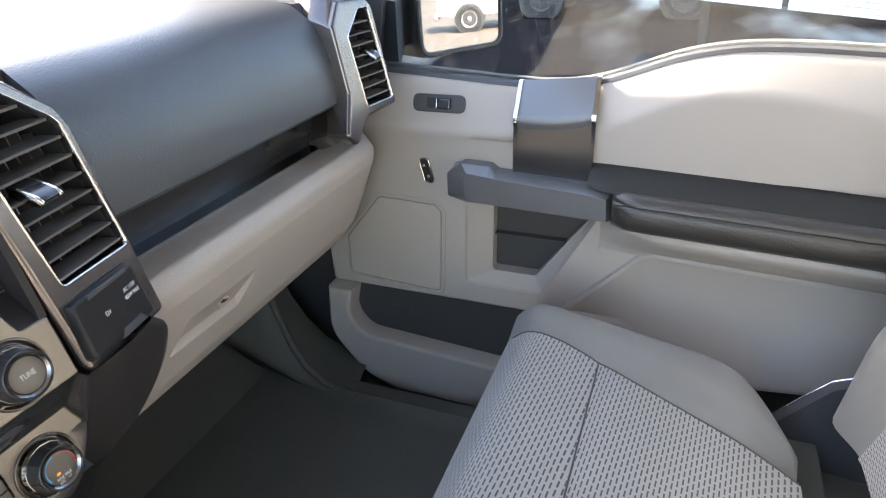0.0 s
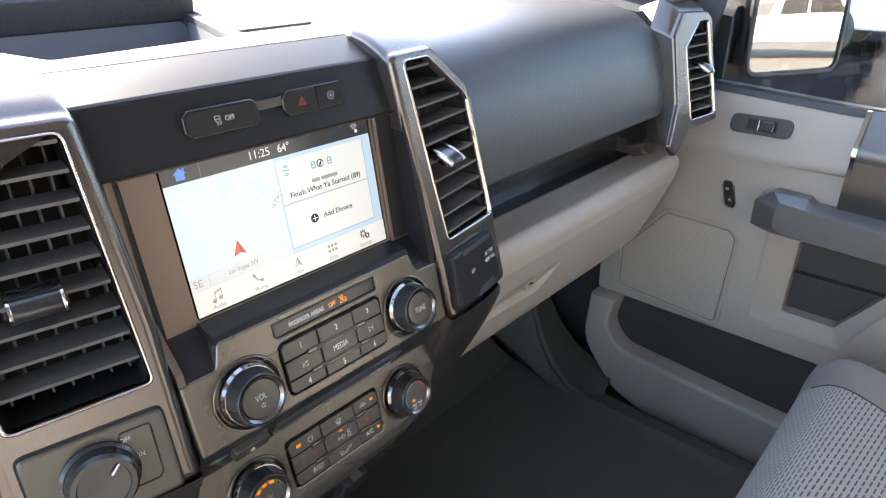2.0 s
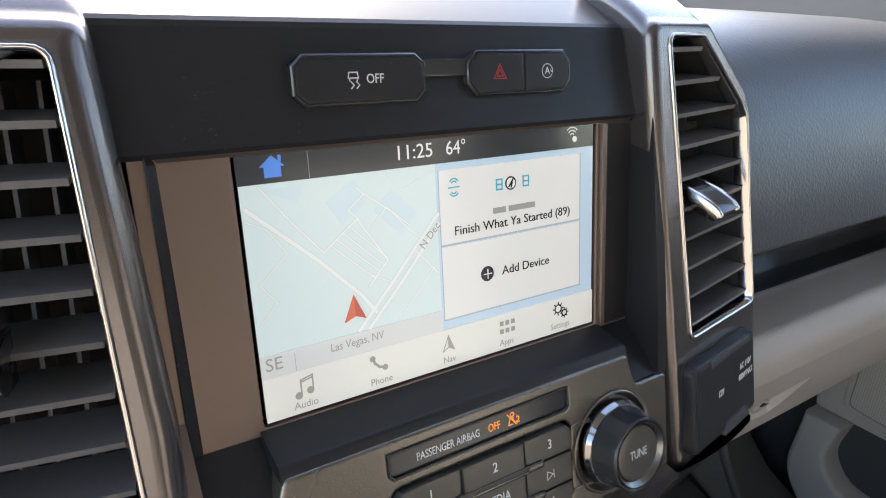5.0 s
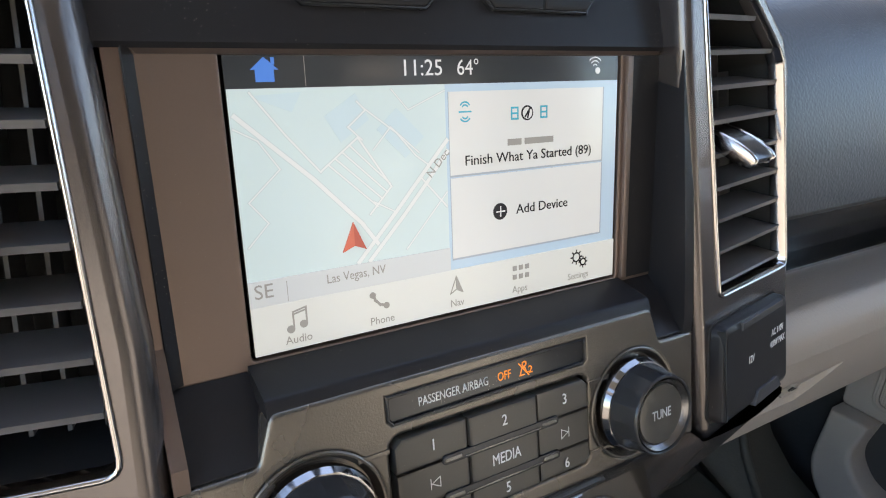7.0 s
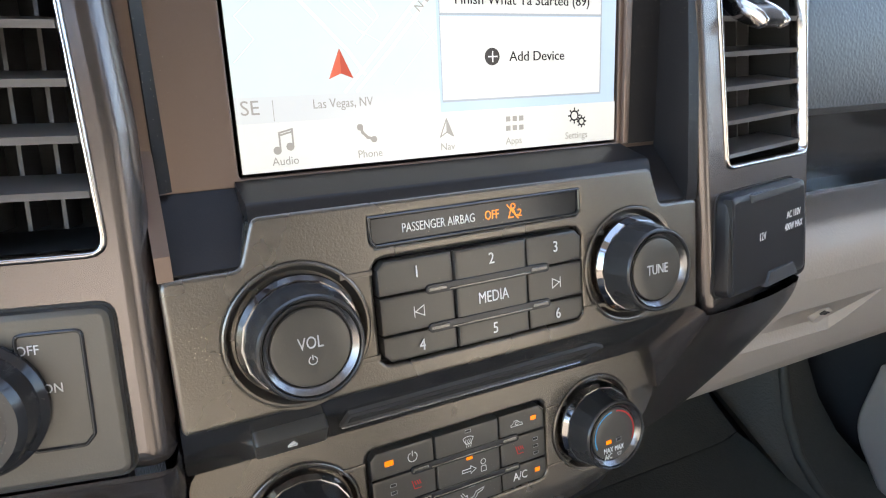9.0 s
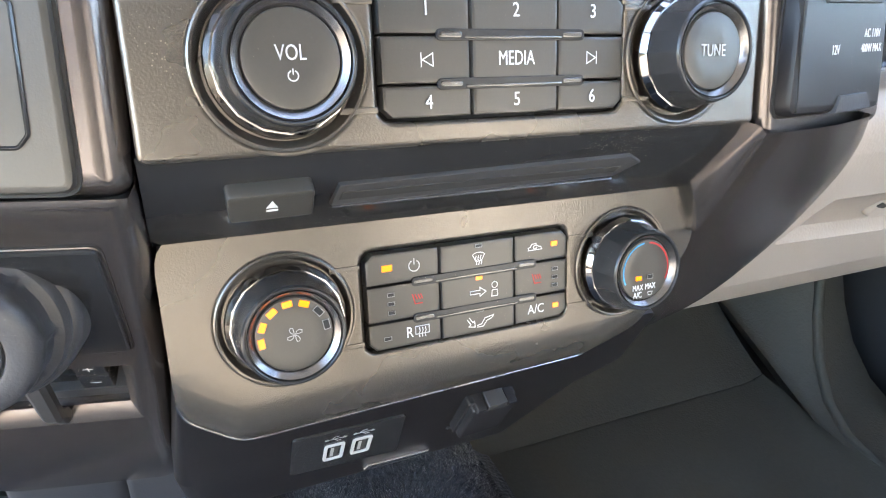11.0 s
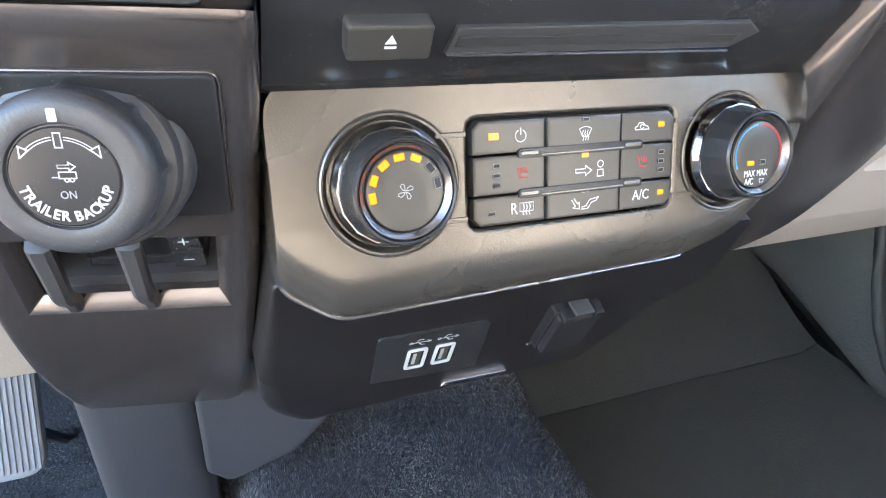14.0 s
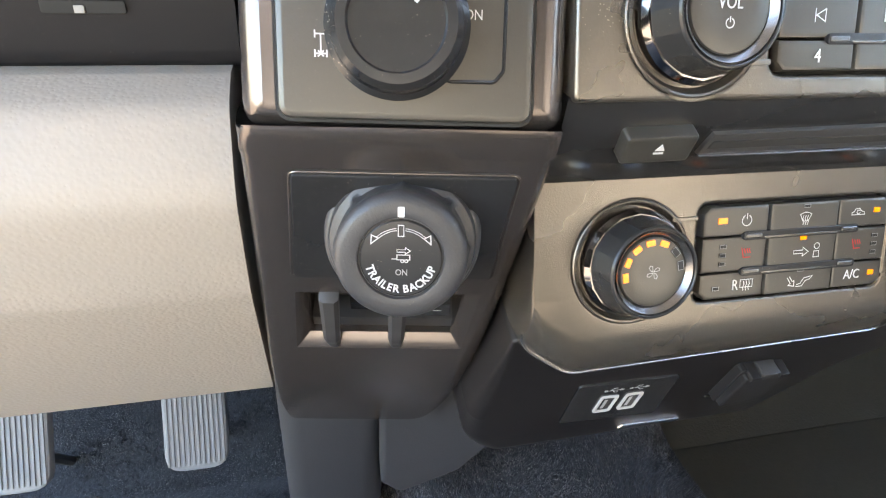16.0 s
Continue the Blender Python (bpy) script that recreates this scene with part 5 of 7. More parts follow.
strokes("key_legend", FD, shift([[(-1.6, -0.6), (-1.6, 1.2), (1.6, 1.2), (1.6, -0.6), (-1.6, -0.6)]] + [[(x, 0.8), (x + 0.15, 0.1), (x - 0.15, -0.6), (x, -1.3)] for x in (-0.7, 0, 0.7)], hu[0] + 0.0075, hv[2], 0.0020), 0.0005, H1, WHITE_INK, cli)
lamp(FD, hu[0] - 0.0085, hv[2] - 0.0008, 0.0016, 0.0008, H1, cli, False)
letters("key_legend", "A/C", 0.0064, FD, hu[2] - 0.0030, hv[2], H1, WHITE_INK, cli, squeeze=0.85)
lamp(FD, hu[2] + 0.0078, hv[2] + 0.0004, 0.0015, 0.0011, H1, cli, True)
for v, u0, u1 in ((0.0165, -0.0660, -0.0530), (-0.0175, -0.0660, -0.0530), (0.0165, 0.0495, 0.0640), (-0.0175, 0.0495, 0.0640)):
    part("panel_crease", Geo().box(FD, u0, v - 0.0011, u1, v + 0.0011, -0.001, 0.0006, 0.0005), STACK, cli)
dial(FD, -0.0844, -0.0010, 0.0235, cli, 0.0270)
for k in range(7):
    a = 187 - 29.5 * k
    lamp(FD, -0.0844 + 0.0124 * math.cos(radians(a)), -0.0010 + 0.0124 * math.sin(radians(a)), 0.0019, 0.0012, CAP, cli, k < 5, a - 90)
for a in (20, 110, 200, 290):
    ca, sa = math.cos(radians(a)), math.sin(radians(a))
    petal = [(0.25, 0.1), (0.9, 0.75), (1.9, 0.95), (2.5, 0.35), (2.2, -0.25), (1.4, -0.2), (0.25, 0.1)]
    strokes("knob_legend", FD, [[(-0.0844 + 0.00125 * (ca * x - sa * y), -0.0010 + 0.00125 * (sa * x + ca * y)) for x, y in petal]], 0.00028, CAP, CAP_INK, cli)
dial(FD, 0.0818, 0.0002, 0.0235, cli, 0.0270)
strokes("cold_arc", FD, [arc(0.0818, 0.0004, 0.0132, 98, 205, 14)], 0.0010, CAP + 0.0001, BLUE_INK, cli)
strokes("hot_arc", FD, [arc(0.0818, 0.0004, 0.0132, 82, -25, 14)], 0.0010, CAP + 0.0001, RED_INK, cli)
lamp(FD, 0.0778, -0.0034, 0.0016, 0.0010, CAP, cli, True)
lamp(FD, 0.0844, -0.0032, 0.0016, 0.0010, CAP, cli, False)
for x in (0.0774, 0.0848):
    letters("knob_legend", "MAX", 0.0042, FD, x, -0.0082, CAP, WHITE_INK, cli, squeeze=0.7)
letters("knob_legend", "A/C", 0.0042, FD, 0.0774, -0.0118, CAP, WHITE_INK, cli, squeeze=0.75)
strokes("knob_legend", FD, shift([[(-1, 0.5), (-0.6, -0.6), (0.6, -0.6), (1, 0.5), (-1, 0.5)]], 0.0848, -0.0116, 0.0014), 0.0004, CAP, WHITE_INK, cli)

# lower console with the two sockets and the outlet cover
low = thing("lower_console", FE @ Vector((0, 0, 0)), "charcoal console base with two charging sockets and a chrome bar", "console")
EOUT = [(-0.130, 0.080), (-0.138, -0.005), (-0.136, -0.040), (-0.116, -0.0625), (0.066, -0.049), (0.100, 0.008), (0.127, 0.028), (0.127, 0.080)]
edge = ccw(fillet(EOUT, [0.004, 0.02, 0.03, 0.02, 0.014, 0.02, 0.01, 0.006], 6))
far = inset(edge, 0.013)
rings = [[FE @ Vector((p[0], p[1], -0.07)) for p in edge]]
for k in range(7):
    a = math.pi / 2 * k / 6
    row = []
    for p, q in zip(edge, far):
        soft = min(1.0, max(0.12, (0.03 - p[1]) / 0.05)) * (1.0 if p[0] < 0.02 else max(0.25, 1 - (p[0] - 0.02) / 0.06))
        m = (1 - math.cos(a)) * soft
        row.append(FE @ Vector((p[0] + (q[0] - p[0]) * m, p[1] + (q[1] - p[1]) * m, -0.013 * soft * (1 - math.sin(a)))))
    rings.append(row)
part("face_panel", Geo().rings(rings, cap0=True, cap1=True), LOWER, low, "", 60)
part("socket_plate", Geo().prism(FE, fillet([(-0.0798, -0.0215), (-0.0145, -0.0255), (-0.0170, 0.0235), (-0.0800, 0.0245)], 0.003), -0.001, 0.0012, 0.0006), GLOSS, low)
for x, y in ((-0.0560, -0.0010), (-0.0402, -0.0010)):
    so = part("usb_socket", Geo().ring(FE, rect(x - 0.0058, y - 0.0100, x + 0.0058, y + 0.0100, 0.0022), 0.0019, 0.0008, 0.0022, 0.0004), SOCKET, low, "white-rimmed charging socket")
    part("contact", Geo().box(FE, x - 0.0026, y - 0.0070, x + 0.0026, y + 0.0070, 0.0, 0.0014), DARK, so)
    part("tongue", Geo().box(FE, x - 0.0020, y - 0.0052, x - 0.0002, y + 0.0052, 0.0, 0.0017), GREY_INK, so)
    strokes("socket_legend", FE, shift([[(-1.8, 0), (1.9, 0)], [(-1.0, 0), (-0.3, 0.9), (0.5, 0.9)], [(-0.4, 0), (0.3, -0.9), (1.0, -0.9)], arc(-1.9, 0, 0.3, 0, 360, 8), [(1.5, 0.35), (2.2, 0), (1.5, -0.35)]], x, y + 0.0165, 0.0027), 0.0007, 0.0014, SOCKET, low)
part("bar", Geo().prism(FE, [(-0.0335, -0.0418), (0.0075, -0.0425), (0.0095, -0.0385), (-0.0315, -0.0375)], 0.0, 0.0018, 0.0008), SATIN, low, "small polished bar")
FCAP = plane(0.0335, 0.0505, 0.385, -24, 2)
cap = thing("outlet_cover", FCAP @ Vector((0, 0, 0)), "closed black hinged cover of a power outlet", "outlet cover")
part("cover", Geo().prism(FCAP, fillet([(-0.0150, -0.0178), (0.0140, -0.0166), (0.0156, 0.0160), (-0.0138, 0.0172)], 0.0032, 4), -0.012, 0.0050, 0.0018, 4), HEADER, cap, "", 20)
part("cover_foot", Geo().prism(FCAP, fillet([(-0.0166, -0.0192), (0.0156, -0.0180), (0.0172, 0.0178), (-0.0152, 0.0192)], 0.004, 4), -0.012, 0.0006, 0.0008), HEADER, cap, "", 20)
for x0, x1 in ((-0.0120, -0.0055), (0.0080, 0.0142)):
    part("hinge_lug", Geo().box(FCAP, x0, 0.0150, x1, 0.0192, -0.004, 0.0062, 0.0008, 0.001), HEADER, cap)
part("hinge", Geo().box(FCAP, -0.0050, 0.0138, 0.0075, 0.0204, -0.004, 0.0056, 0.0010, 0.001), BLACK, cap)
for x in (-0.0140, 0.0150):
    part("latch_edge", Geo().box(FCAP, x - 0.004, -0.0210, x + 0.004, -0.0198, -0.012, -0.004, 0.0003), SATIN, cap)

# four-wheel-drive switch on the driver's frame
fwd = thing("drive_mode_switch", FL @ Vector((-0.042, -0.046, 0)), "dark plate with a round four-wheel-drive dial", "switch")
PL4 = fillet([(-0.0845, -0.0762), (0.0002, -0.0768), (-0.0010, -0.0165), (-0.0845, -0.0160)], 0.005)
part("plate_gap", Geo().prism(FL, inset(ccw(PL4), -0.0011), -0.004, 0.0006), DARK, fwd)
part("plate", Geo().prism(FL, PL4, -0.004, 0.0034, 0.0022), BUTTON, fwd)
part("tab", Geo().ring(FL, fillet([(-0.0300, -0.0640), (-0.0128, -0.0640), (-0.0095, -0.0600), (-0.0095, -0.0230), (-0.0300, -0.0230)], 0.003), 0.0012, 0.0030, 0.0044, 0.0005), GLOSS, fwd)
part("dial", Geo().lathe(FL, -0.0450, -0.0465, [(0.0235, 0.002), (0.0235, 0.0055), (0.0215, 0.0075), (0.0205, 0.016), (0.0185, 0.0185), (0.0155, 0.0185), (0.0148, 0.0170), (0.0002, 0.0165)], 56), GLOSS, fwd, "gloss black drive mode dial", 30)
strokes("dial_mark", FL, [[(-0.0390, -0.0405), (-0.0345, -0.0360)]], 0.0018, 0.0188, WHITE_INK, fwd)
letters("plate_legend", "OFF", 0.0046, FL, -0.0262, -0.0290, 0.0036, WHITE_INK, fwd, squeeze=0.85)
letters("plate_legend", "ON", 0.0046, FL, -0.0205, -0.0425, 0.0036, WHITE_INK, fwd, squeeze=0.85)
strokes("plate_legend", FL, shift([[(-1, 1.6), (1, 1.6)], [(-1, 2.1), (-1, 1.1)], [(1, 2.1), (1, 1.1)], [(0, 1.6), (0, -1.6)], [(-1, -1.6), (1, -1.6)], [(-1, -1.1), (-1, -2.1)], [(1, -1.1), (1, -2.1)], [(-0.4, -1.2), (0.4, -2.0)], [(-0.4, -2.0), (0.4, -1.2)]], -0.0697, -0.0525, 0.0019), 0.0006, 0.0036, WHITE_INK, fwd)

# trailer backup dial
trb = thing("trailer_backup_control", FL3 @ Vector((0, -0.03, 0)), "large round trailer backup dial on a gloss black plate", "dial")
TBP = fillet([(-0.0427, -0.0122), (0.0410, -0.0120), (0.0368, -0.0765), (-0.0510, -0.0770)], 0.003)
part("plate_gap", Geo().prism(FL3, inset(ccw(TBP), -0.0010), -0.004, 0.0005), DARK, trb)
part("plate", Geo().prism(FL3, TBP, -0.004, 0.0020, 0.0010), GLOSS, trb)
part("plate_edge", Geo().ring(FL3, inset(ccw(TBP), -0.0008), 0.0009, 0.0003, 0.0010, 0.0003), POD, trb)
FK = plane(-0.1847, 0.0160, 0.5130, 4, -11.6)
TU, TV = 0.0, 0.0


def ribs(k, n, row):
    """Shallow finger flats round the grip."""
    a = (8 * k / n) % 1.0
    return 1.0 - (0.055 * min(1.0, 3.0 * min(a, 1 - a) / 0.45) if row in (8, 9, 10) else 0.0)


tk = part("knob", Geo().lathe(FK, TU, TV, [(0.0312, -0.020), (0.0312, -0.004), (0.0308, -0.0012), (0.0296, 0.0002), (0.0288, 0.0004), (0.0286, 0.0036), (0.0278, 0.0052), (0.0266, 0.0056), (0.0263, 0.0064), (0.0258, 0.0090), (0.0254, 0.0120), (0.0250, 0.0145), (0.0246, 0.0178), (0.0234, 0.0196), (0.0215, 0.0204), (0.0170, 0.0206), (0.0160, 0.0202), (0.0155, 0.0190)], 96, ribs), RUBBER, trb, "ribbed black rubber dial", 40)
part("cap", Geo().lathe(FK, TU, TV, [(0.0153, 0.016), (0.0151, 0.0194), (0.0146, 0.0198), (0.0002, 0.0198)], 48), GLOSS, tk)
CH = 0.0200
shapes("cap_mark", FK, [rect(TU - 0.0012, TV + 0.0165, TU + 0.0012, TV + 0.0203, 0.0004)], 0.0195, 0.0208, WHITE_INK, trb)
strokes("cap_mark", FK, [[(TU - 0.0010, TV + 0.0090), (TU - 0.0010, TV + 0.0132), (TU + 0.0010, TV + 0.0132), (TU + 0.0010, TV + 0.0090), (TU - 0.0010, TV + 0.0090)]], 0.0005, CH, CAP_INK, trb)
for s in (-1, 1):
    strokes("cap_mark", FK, [arc(TU, TV - 0.0008, r, 90 - s * 8, 90 - s * 42, 8) for r in (0.0121, 0.0129)], 0.00035, CH, CAP_INK, trb)
    q = [(TU + s * 0.0082, TV + 0.0082), (TU + s * 0.0108, TV + 0.0060), (TU + s * 0.0106, TV + 0.0094)]
    strokes("cap_mark", FK, [q + q[:1]], 0.0005, CH, CAP_INK, trb)
strokes("cap_mark", FK, shift([[(-0.9, 0.9), (-0.9, 1.5), (1.0, 1.5), (1.0, 2.0), (2.1, 1.2), (1.0, 0.4), (1.0, 0.9), (-0.9, 0.9)], [(-0.9, 0.2), (2.0, 0.2), (2.0, -1.0), (-0.9, -1.0), (-0.9, 0.2)], [(-2.0, -0.8), (-0.9, -0.8)], arc(0.3, -1.3, 0.35, 0, 360, 8), arc(1.2, -1.3, 0.35, 0, 360, 8)], TU, TV + 0.0015, 0.0016), 0.00045, CH, CAP_INK, trb)
letters("cap_mark", "ON", 0.0034, FK, TU + 0.0002, TV - 0.0052, CH, GREY_INK, trb, squeeze=0.85)
WORD = "TRAILER BACKUP"
WIDE = {"I": 0.42, " ": 0.42, "L": 0.85, "E": 0.9, "T": 0.95, "K": 1.05, "A": 1.08, "R": 1.04, "B": 1.04, "C": 1.04, "U": 1.06, "P": 0.98}
total = sum(WIDE[ch] for ch in WORD)
run = 0.0
for ch in WORD:
    a = 192 + 156.0 * (run + WIDE[ch] / 2) / total
    run += WIDE[ch]
    if ch != " ":
        letters("cap_letter", ch, 0.0043, FK, TU + 0.0119 * math.cos(radians(a)), TV + 0.0119 * math.sin(radians(a)), CH, CAP_INK, trb, turn=a + 90, squeeze=0.92, bold=0.00010)

# trailer brake controller in its slot
brk = thing("brake_controller", FL3 @ Vector((0, -0.095, 0)), "trailer brake lever slot with plus and minus keys", "lever")
part("slot_back", Geo().prism(FL3, inset(ccw(SLOT), 0.004), -0.036, -0.024), DARK, brk)
part("slot_rail", Geo().box(FL3, -0.0300, -0.1240, 0.0085, -0.1170, -0.026, -0.012, 0.001), GLOSS, brk)
part("slot_floor", Geo().box(FL3, -0.0500, -0.1360, 0.0230, -0.1285, -0.026, -0.010, 0.001), BLACK, brk)
for c in (-0.0365, -0.0045):
    rows = []
    for h, v, w in ((-0.022, -0.0880, 0.0044), (-0.004, -0.0885, 0.0046), (0.0030, -0.0925, 0.0046), (0.0042, -0.1120, 0.0042), (0.0050, -0.1240, 0.0040), (0.0036, -0.1290, 0.0036), (0.0006, -0.1330, 0.0034), (-0.0008, -0.1400, 0.0032), (-0.0030, -0.1425, 0.0030)):
        lean = -0.0022 * (-v - 0.09) / 0.05
        rows.append([FL3 @ Vector((c + lean + a, v + b, h + d)) for a, b, d in ((-w, 0.002, -0.004), (w, 0.002, -0.004), (w, 0.0, 0.0), (w * 0.55, 0, 0.0016), (-w * 0.55, 0, 0.0016), (-w, 0, 0.0))])
    part("lever", Geo().rings(rows, cap0=True, cap1=True), BLACK, brk, "small black lever", 30)
for t, v in (("+", -0.0985), ("-", -0.1105)):
    part("key", Geo().box(FL3, 0.0076, v - 0.0056, 0.0205, v + 0.0056, -0.020, -0.004, 0.0008), GLOSS, brk)
    strokes("key_legend", FL3, [[(0.0122, v), (0.0160, v)]] + ([[(0.0141, v - 0.0018), (0.0141, v + 0.0018)]] if t == "+" else []), 0.0006, -0.0037, WHITE_INK, brk)

# 12 volt and mains outlet cover on the passenger frame
out = thing("power_outlet_panel", FR @ Vector((0.035, -0.04, 0)), "black 12 volt and mains outlet covers on the vent frame", "outlet cover")
OC = fillet([(-0.0080, -0.0675), (0.0800, -0.0705), (0.0790, -0.0145), (-0.0030, -0.0130)], 0.006)
part("cover_gap", Geo().prism(FR, inset(ccw(OC), -0.0012), -0.004, 0.0008), DARK, out)
part("cover", Geo().prism(FR, OC, -0.004, 0.0085, 0.0035), HEADER, out)
part("hinge", Geo().box(FR, 0.0160, -0.0192, 0.0680, -0.0150, 0.002, 0.0098, 0.0008), BLACK, out)
part("finger_tab", Geo().prism(FR, [(0.0300, -0.0690), (0.0660, -0.0690), (0.0600, -0.0610), (0.0340, -0.0610)], 0.004, 0.0100, 0.0006), TUNNEL, out)
part("cover_split", Geo().box(FR, -0.0030, -0.0660, -0.0022, -0.0145, 0.004, 0.0088), DARK, out)
letters("cover_legend", "12V", 0.0062, FR, 0.0280, -0.0400, 0.0086, WHITE_INK, out, squeeze=0.75)
letters("cover_legend", "AC 110V", 0.0058, FR, 0.0630, -0.0330, 0.0086, WHITE_INK, out, squeeze=0.75)
letters("cover_legend", "400W MAX", 0.0058, FR, 0.0630, -0.0400, 0.0086, WHITE_INK, out, squeeze=0.72)


# air vents
def span(poly, v):
    xs = []
    for i, p in enumerate(poly):
        q = poly[i - 1]
        if (p[1] - v) * (q[1] - v) < 0:
            xs.append(q[0] + (p[0] - q[0]) * (v - q[1]) / (p[1] - q[1]))
    return (min(xs), max(xs)) if len(xs) > 1 else None


def air_vent(F, s, hole, n, first, step, knob, vanes, label):
    hol = ccw(fillet([(s * a, v) for a, v in hole], 0.006, 4))
    at = F @ Vector((s * 0.045, 0.08, 0))
    t = thing("air_vent", at, label, "air vent", "dashboard air vents")
    part("chrome_surround", Geo().ring(F, inset(hol, -0.0010), 0.0023, -0.008, 0.0014, 0.0009), CHROME, t, "chrome surround", 60)
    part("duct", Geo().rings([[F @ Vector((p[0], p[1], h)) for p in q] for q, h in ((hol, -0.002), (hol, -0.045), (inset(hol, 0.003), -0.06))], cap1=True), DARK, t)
    inner = inset(hol, 0.0026)
    for k in range(n):
        v = first - step * k
        e = span(inner, v)
        if not e or e[1] - e[0] < 0.012:
            continue
        sec = [(-0.0035, -0.0012), (-0.0025, 0.0012), (-0.012, 0.0030), (-0.026, 0.0062), (-0.028, 0.0050), (-0.013, 0.0006)]
        rows = [[F @ Vector((u, v + b, h)) for h, b in sec] for u in (e[0], e[1])]
        part("slat", Geo().rings(rows, cap0=True, cap1=True), SLAT, t)
    lo, hi = min(p[0] for p in inner), max(p[0] for p in inner)
    for k in range(vanes):
        u = lo + (hi - lo) * (k + 0.6) / vanes
        vs = [p[1] for p in inner]
        cut = [q for q in (min(vs) + 0.004, max(vs) - 0.004)]
        top = max([y for y in np.linspace(cut[0], cut[1], 30) if span(inner, y) and span(inner, y)[0] < u < span(inner, y)[1]] or [cut[0] + 0.01])
        part("vane", Geo().box(F, u - 0.0007, cut[0], u + 0.0007, top, -0.050, -0.031), SLAT, t)
    ku, kv, w, wedge = s * knob[0], knob[1], knob[2], knob[3]
    if wedge:
        # a tongue that dips in the middle and rolls over at its front edge
        sec = [(0.0120, -0.012), (0.0085, -0.003), (0.0050, 0.003), (0.0010, 0.0085), (-0.0025, 0.0125), (-0.0062, 0.0148), (-0.0088, 0.0135), (-0.0098, 0.0100), (-0.0080, 0.0060), (-0.0030, -0.002), (0.0030, -0.012)]
        end = 0.0016
    else:
        sec = [(0.0085, -0.008), (0.0078, 0.001), (0.0056, 0.0068), (0.0028, 0.0098), (-0.0008, 0.0114), (-0.0046, 0.0112), (-0.0076, 0.0086), (-0.0090, 0.0040), (-0.0086, -0.008)]
        end = 0.0011
    body = [(-w + end, 0.96), (-w + 3 * end, 1.0), (w - 3 * end, 1.0), (w - end, 0.96)]
    kn = part("tab", Geo().rings([[F @ Vector((ku + u, kv + v * q, h * q)) for v, h in sec] for u, q in body], cap0=True, cap1=True), GLOSS, t, "gloss black vent direction tab", 50)
    for e in (-1, 1):
        flare = [(w - 2.2 * end, 1.02), (w - 1.5 * end, 1.07), (w - 0.4 * end, 1.07), (w, 0.98)]
        part("tab_chrome", Geo().rings([[F @ Vector((ku + e * u, kv + v * q, h * q)) for v, h in sec] for u, q in flare], cap0=True, cap1=True), CHROME, kn, "chrome edge", 60)
    return t


air_vent(FL, -1, VENT_LEFT, 9, 0.1612, 0.0177, (0.048, 0.0725, 0.0150, False), 7, "tall chrome-edged air vent with dark slats beside the screen")
air_vent(FR, 1, VENT_RIGHT, 10, 0.1638, 0.0176, (0.031, 0.0790, 0.0125, True), 7, "tall chrome-edged air vent with dark slats beside the passenger pad")
air_vent(FP, 1, P_HOLE, 8, 0.1280, 0.0165, (0.048, 0.0760, 0.0100, True), 3, "narrow outer air vent beside the passenger door")

# glove box
FG = plane(0.39, 0.0735, 0.466, -21.5)
glv = thing("glove_box", FG @ Vector((0, 0, 0)), "closed light stone glove box lid with a finger recess", "glove box")
GH = ccw([(-0.104, -0.026), (0.034, -0.032), (0.070, 0.021), (-0.074, 0.021)])
rim = ccw(fillet(GH, 0.005, 4))


def recess(p, k):
    """Depth of the finger recess: shallow along its top edge, deep over a slanting ledge."""
    e = min(1.0, max(0.0, (0.021 - p[1]) / 0.045))
    return FG @ Vector((p[0] * (1 - 0.02 * k), p[1] + k * 0.011 * e ** 3, -k * (0.0022 + 0.0075 * e)))


cut = Geo().rings([[FG @ Vector((p[0], p[1], 0.02)) for p in rim], [FG @ Vector((p[0], p[1], 0.0002)) for p in rim], [recess(p, 0.5) for p in inset(rim, 0.0006)], [recess(p, 1.0) for p in inset(rim, 0.0015)]], cap0=True, cap1=True)
carve(lower, cut)
part("latch", Geo().prism(FG, fillet([(-0.014, -0.0065), (0.002, -0.010), (0.012, 0.004), (-0.004, 0.008)], 0.005, 4), -0.008, -0.0020, 0.0012, 3), BEIGE, glv, "light stone latch button", 50)
part("keyhole", Geo().prism(FG, fillet([(-0.010, 0.004), (-0.005, 0.0075), (0.006, 0.0035), (0.000, 0.0015)], 0.001), -0.0030, -0.0016), DARK, glv)

# ---- passenger door ----
XD = 0.875


def door_plane(y, z, lean=0.0, x=XD):
    a = radians(lean)
    v = Vector((math.sin(a), 0, math.cos(a)))
    u = Vector((0, -1, 0))
    n = u.cross(v)
    return Matrix(((u.x, v.x, n.x, x), (u.y, v.y, n.y, y), (u.z, v.z, n.z, z), (0, 0, 0, 1)))


FDR = door_plane(0, 0)
door = thing("door_1", (0.9, -0.4, -0.05), "closed light stone passenger door trim with dark armrest", "car door", kind="structure")
PULL = fillet([(0.143, 0.428), (0.328, 0.424), (0.228, 0.281), (0.140, 0.281)], 0.008, 4)
PULL_RIM = fillet([(0.094, 0.440), (0.343, 0.436), (0.244, 0.254), (0.089, 0.254)], 0.014, 4)
MAIN = [(-0.222, 0.2075), (0.95, 0.2075), (0.95, 0.566), (-0.15, 0.566), (-0.222, 0.46)]
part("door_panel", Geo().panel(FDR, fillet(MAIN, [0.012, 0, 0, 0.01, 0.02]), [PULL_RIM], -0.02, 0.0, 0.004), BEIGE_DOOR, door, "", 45)
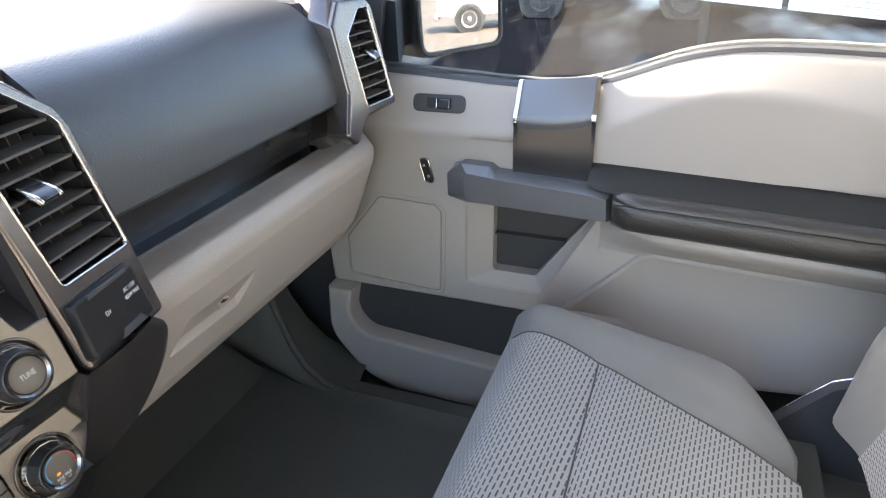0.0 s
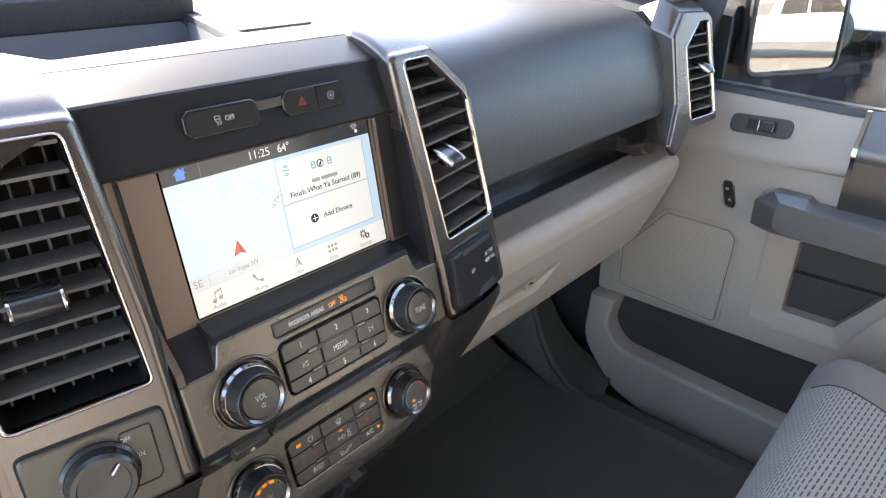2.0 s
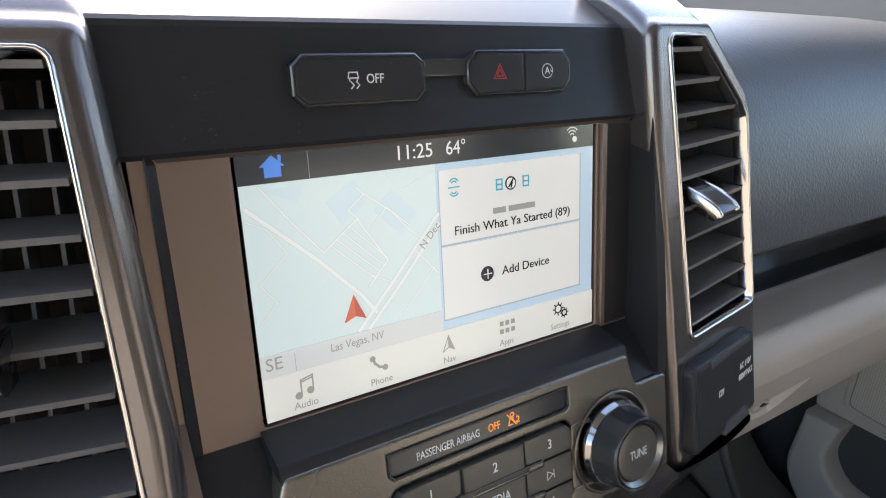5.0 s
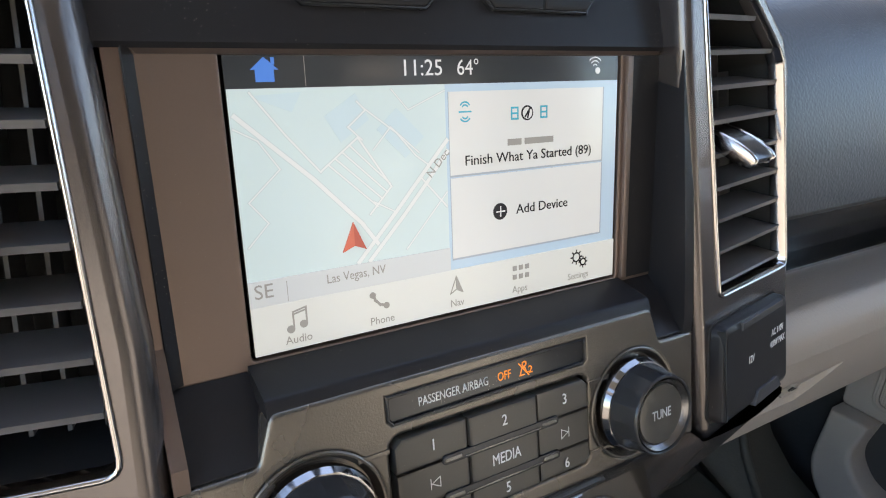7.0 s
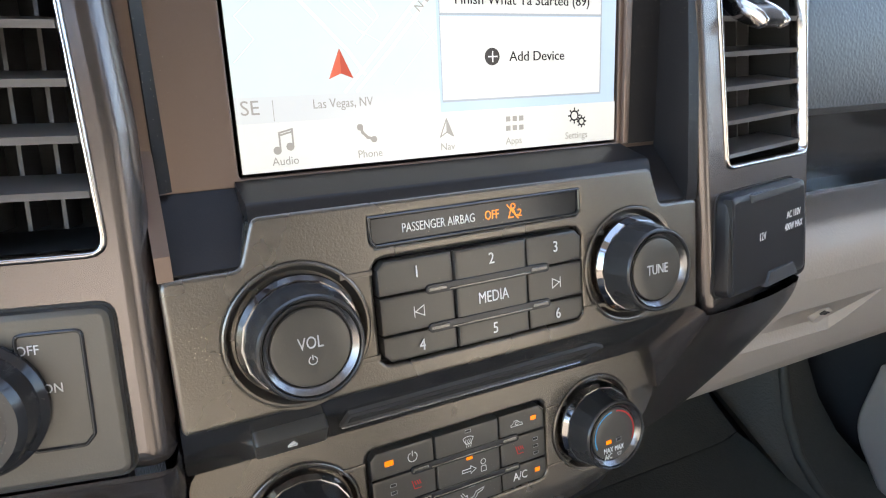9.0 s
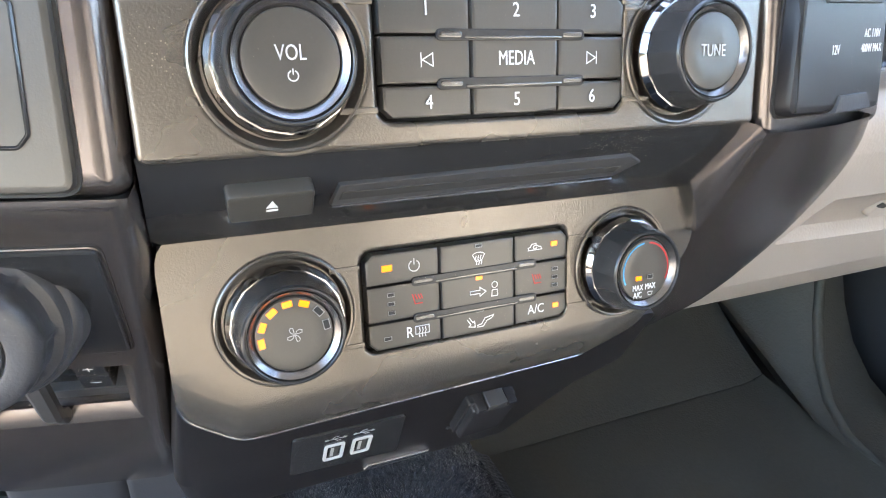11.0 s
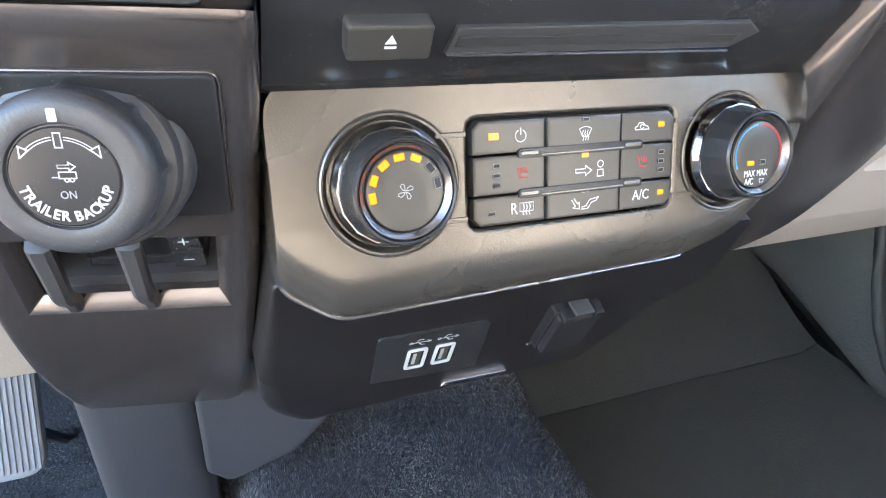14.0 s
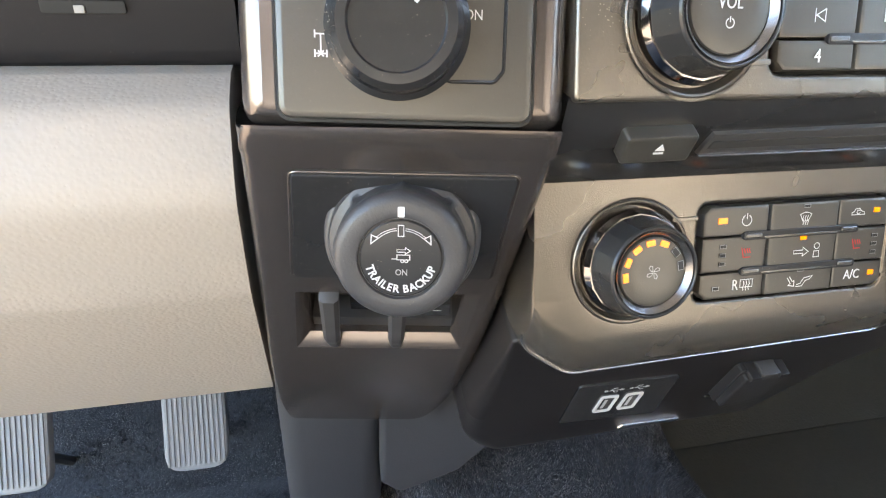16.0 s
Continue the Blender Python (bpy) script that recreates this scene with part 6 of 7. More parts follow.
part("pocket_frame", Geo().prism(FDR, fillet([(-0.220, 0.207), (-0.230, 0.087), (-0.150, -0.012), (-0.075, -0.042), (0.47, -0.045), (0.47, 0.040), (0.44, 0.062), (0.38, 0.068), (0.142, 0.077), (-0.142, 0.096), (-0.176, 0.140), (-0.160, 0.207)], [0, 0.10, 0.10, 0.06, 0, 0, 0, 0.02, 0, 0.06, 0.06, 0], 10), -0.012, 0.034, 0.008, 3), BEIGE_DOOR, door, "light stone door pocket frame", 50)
part("pocket_back", Geo().box(FDR, -0.20, 0.03, 0.75, 0.22, -0.020, -0.012), BLACK, door)
part("pocket_rib", Geo().tube([FDR @ Vector((u, v, -0.0105)) for u, v in ((-0.085, 0.158), (-0.045, 0.156), (-0.036, 0.146))], 0.003, 6), BLACK, door)
# inside of the pull recess
part("pull_back", Geo().box(FDR, 0.12, 0.27, 0.34, 0.44, -0.052, -0.046), BLACK, door)
part("pull_step", Geo().box(FDR, 0.125, 0.355, 0.33, 0.358, -0.046, -0.030, 0.001), BLACK, door)
g = Geo().rings([[FDR @ Vector((p[0], p[1], h)) for p in q] for q, h in ((ccw(PULL_RIM), -0.004), (inset(ccw(PULL_RIM), 0.004), -0.0075), (inset(ccw(PULL), -0.004), -0.016), (ccw(PULL), -0.019), (ccw(PULL), -0.05))])
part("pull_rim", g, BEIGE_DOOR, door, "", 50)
# upper trim, rolling out to the window
CREASE = [(0.15, 0.568), (-0.10, 0.568), (-0.17, 0.572), (-0.32, 0.585), (-0.347, 0.593), (-0.40, 0.622), (-0.446, 0.643), (-0.50, 0.655), (-0.564, 0.658), (-0.65, 0.650), (-0.726, 0.636), (-0.95, 0.61)]


def crease_z(y):
    for (y0, z0), (y1, z1) in zip(CREASE, CREASE[1:]):
        if y0 >= y >= y1:
            return z0 + (z1 - z0) * (y0 - y) / (y0 - y1)
    return CREASE[0][1]


def crease_mean(y):
    return sum(crease_z(y + d) for d in (-0.02, -0.01, 0, 0.01, 0.02)) / 5


rows = []
for y in YS:
    c, b = crease_mean(y), belt_mean(y)
    lo = 0.552 - 0.035 * min(1, max(0, (-y - 0.27) / 0.05))
    rows.append([Vector((x, y, z)) for x, z in ((0.893, lo), (0.8715, lo + 0.004), (0.8690, c - 0.012), (0.8685, c - 0.004), (0.8705, c + 0.004), (0.8745, c + 0.012), (0.893, b - 0.020), (0.899, b - 0.008), (0.904, b - 0.004), (0.915, b - 0.006), (0.915, lo))])
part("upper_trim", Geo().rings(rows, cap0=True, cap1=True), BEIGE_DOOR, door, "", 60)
# waterfall trim with chrome edges between switch panel and upper trim
rowsA = []
SEC = [(0.6575, -0.0255), (0.640, -0.014), (0.622, -0.003), (0.610, 0.007), (0.601, 0.0125), (0.592, 0.0115), (0.585, 0.0095), (0.565, 0.0110), (0.53, 0.0120), (0.49, 0.0110)]
for k in range(9):
    w = k / 8
    u = 0.190 + 0.132 * w
    d = -0.006 * (1 - (2 * w - 1) ** 2)
    tilt = 0.012 * w
    rowsA.append([FDR @ Vector((u, v + d * (1 if 2 < i < 8 else 0) + (tilt if i < 7 else 0), h)) for i, (v, h) in enumerate(SEC)])
part("release_surround", Geo().rings([[r[i] for i in range(0, 7)] for r in rowsA], closed=False), HANDLE, door, "satin graphite release lever surround with sky reflection in its colour", 50)
part("release_well", Geo().rings([[r[i] for i in range(6, 10)] for r in rowsA], closed=False), GLOSS, door, "dark well behind the pull handle", 50)
for k, u in ((0, 0.1865), (8, 0.3255)):
    q = rowsA[k]
    g = Geo().rings([[p + Vector((dx, dy, 0)) for dx, dy in ((0.006, -0.0035), (-0.0035, -0.0035), (-0.0035, 0.0035), (0.006, 0.0035))] for p in q[:6]], cap0=True, cap1=True)
    part("chrome_edge", g, CHROME, door, "chrome edge", 50)
    g = Geo().rings([[p + Vector((dx, dy, 0)) for dx, dy in ((0.01, -0.003), (-0.0025, -0.003), (-0.0025, 0.003), (0.01, 0.003))] for p in q[5:]], cap0=True, cap1=True)
    part("dark_edge", g, GLOSS, door, "", 50)
# pull handle
# a bar with a chamfered top and a slanted front end
HB = [(0.068, 0.453), (0.068, 0.497), (0.095, 0.518), (0.148, 0.516), (0.160, 0.507), (0.325, 0.499), (0.364, 0.493), (0.366, 0.438), (0.102, 0.444)]
HF = [(0.108, 0.461), (0.106, 0.494), (0.112, 0.507), (0.150, 0.503), (0.162, 0.501), (0.325, 0.489), (0.356, 0.484), (0.359, 0.444), (0.126, 0.453)]
HB, HF = fillet(HB, 0.004, 2), fillet(HF, 0.003, 2)
mid = [((a[0] * 0.12 + b[0] * 0.88), (a[1] * 0.12 + b[1] * 0.88)) for a, b in zip(HB, HF)]
g = Geo().rings([[FDR @ Vector((p[0], p[1], hh)) for p in q] for q, hh in ((HB, 0.004), (HB, 0.027), (inset(ccw(HB), 0.0006) if area2(HB) > 0 else HB, 0.029), (mid, 0.0465), (HF, 0.0485))], cap0=True, cap1=True)
h = part("pull_handle", g, HANDLE, door, "satin graphite pull handle", 22)
part("handle_root", Geo().prism(FDR, fillet([(0.074, 0.44), (0.074, 0.510), (0.150, 0.510), (0.150, 0.44)], 0.006), -0.002, 0.012, 0.004), BEIGE_DOOR, door)
# armrest
SOFT = [(0.532, -0.004), (0.533, 0.003), (0.527, 0.014), (0.513, 0.038), (0.505, 0.050), (0.500, 0.052), (0.495, 0.040), (0.50, 0.0)]
ROLL = [(0.503, 0.040), (0.5035, 0.052), (0.500, 0.060), (0.492, 0.0665), (0.487, 0.0675), (0.4855, 0.0655), (0.484, 0.0675), (0.476, 0.0705), (0.462, 0.071), (0.449, 0.068), (0.440, 0.060), (0.438, 0.050), (0.438, 0.0), (0.503, 0.0)]
UND = [(0.440, 0.0), (0.4395, 0.052), (0.434, 0.057), (0.424, 0.054), (0.405, 0.038), (0.388, 0.014), (0.376, 0.004), (0.36, -0.004)]


def rest(sec, u0, u1, n, fall, fade=0.0):
    rs = []
    for k in range(n + 1):
        u = u0 + (u1 - u0) * k / n
        e = max(0.0, 1 - (u - u0) / 0.03)
        f = max(0.0, 1 - (u - u0) / fade) if fade else 0.0
        rs.append([FDR @ Vector((u, v - fall * (u - u0), hh * (1 - 0.3 * e * e) * (1 - f * f))) for v, hh in sec])
    return Geo().rings(rs, cap0=True, cap1=True)


part("armrest_top", rest(SOFT, 0.322, 0.95, 24, 0.041), SOFT_TOP, door, "black armrest top", 50)
part("armrest_roll", rest(ROLL, 0.366, 0.95, 24, 0.045), LEATHER, door, "black grained armrest edge", 50)
part("armrest_seam", Geo().tube([FDR @ Vector((0.37 + 0.58 * k / 10, 0.4855 - 0.045 * 0.58 * k / 10, 0.0655)) for k in range(11)], 0.0011, 6), DARK, door)
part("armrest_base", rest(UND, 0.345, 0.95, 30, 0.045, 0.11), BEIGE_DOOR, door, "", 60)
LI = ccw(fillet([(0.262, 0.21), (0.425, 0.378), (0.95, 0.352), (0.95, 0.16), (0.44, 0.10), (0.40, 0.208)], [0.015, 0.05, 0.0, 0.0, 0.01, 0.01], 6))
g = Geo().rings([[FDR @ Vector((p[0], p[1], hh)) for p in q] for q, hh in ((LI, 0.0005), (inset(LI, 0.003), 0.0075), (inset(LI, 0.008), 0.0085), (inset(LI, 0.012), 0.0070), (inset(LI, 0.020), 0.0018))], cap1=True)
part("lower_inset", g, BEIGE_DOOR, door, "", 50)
# loudspeaker grille
SPK = fillet([(-0.090, 0.420), (0.030, 0.416), (0.041, 0.402), (0.033, 0.223), (-0.172, 0.236), (-0.172, 0.320)], 0.012, 4)
part("speaker_grille", Geo().prism(FDR, SPK, -0.002, 0.0020, 0.0015), MESH, door, "finely pricked loudspeaker grille")
part("grille_groove", Geo().ring(FDR, inset(ccw(SPK), -0.0018), 0.0018, -0.001, 0.0004, 0.0001), PILLAR, door)
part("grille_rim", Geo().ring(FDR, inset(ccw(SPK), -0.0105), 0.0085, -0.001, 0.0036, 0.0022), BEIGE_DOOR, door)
# window and lock switches
FWS = door_plane(-0.043, 0.6140, 14.0, 0.8835)
wsw = part("window_switch", Geo().prism(FWS, rect(-0.050, -0.0165, 0.050, 0.0155, 0.013, 6), -0.002, 0.0030, 0.0014), BLACK, door, "black oval window switch plate")
part("switch_well", Geo().box(FWS, -0.022, -0.009, 0.026, 0.009, 0.002, 0.0032), DARK, wsw)
part("switch_rocker", Geo().prism(FWS, fillet([(-0.002, -0.009), (0.022, -0.011), (0.024, 0.008), (0.0, 0.008)], 0.004), 0.0, 0.0085, 0.002), GLOSS, wsw)
part("rocker_edge", Geo().box(FWS, -0.0035, -0.009, -0.0008, 0.008, 0.002, 0.0095, 0.0006), CHROME, wsw, "chrome edge")
FLK = door_plane(-0.016, 0.487)
lk = part("lock_switch", Geo().prism(FLK, fillet([(-0.011, 0.022), (0.003, 0.022), (0.013, -0.016), (0.011, -0.023), (-0.003, -0.022), (-0.012, 0.014)], 0.003), -0.002, 0.0040, 0.0015), GLOSS, door, "black lock rocker with a bright rim")
part("lock_rim", Geo().ring(FLK, inset(ccw(fillet([(-0.011, 0.022), (0.003, 0.022), (0.013, -0.016), (0.011, -0.023), (-0.003, -0.022), (-0.012, 0.014)], 0.003)), -0.0022), 0.0024, 0.0, 0.0042, 0.0008), CHROME, lk, "chrome rim")
strokes("lock_legend", FLK, shift([[(-1, 0), (1, 0), (1, -1), (-1, -1), (-1, 0)], [(-0.6, 0), (-0.6, 0.8), (0.6, 0.8), (0.6, 0)]], -0.004, 0.010, 0.0024) + shift([[(-1, 0), (1, 0), (1, -1), (-1, -1), (-1, 0)], [(-0.6, 0), (-0.6, 0.8), (0.6, 0.8)]], 0.004, -0.010, 0.0024), 0.0006, 0.0042, WHITE_INK, door)

# ---- passenger seat ----
seat = thing("front_bench", (0.47, -0.5, 0.0), "grey cloth passenger seat with a dashed weave on the cushion", "car seat")


def edge_x(y):
    return 0.645 - 0.235 * max(0, -y - 0.33)


def out_x(y):
    return 0.750 - 5.0 * max(0, -y - 0.53) ** 2


def top_z(x, y):
    z = 0.334 - 0.27 * max(0, -y - 0.27)
    e, o = edge_x(y), out_x(y)
    if x > e:
        w = min(1, (x - e) / 0.055)
        z += (0.014 + 0.026 * min(1, max(0, -y - 0.30) / 0.3)) * w * w * (3 - 2 * w)
        t = max(0.0, (x - (o - 0.055)) / 0.055)
        z -= 0.040 * t * t
    if x < 0.27:
        z += 0.02 * min(1, (0.27 - x) / 0.04)
    if y < -0.58:
        z -= 1.6 * (-y - 0.58) ** 1.5 * (1 if x > e else 0.3)
    groove = math.exp(-((y + 0.388) / 0.010) ** 2) * 0.0022 if x <= e else 0.0
    f = max(0, y + 0.305)
    return z - groove - 9.0 * f * f - 40 * f ** 4


def cushion(name, fx0, fx1, nx, mat, label):
    ys = [-0.242 - 0.43 * k / 56 for k in range(57)]
    rs = []
    for y in ys:
        a, b = fx0(y), fx1(y)
        xs = [a + (b - a) * i / nx for i in range(nx + 1)]
        pts = [Vector((x, y, top_z(x, y))) for x in xs]
        pts += [Vector((b, y, 0.12)), Vector((a, y, 0.12))]
        rs.append(pts)
    front = [Vector((p.x, -0.234, max(0.12, p.z - 0.03) if i <= nx else p.z)) for i, p in enumerate(rs[0])]
    front2 = [Vector((p.x, -0.236, 0.14 if i <= nx else 0.12)) for i, p in enumerate(rs[0])]
    return part(name, Geo().rings([front2, front] + rs, cap0=True, cap1=True), mat, seat, label, 60)


cushion("cushion_insert", lambda y: 0.27, edge_x, 20, SEATCLOTH, "light grey cloth with dark dashes")
cushion("cushion_bolster", lambda y: edge_x(y) + 0.0004, out_x, 16, CLOTH, "plain grey outer bolster")
cushion("cushion_bolster", lambda y: 0.20, lambda y: 0.2696, 8, CLOTH, "plain grey inner bolster")
sy = [-0.250 - 0.42 * k / 40 for k in range(41)]
part("cushion_seam", Geo().tube([Vector((edge_x(y), y, top_z(edge_x(y), y) + 0.0002)) for y in sy], 0.0016, 6), BLACK, seat)
part("cushion_seam", Geo().tube([Vector((0.27 + 0.36 * k / 20, -0.388, top_z(0.27 + 0.36 * k / 20, -0.388) + 0.0003)) for k in range(21)], 0.0014, 6), BLACK, seat)
part("seat_base", Geo().prism(Matrix.Identity(4), rect(0.24, -0.72, 0.735, -0.262, 0.02), 0.03, 0.16, 0.004), VINYL, seat)
rs = []
for k in range(25):
    w = k / 24
    z, y = 0.235 + 0.72 * w, -0.736 - 0.25 * w
    fade = min(1.0, max(0.0, (w - 0.16) / 0.35))
    sec = []
    for i in range(41):
        x = 0.212 + 0.523 * i / 40
        t = abs(x - 0.4735) / 0.2615
        bol = 0.062 * math.exp(-((t - 0.80) / 0.17) ** 2) - 0.085 * max(0.0, (t - 0.84) / 0.16) ** 2.2
        sec.append(Vector((x, y - 0.012 + bol * min(1.0, 0.45 + 2.4 * w) * (1 - 0.6 * fade * fade * (3 - 2 * fade)) + 0.01 * math.sin(3.1 * w), z)))
    sec += [Vector((0.735, y - 0.13, z)), Vector((0.212, y - 0.13, z))]
    rs.append(sec)
part("backrest", Geo().rings(rs, cap0=True, cap1=True), CLOTH, seat, "grey cloth backrest", 60)
part("backrest_insert", Geo().rings([[p + Vector((0, 0.003, 0)) for p in sec[9:32]] + [sec[31] + Vector((0, -0.01, 0)), sec[9] + Vector((0, -0.01, 0))] for sec in rs], cap0=True, cap1=True), SEATCLOTH, seat, "light grey cloth with dark dashes", 60)
part("headrest", Geo().prism(plane(0.46, -1.00, 1.06, 8), rect(-0.12, -0.075, 0.12, 0.075, 0.035), -0.05, 0.05, 0.03, 3), CLOTH, seat, "", 60)
g = Geo().rings([[Vector((x, y, z)) for y, z in fillet([(-0.60, 0.12), (-0.665, 0.198), (-0.72, 0.268), (-0.80, 0.30), (-0.86, 0.22), (-0.84, 0.10)], 0.02, 4)] for x in (0.716, 0.735, 0.738)], cap0=True, cap1=True)
part("recliner_cover", g, TUNNEL, seat, "grey plastic recliner cover", 45)
g = Geo().tube([Vector((0.7385, y, z)) for y, z in ((-0.655, 0.186), (-0.69, 0.232), (-0.722, 0.268), (-0.76, 0.286))], 0.0016, 6)
part("cover_edge", g, SATIN, seat)
g = Geo().tube([Vector((0.735, -0.70, 0.15)), Vector((0.735, -0.76, 0.155)), Vector((0.735, -0.82, 0.17))], 0.006, 8)
part("recliner_lever", g, TUNNEL, seat)

# Unseen driver's seat and rear bench, added to bounce sunlight onto the stack.
tagged(copy_thing(seat, pose(-0.47, -0.5, 0.0)), "grey cloth driver's seat, unseen, added to bounce sunlight")
rear = thing("rear_bench", (0, -1.4, 0.0), "unseen grey cloth rear bench added to bounce sunlight", "seat")
part("cushion", Geo().prism(Matrix.Identity(4), rect(-0.78, -1.5, 0.78, -1.08, 0.05), 0.0, 0.36, 0.03, 3), CLOTH, rear)
part("backrest", Geo().prism(plane(0, -1.42, 0.58, 12), rect(-0.78, -0.3, 0.78, 0.22, 0.05), -0.1, 0.04, 0.03, 3), CLOTH, rear)

# ---- footwell ----
def tunnel_z(x, y):
    s = 1 / (1 + math.exp(-(0.165 - abs(x + 0.01)) / 0.018))
    z = 0.004 + s * (0.155 + 0.32 * max(0.0, y - 0.22) + 0.05 * max(0, min(1, (y + 0.1) / 0.4))) + 0.9 * max(0, y - 0.42) ** 1.4
    return z + 0.004 * noise.noise(Vector((x * 14, y * 14, 1.3)))


def driver_z(x, y):
    return 0.006 + 0.9 * max(0, y - 0.40) ** 1.3 + 0.006 * noise.noise(Vector((x * 9, y * 9, 4.1)))


def sheet(fz, x0, x1, nx, y0, y1, ny):
    V = [(x0 + (x1 - x0) * i / nx, y0 + (y1 - y0) * j / ny) for j in range(ny + 1) for i in range(nx + 1)]
    return Geo().add([(x, y, fz(x, y)) for x, y in V], [(j * (nx + 1) + i, j * (nx + 1) + i + 1, (j + 1) * (nx + 1) + i + 1, (j + 1) * (nx + 1) + i) for j in range(ny) for i in range(nx)])


def pile(parent, fz, x0, x1, y0, y1, count, seed):
    """Short tufts standing on a carpet, their lean drifting from patch to patch."""
    rnd = random.Random(seed)
    V, T = [], []
    for k in range(count):
        x, y = rnd.uniform(x0, x1), rnd.uniform(y0, y1)
        z = fz(x, y)
        a, w, h = rnd.uniform(0, math.pi), rnd.uniform(0.0004, 0.0008), rnd.uniform(0.0022, 0.0042)
        lx = 0.0040 * noise.noise(Vector((x * 16, y * 16, 7.0))) + rnd.gauss(0, 0.0007)
        ly = 0.0040 * noise.noise(Vector((x * 16, y * 16, 9.5))) + rnd.gauss(0, 0.0007)
        c, s = w * math.cos(a), w * math.sin(a)
        V += [(x - c, y - s, z - 0.0006), (x + c, y + s, z - 0.0006), (x + lx, y + ly, z + h)]
        T.append((3 * k, 3 * k + 1, 3 * k + 2))
    me = bpy.data.meshes.new("nap")
    me.from_pydata(V, [], T)
    me.materials.append(CARPET)
    ob = new("nap", me)
    ob.parent = parent
    ob.matrix_parent_inverse = base_of(parent).inverted()
    return tagged(ob, "short dark blue-grey carpet nap", kind="stuff")


cp = solid("tunnel_carpet", sheet(tunnel_z, -0.25, 0.23, 56, -0.35, 0.69, 40), CARPET, "dark blue-grey carpet over the transmission tunnel", "carpet", sharp=80)
pile(cp, tunnel_z, -0.24, 0.21, 0.02, 0.34, 110000, 3)
cp = solid("driver_carpet", sheet(driver_z, -0.84, -0.22, 30, -0.35, 0.69, 30), CARPET, "dark blue-grey carpet in the driver's footwell", "carpet", sharp=80)
pile(cp, driver_z, -0.70, -0.235, 0.05, 0.62, 110000, 5)
fw = thing("footwell_covering", (0.46, 0.1, 0.0), "black moulded vinyl covering of the passenger footwell", "floor covering")


def vinyl_sheet(name, y0, y1, n):
    g, V = Geo(), []
    for j in range(n + 1):
        y = y0 + (y1 - y0) * j / n
        for i in range(41):
            x = 0.19 + 0.555 * i / 40
            z = 0.004 + 0.95 * max(0, y - 0.34) ** 1.3 + 0.012 * max(0.0, (x - 0.70) / 0.045) ** 2
            z += 0.0022 * noise.noise(Vector((x * 7, y * 7, 2.2)))
            V.append((x, y, z))
    g.add(V, [(j * 41 + i, j * 41 + i + 1, (j + 1) * 41 + i + 1, (j + 1) * 41 + i) for j in range(n) for i in range(40)])
    return part(name, g, VINYL, fw, "", 80)


vinyl_sheet("floor_sheet", -0.35, 0.352, 24)
vinyl_sheet("toe_board", 0.354, 0.69, 14)
part("sheet_joint", Geo().tube([Vector((0.20 + 0.53 * k / 20, 0.353, 0.0045)) for k in range(21)], 0.0016, 6), VINYL, fw)
part_sill = Geo().rings([[Vector((x, y, z)) for x, z in ((0.740, -0.004), (0.742, 0.006), (0.750, 0.004), (0.77, -0.035), (0.935, -0.05), (0.935, -0.12), (0.740, -0.12))] for y in (0.69, 0.20, 0.0, -0.95)], cap0=True, cap1=True)
solid("door_sill", part_sill, VINYL, "black plastic door sill", "sill", "structure")
# rolled lip of the door opening, and the kick panel that runs forward from it
LIP = [Vector(p) for p in ((0.742, -0.40, 0.004), (0.742, -0.15, 0.004), (0.742, 0.05, 0.004), (0.744, 0.14, 0.006), (0.750, 0.20, 0.015), (0.762, 0.25, 0.038), (0.780, 0.295, 0.080), (0.797, 0.33, 0.135), (0.808, 0.358, 0.20), (0.814, 0.38, 0.27), (0.817, 0.395, 0.35), (0.818, 0.40, 0.46))]
solid("sill_lip", Geo().tube(LIP, 0.0085, 12), VINYL, "dark rubber edge of the door opening", "trim", "structure", sharp=80)
rows = [[], [], [], [], []]
for p in LIP[3:]:
    e = min(1.0, p.z / 0.25)
    for row, (dx, dy, dz) in zip(rows, ((0.004, 0.0, 0.0), (-0.012, 0.010, 0.001), (-0.030, 0.035, 0.003), (-0.045, 0.10, 0.012), (-0.055, 0.30, 0.10))):
        row.append(p + Vector((dx * (0.4 + 0.6 * e), dy, dz)))
g = Geo().rings([LIP[3:], [Vector((p.x + 0.03, p.y - 0.004, p.z - 0.01)) for p in LIP[3:]], [Vector((0.868, p.y + 0.01, p.z + 0.01)) for p in LIP[3:]]], closed=False)
solid("door_jamb", g, VINYL, "black plastic covering between the sill lip and the door", "trim", "structure", sharp=80)
solid("kick_panel", Geo().rings(rows, closed=False), VINYL, "black plastic kick panel beside the footwell", "trim", "structure", sharp=80)
# tunnel side trim under the stack
tt = thing("tunnel_trim", (-0.19, 0.12, 0.0), "grey moulded trim piece under the centre stack", "trim panel")
rows = []
for k in range(13):
    c = k / 12
    z = 0.330 - 0.325 * c
    y = 0.172 + 0.045 * c
    rows.append([Vector((-0.252 + 0.004 * c + a, y + b, z)) for a, b in ((0, 0.16), (0, 0.030), (0.002, 0.012), (0.008, 0.003), (0.018, 0.0), (0.062, 0.0), (0.072, 0.001), (0.078, 0.006), (0.080, 0.014), (0.080, 0.16))])
part("side_panel", Geo().rings(rows, cap0=True, cap1=True), TUNNEL, tt, "", 60)
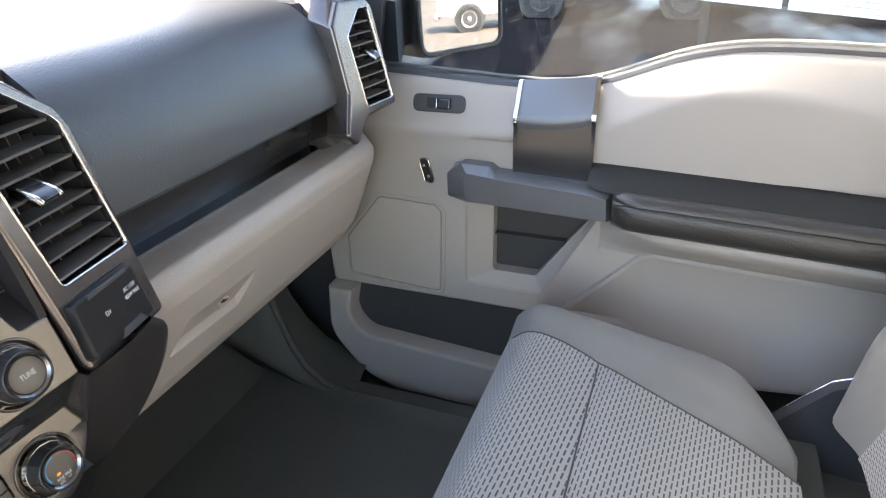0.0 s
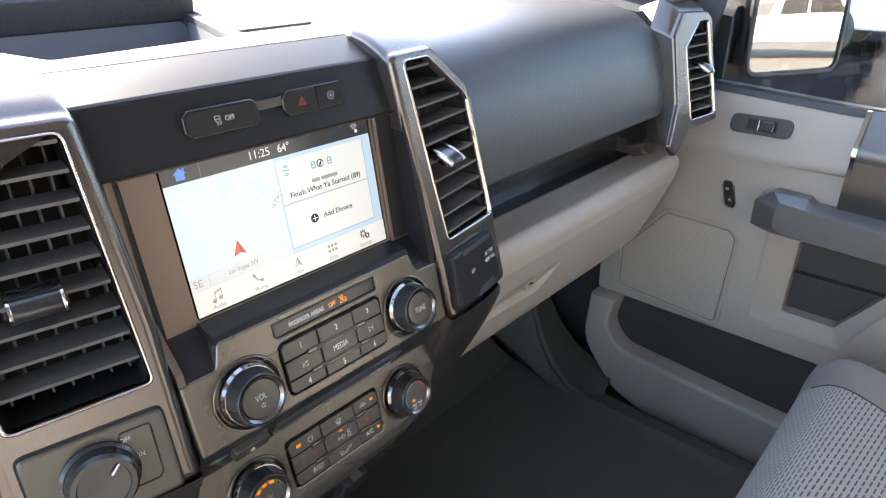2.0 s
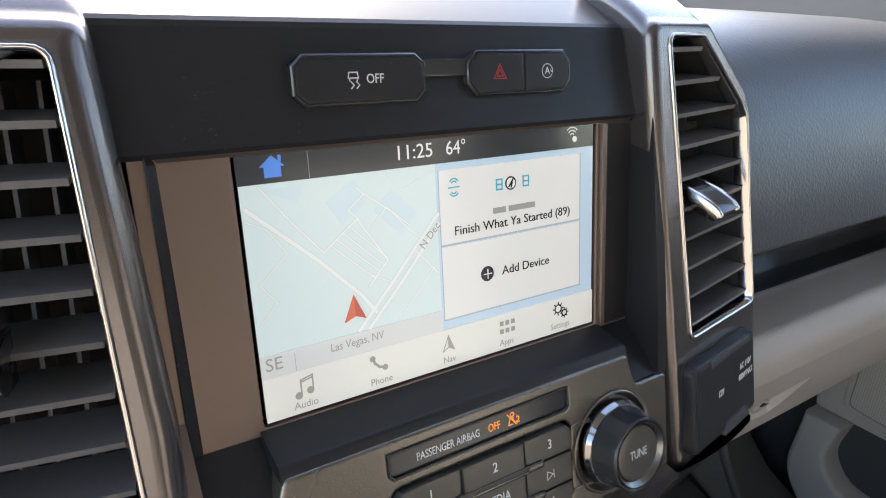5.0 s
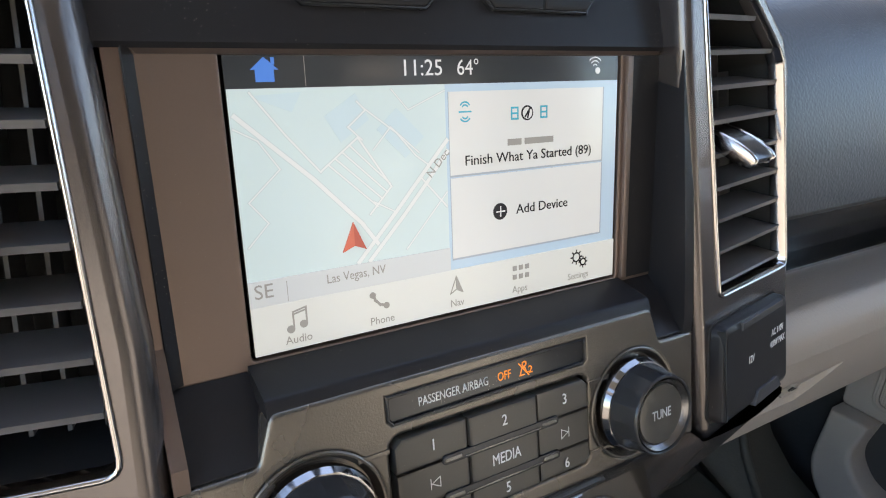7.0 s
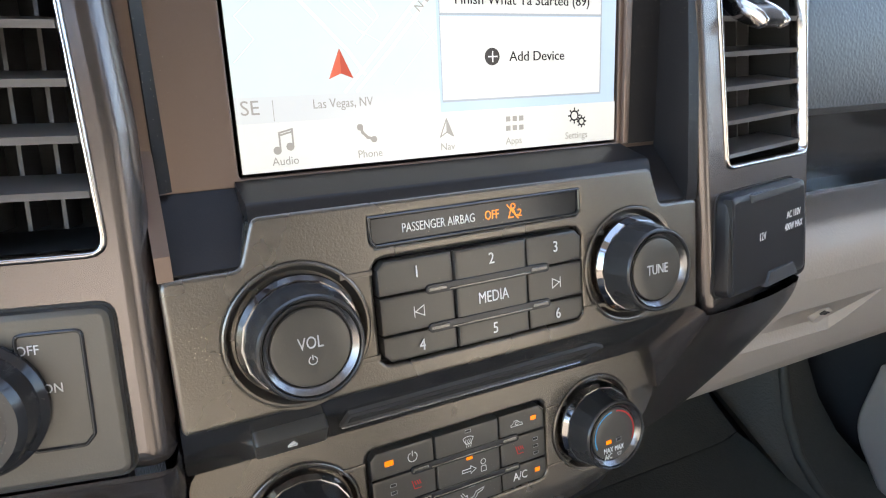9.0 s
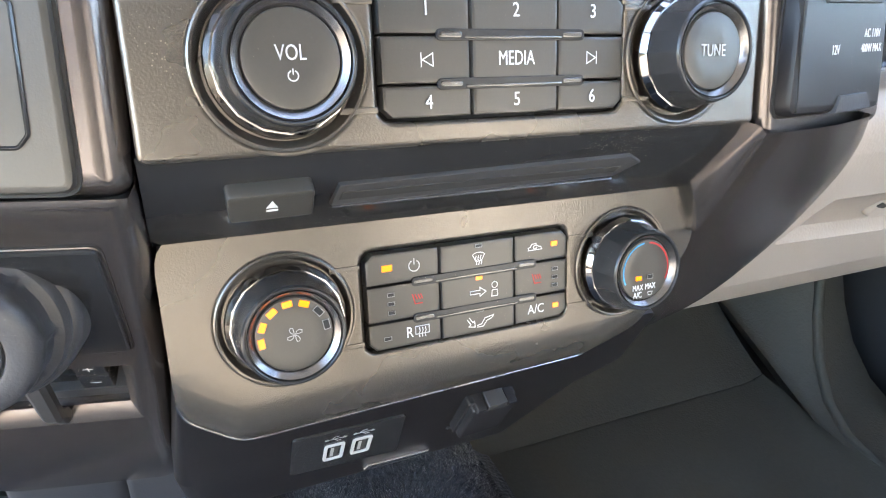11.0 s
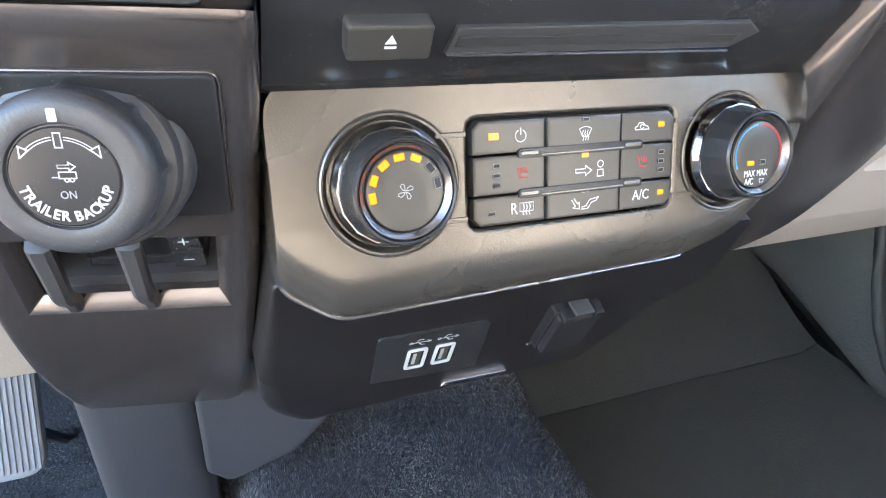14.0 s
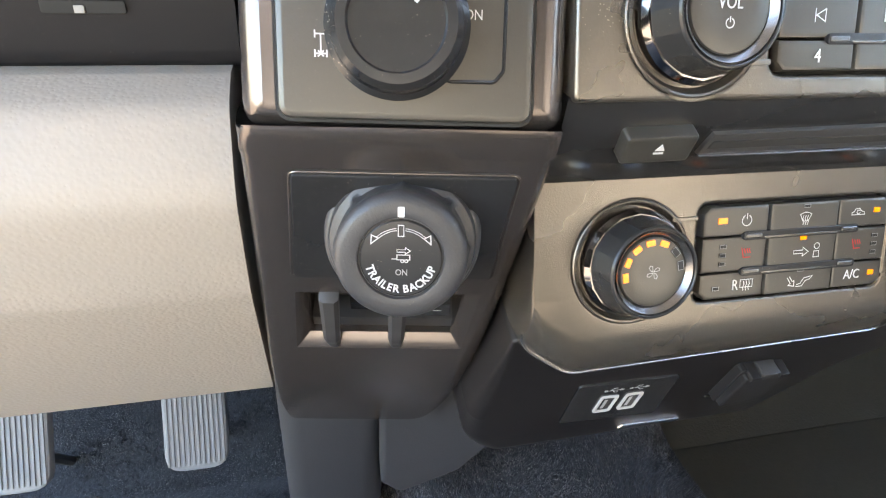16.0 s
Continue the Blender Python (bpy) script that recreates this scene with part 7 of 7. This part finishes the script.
g = Geo().prism(plane(-0.125, 0.163, 0.262, -4, -4), fillet([(-0.050, 0.06), (0.056, 0.06), (0.048, 0.004), (0.014, -0.034), (-0.034, -0.054), (-0.050, -0.040)], [0.004, 0.004, 0.02, 0.02, 0.008, 0.006], 6), -0.10, 0.0, 0.004, 3)
part("front_cover", g, TUNNEL, tt, "", 60)


def pedal(name, x, z0, z1, w, y, label):
    t = thing(name, (x, y + 0.05, 0.02), label, "pedal")
    F = plane(x, y, (z0 + z1) / 2, 28)
    hgt = (z1 - z0) / 2 / math.cos(radians(28))
    part("pad", Geo().prism(F, fillet([(-w, -hgt), (w, -hgt), (w * 1.02, hgt), (-w * 1.02, hgt)], 0.018, 6), -0.012, 0.0, 0.003), PEDAL, t)
    n = int(w * 2 / 0.0046)
    for k in range(n):
        u = -w + 0.004 + (2 * w - 0.008) * k / (n - 1)
        part("rib", Geo().box(F, u - 0.0011, -hgt + 0.006, u + 0.0011, hgt - 0.003, -0.001, 0.0016, 0.0004), PEDAL, t)
    part("arm", Geo().tube([F @ Vector((0, hgt * 0.4, -0.012)), F @ Vector((0, hgt + 0.05, -0.03)), F @ Vector((0.0, hgt + 0.25, -0.05))], 0.009, 8), BLACK, t)
    part("stop", Geo().tube([F @ Vector((0, -hgt * 0.3, -0.012)), Vector((x, y + 0.16, 0.02))], 0.006, 8), BLACK, t)


pedal("accelerator_pedal", -0.338, 0.148, 0.275, 0.0295, 0.325, "ribbed grey rubber accelerator pedal above dark carpet")
pedal("brake_pedal", -0.519, 0.160, 0.275, 0.058, 0.310, "ribbed grey rubber brake pedal above dark carpet")

# ---- outside ----
ZG = -0.82
g = Geo()
g.add([(-600, -600, ZG), (600, -600, ZG), (600, 600, ZG), (-600, 600, ZG)], [(0, 1, 2, 3)])
solid("ground", g, SAND, "pale gravel and dust of the yard", "ground", "structure")
g = Geo().prism(Matrix.Identity(4), [(1.3, -6.0), (70, -9.0), (70, 60), (1.3, 60)], ZG - 0.05, ZG + 0.012)
solid("road", g, ASPHALT, "sealed asphalt lane, darkened as if shaded, with wet patches", "road", "structure")

mir = thing("side_mirror", (1.02, 0.06, 0.66), "black door mirror with a large rectangular glass", "mirror")
MN = Vector((-0.535, -0.839, 0.046)).normalized()
mu_ = Vector((0, 0, 1)).cross(MN).normalized()
mv_ = MN.cross(mu_)
FM = Matrix(((mu_.x, mv_.x, MN.x, 1.105), (mu_.y, mv_.y, MN.y, -0.02), (mu_.z, mv_.z, MN.z, 0.80), (0, 0, 0, 1)))
MO = rect(-0.112, -0.125, 0.082, 0.150, 0.022, 5)
part("housing", Geo().prism(FM, inset(ccw(MO), -0.012), -0.09, 0.0, 0.02, 3), BLACK, mir, "", 50)
part("rim", Geo().ring(FM, inset(ccw(MO), -0.010), 0.011, -0.004, 0.006, 0.003), BLACK, mir)
part("mirror_glass", Geo().prism(FM, MO, -0.003, 0.002), MIRROR, mir, "silvered mirror glass")
g = Geo().rings([[Vector((0.925, 0.05, 0.66)) , Vector((0.925, 0.17, 0.66)), Vector((0.925, 0.15, 0.80)), Vector((0.925, 0.05, 0.78))], [Vector((1.0, 0.07, 0.69)), Vector((1.0, 0.14, 0.69)), Vector((1.0, 0.13, 0.80)), Vector((1.0, 0.07, 0.79))], [Vector((1.06, 0.05, 0.70)), Vector((1.06, 0.12, 0.70)), Vector((1.06, 0.11, 0.80)), Vector((1.06, 0.05, 0.80))]], cap0=True, cap1=True)
part("arm", g, BLACK, mir, "", 50)


def wheel(parent, m, r, metal=ALLOY):
    ty = part("tyre", Geo().lathe(m, 0, 0, [(r * 0.62, -0.12), (r * 0.95, -0.12), (r, -0.09), (r, 0.09), (r * 0.95, 0.12), (r * 0.64, 0.12), (r * 0.60, 0.09)], 40), TYRE, parent)
    part("rim", Geo().lathe(m, 0, 0, [(r * 0.63, 0.06), (r * 0.63, 0.118), (r * 0.57, 0.112), (r * 0.54, 0.06), (0.01, 0.05)], 40), metal, ty)
    for k in range(6):
        a = k * math.pi / 3
        q = m @ pose(0, 0, 0, 0, 0, math.degrees(a))
        part("spoke", Geo().box(q, 0.03, -0.045, r * 0.58, 0.045, 0.055, 0.105, 0.01), metal, ty)
    part("hub", Geo().lathe(m, 0, 0, [(0.075, 0.05), (0.075, 0.115), (0.055, 0.125), (0.001, 0.125)], 20), metal, ty)


def vehicle(name, side, wheels, r, width, m, label, category, glass=(), metal=ALLOY):
    """A parked vehicle from its side outline (along, up), with wheel arches cut out."""
    t = thing(name, m @ Vector((0, 0, 0)), label, category)
    F = m @ Matrix(((1, 0, 0, 0), (0, 0, 1, -width / 2), (0, 1, 0, 0), (0, 0, 0, 1)))
    part("body", Geo().panel(F, side, [], 0, width, 0.05), CARPAINT, t, "white painted body", 40)
    for gl in glass:
        for h0, h1 in ((-0.004, 0.004), (width - 0.004, width + 0.004)):
            part("window", Geo().prism(F, fillet(gl, 0.04), h0, h1), GLOSS, t)
    for x in wheels:
        for s in (-1, 1):
            mm = m @ Matrix(((1, 0, 0, x), (0, 0, s, s * (width / 2 - 0.10)), (0, 1, 0, r), (0, 0, 0, 1)))
            part("arch", Geo().lathe(mm, 0, 0, [(r * 1.2, -0.15), (r * 1.2, 0.105), (r * 1.16, 0.108)], 32), BLACK, t)
            wheel(t, mm, r, metal)
    return t, F


PICK = [(-2.85, 0.55), (-2.85, 1.18), (-0.95, 1.2), (-0.75, 1.85), (0.75, 1.88), (1.35, 1.22), (2.65, 1.10), (2.8, 0.55), (2.3, 0.5), (-2.4, 0.5)]
t, F = vehicle("pickup_truck", PICK, (-1.85, 1.75), 0.4, 1.95, pose(5.05, -20.6, ZG, 0, 0, 8), "white pickup truck parked on the pale gravel", "truck", [[(-0.70, 1.24), (0.0, 1.26), (0.0, 1.74), (-0.58, 1.74)], [(0.06, 1.26), (0.95, 1.26), (0.66, 1.74), (0.06, 1.76)]])
part("tail_lamp", Geo().box(F, -2.88, 0.85, -2.72, 1.12, -0.01, 0.14, 0.01), RED_INK, t, "red tail lamp")
part("bumper", Geo().box(F, -2.98, 0.45, -2.84, 0.66, 0.0, 1.9, 0.02), SATIN, t)
SUVO = [(-2.4, 0.42), (-2.45, 1.05), (-2.25, 1.72), (0.55, 1.78), (1.15, 1.15), (2.25, 1.02), (2.4, 0.45), (1.9, 0.38), (-1.9, 0.38)]
SG = [[(-2.1, 1.15), (-1.3, 1.15), (-1.3, 1.6), (-2.0, 1.6)], [(-1.22, 1.15), (-0.3, 1.15), (-0.3, 1.62), (-1.22, 1.6)], [(-0.22, 1.15), (0.85, 1.15), (0.5, 1.64), (-0.22, 1.62)]]
vehicle("parked_car", SUVO, (-1.3, 1.3), 0.36, 1.85, pose(13.45, 1.15, ZG, 0, 0, 90), "white car with black wheels parked across the dark yard", "car", SG, BLACK)
FX = Matrix(((0, 0, 1, 7.0), (1, 0, 0, 0), (0, 1, 0, 0), (0, 0, 0, 1)))
tr = thing("utility_trailer", (8.0, -3.4, ZG), "white panelled utility trailer standing on the dark asphalt", "trailer")
for y0, y1 in ((-0.3, -1.17), (-1.23, -3.6), (-3.66, -6.2)):
    z0, z1 = 0.133 + 0.104 * (y0 + 0.3), 0.133 + 0.104 * (y1 + 0.3)
    part("side_panel", Geo().prism(FX, [(y0, z0), (y0, 1.7), (y1, 1.7), (y1, z1)], 0.0, 0.04, 0.008), CARPAINT, tr, "white painted sheet")
    for k in range(4):
        part("rib", Geo().prism(FX, [(y0 - 0.02, z0 + 0.03 + 0.05 * k), (y0 - 0.02, z0 + 0.036 + 0.05 * k), (y1 + 0.02, z1 + 0.036 + 0.05 * k), (y1 + 0.02, z1 + 0.03 + 0.05 * k)], -0.006, 0.01), GREY_INK, tr)
part("bed", Geo().prism(FX, [(-0.3, 0.15), (-0.3, 0.28), (-6.2, -0.33), (-6.2, -0.46)], 0.05, 2.0, 0.01), BLACK, tr)
for y in (-3.9, -4.8):
    wheel(tr, Matrix(((0, 0, -1, 7.3), (1, 0, 0, y), (0, 1, 0, ZG + 0.345), (0, 0, 0, 1))), 0.34, BLACK)
part("jack_leg", Geo().box(Matrix(((1, 0, 0, 7.9), (0, 1, 0, -0.5), (0, 0, 1, 0), (0, 0, 0, 1))), -0.05, -0.05, 0.05, 0.05, ZG, 0.2), BLACK, tr)
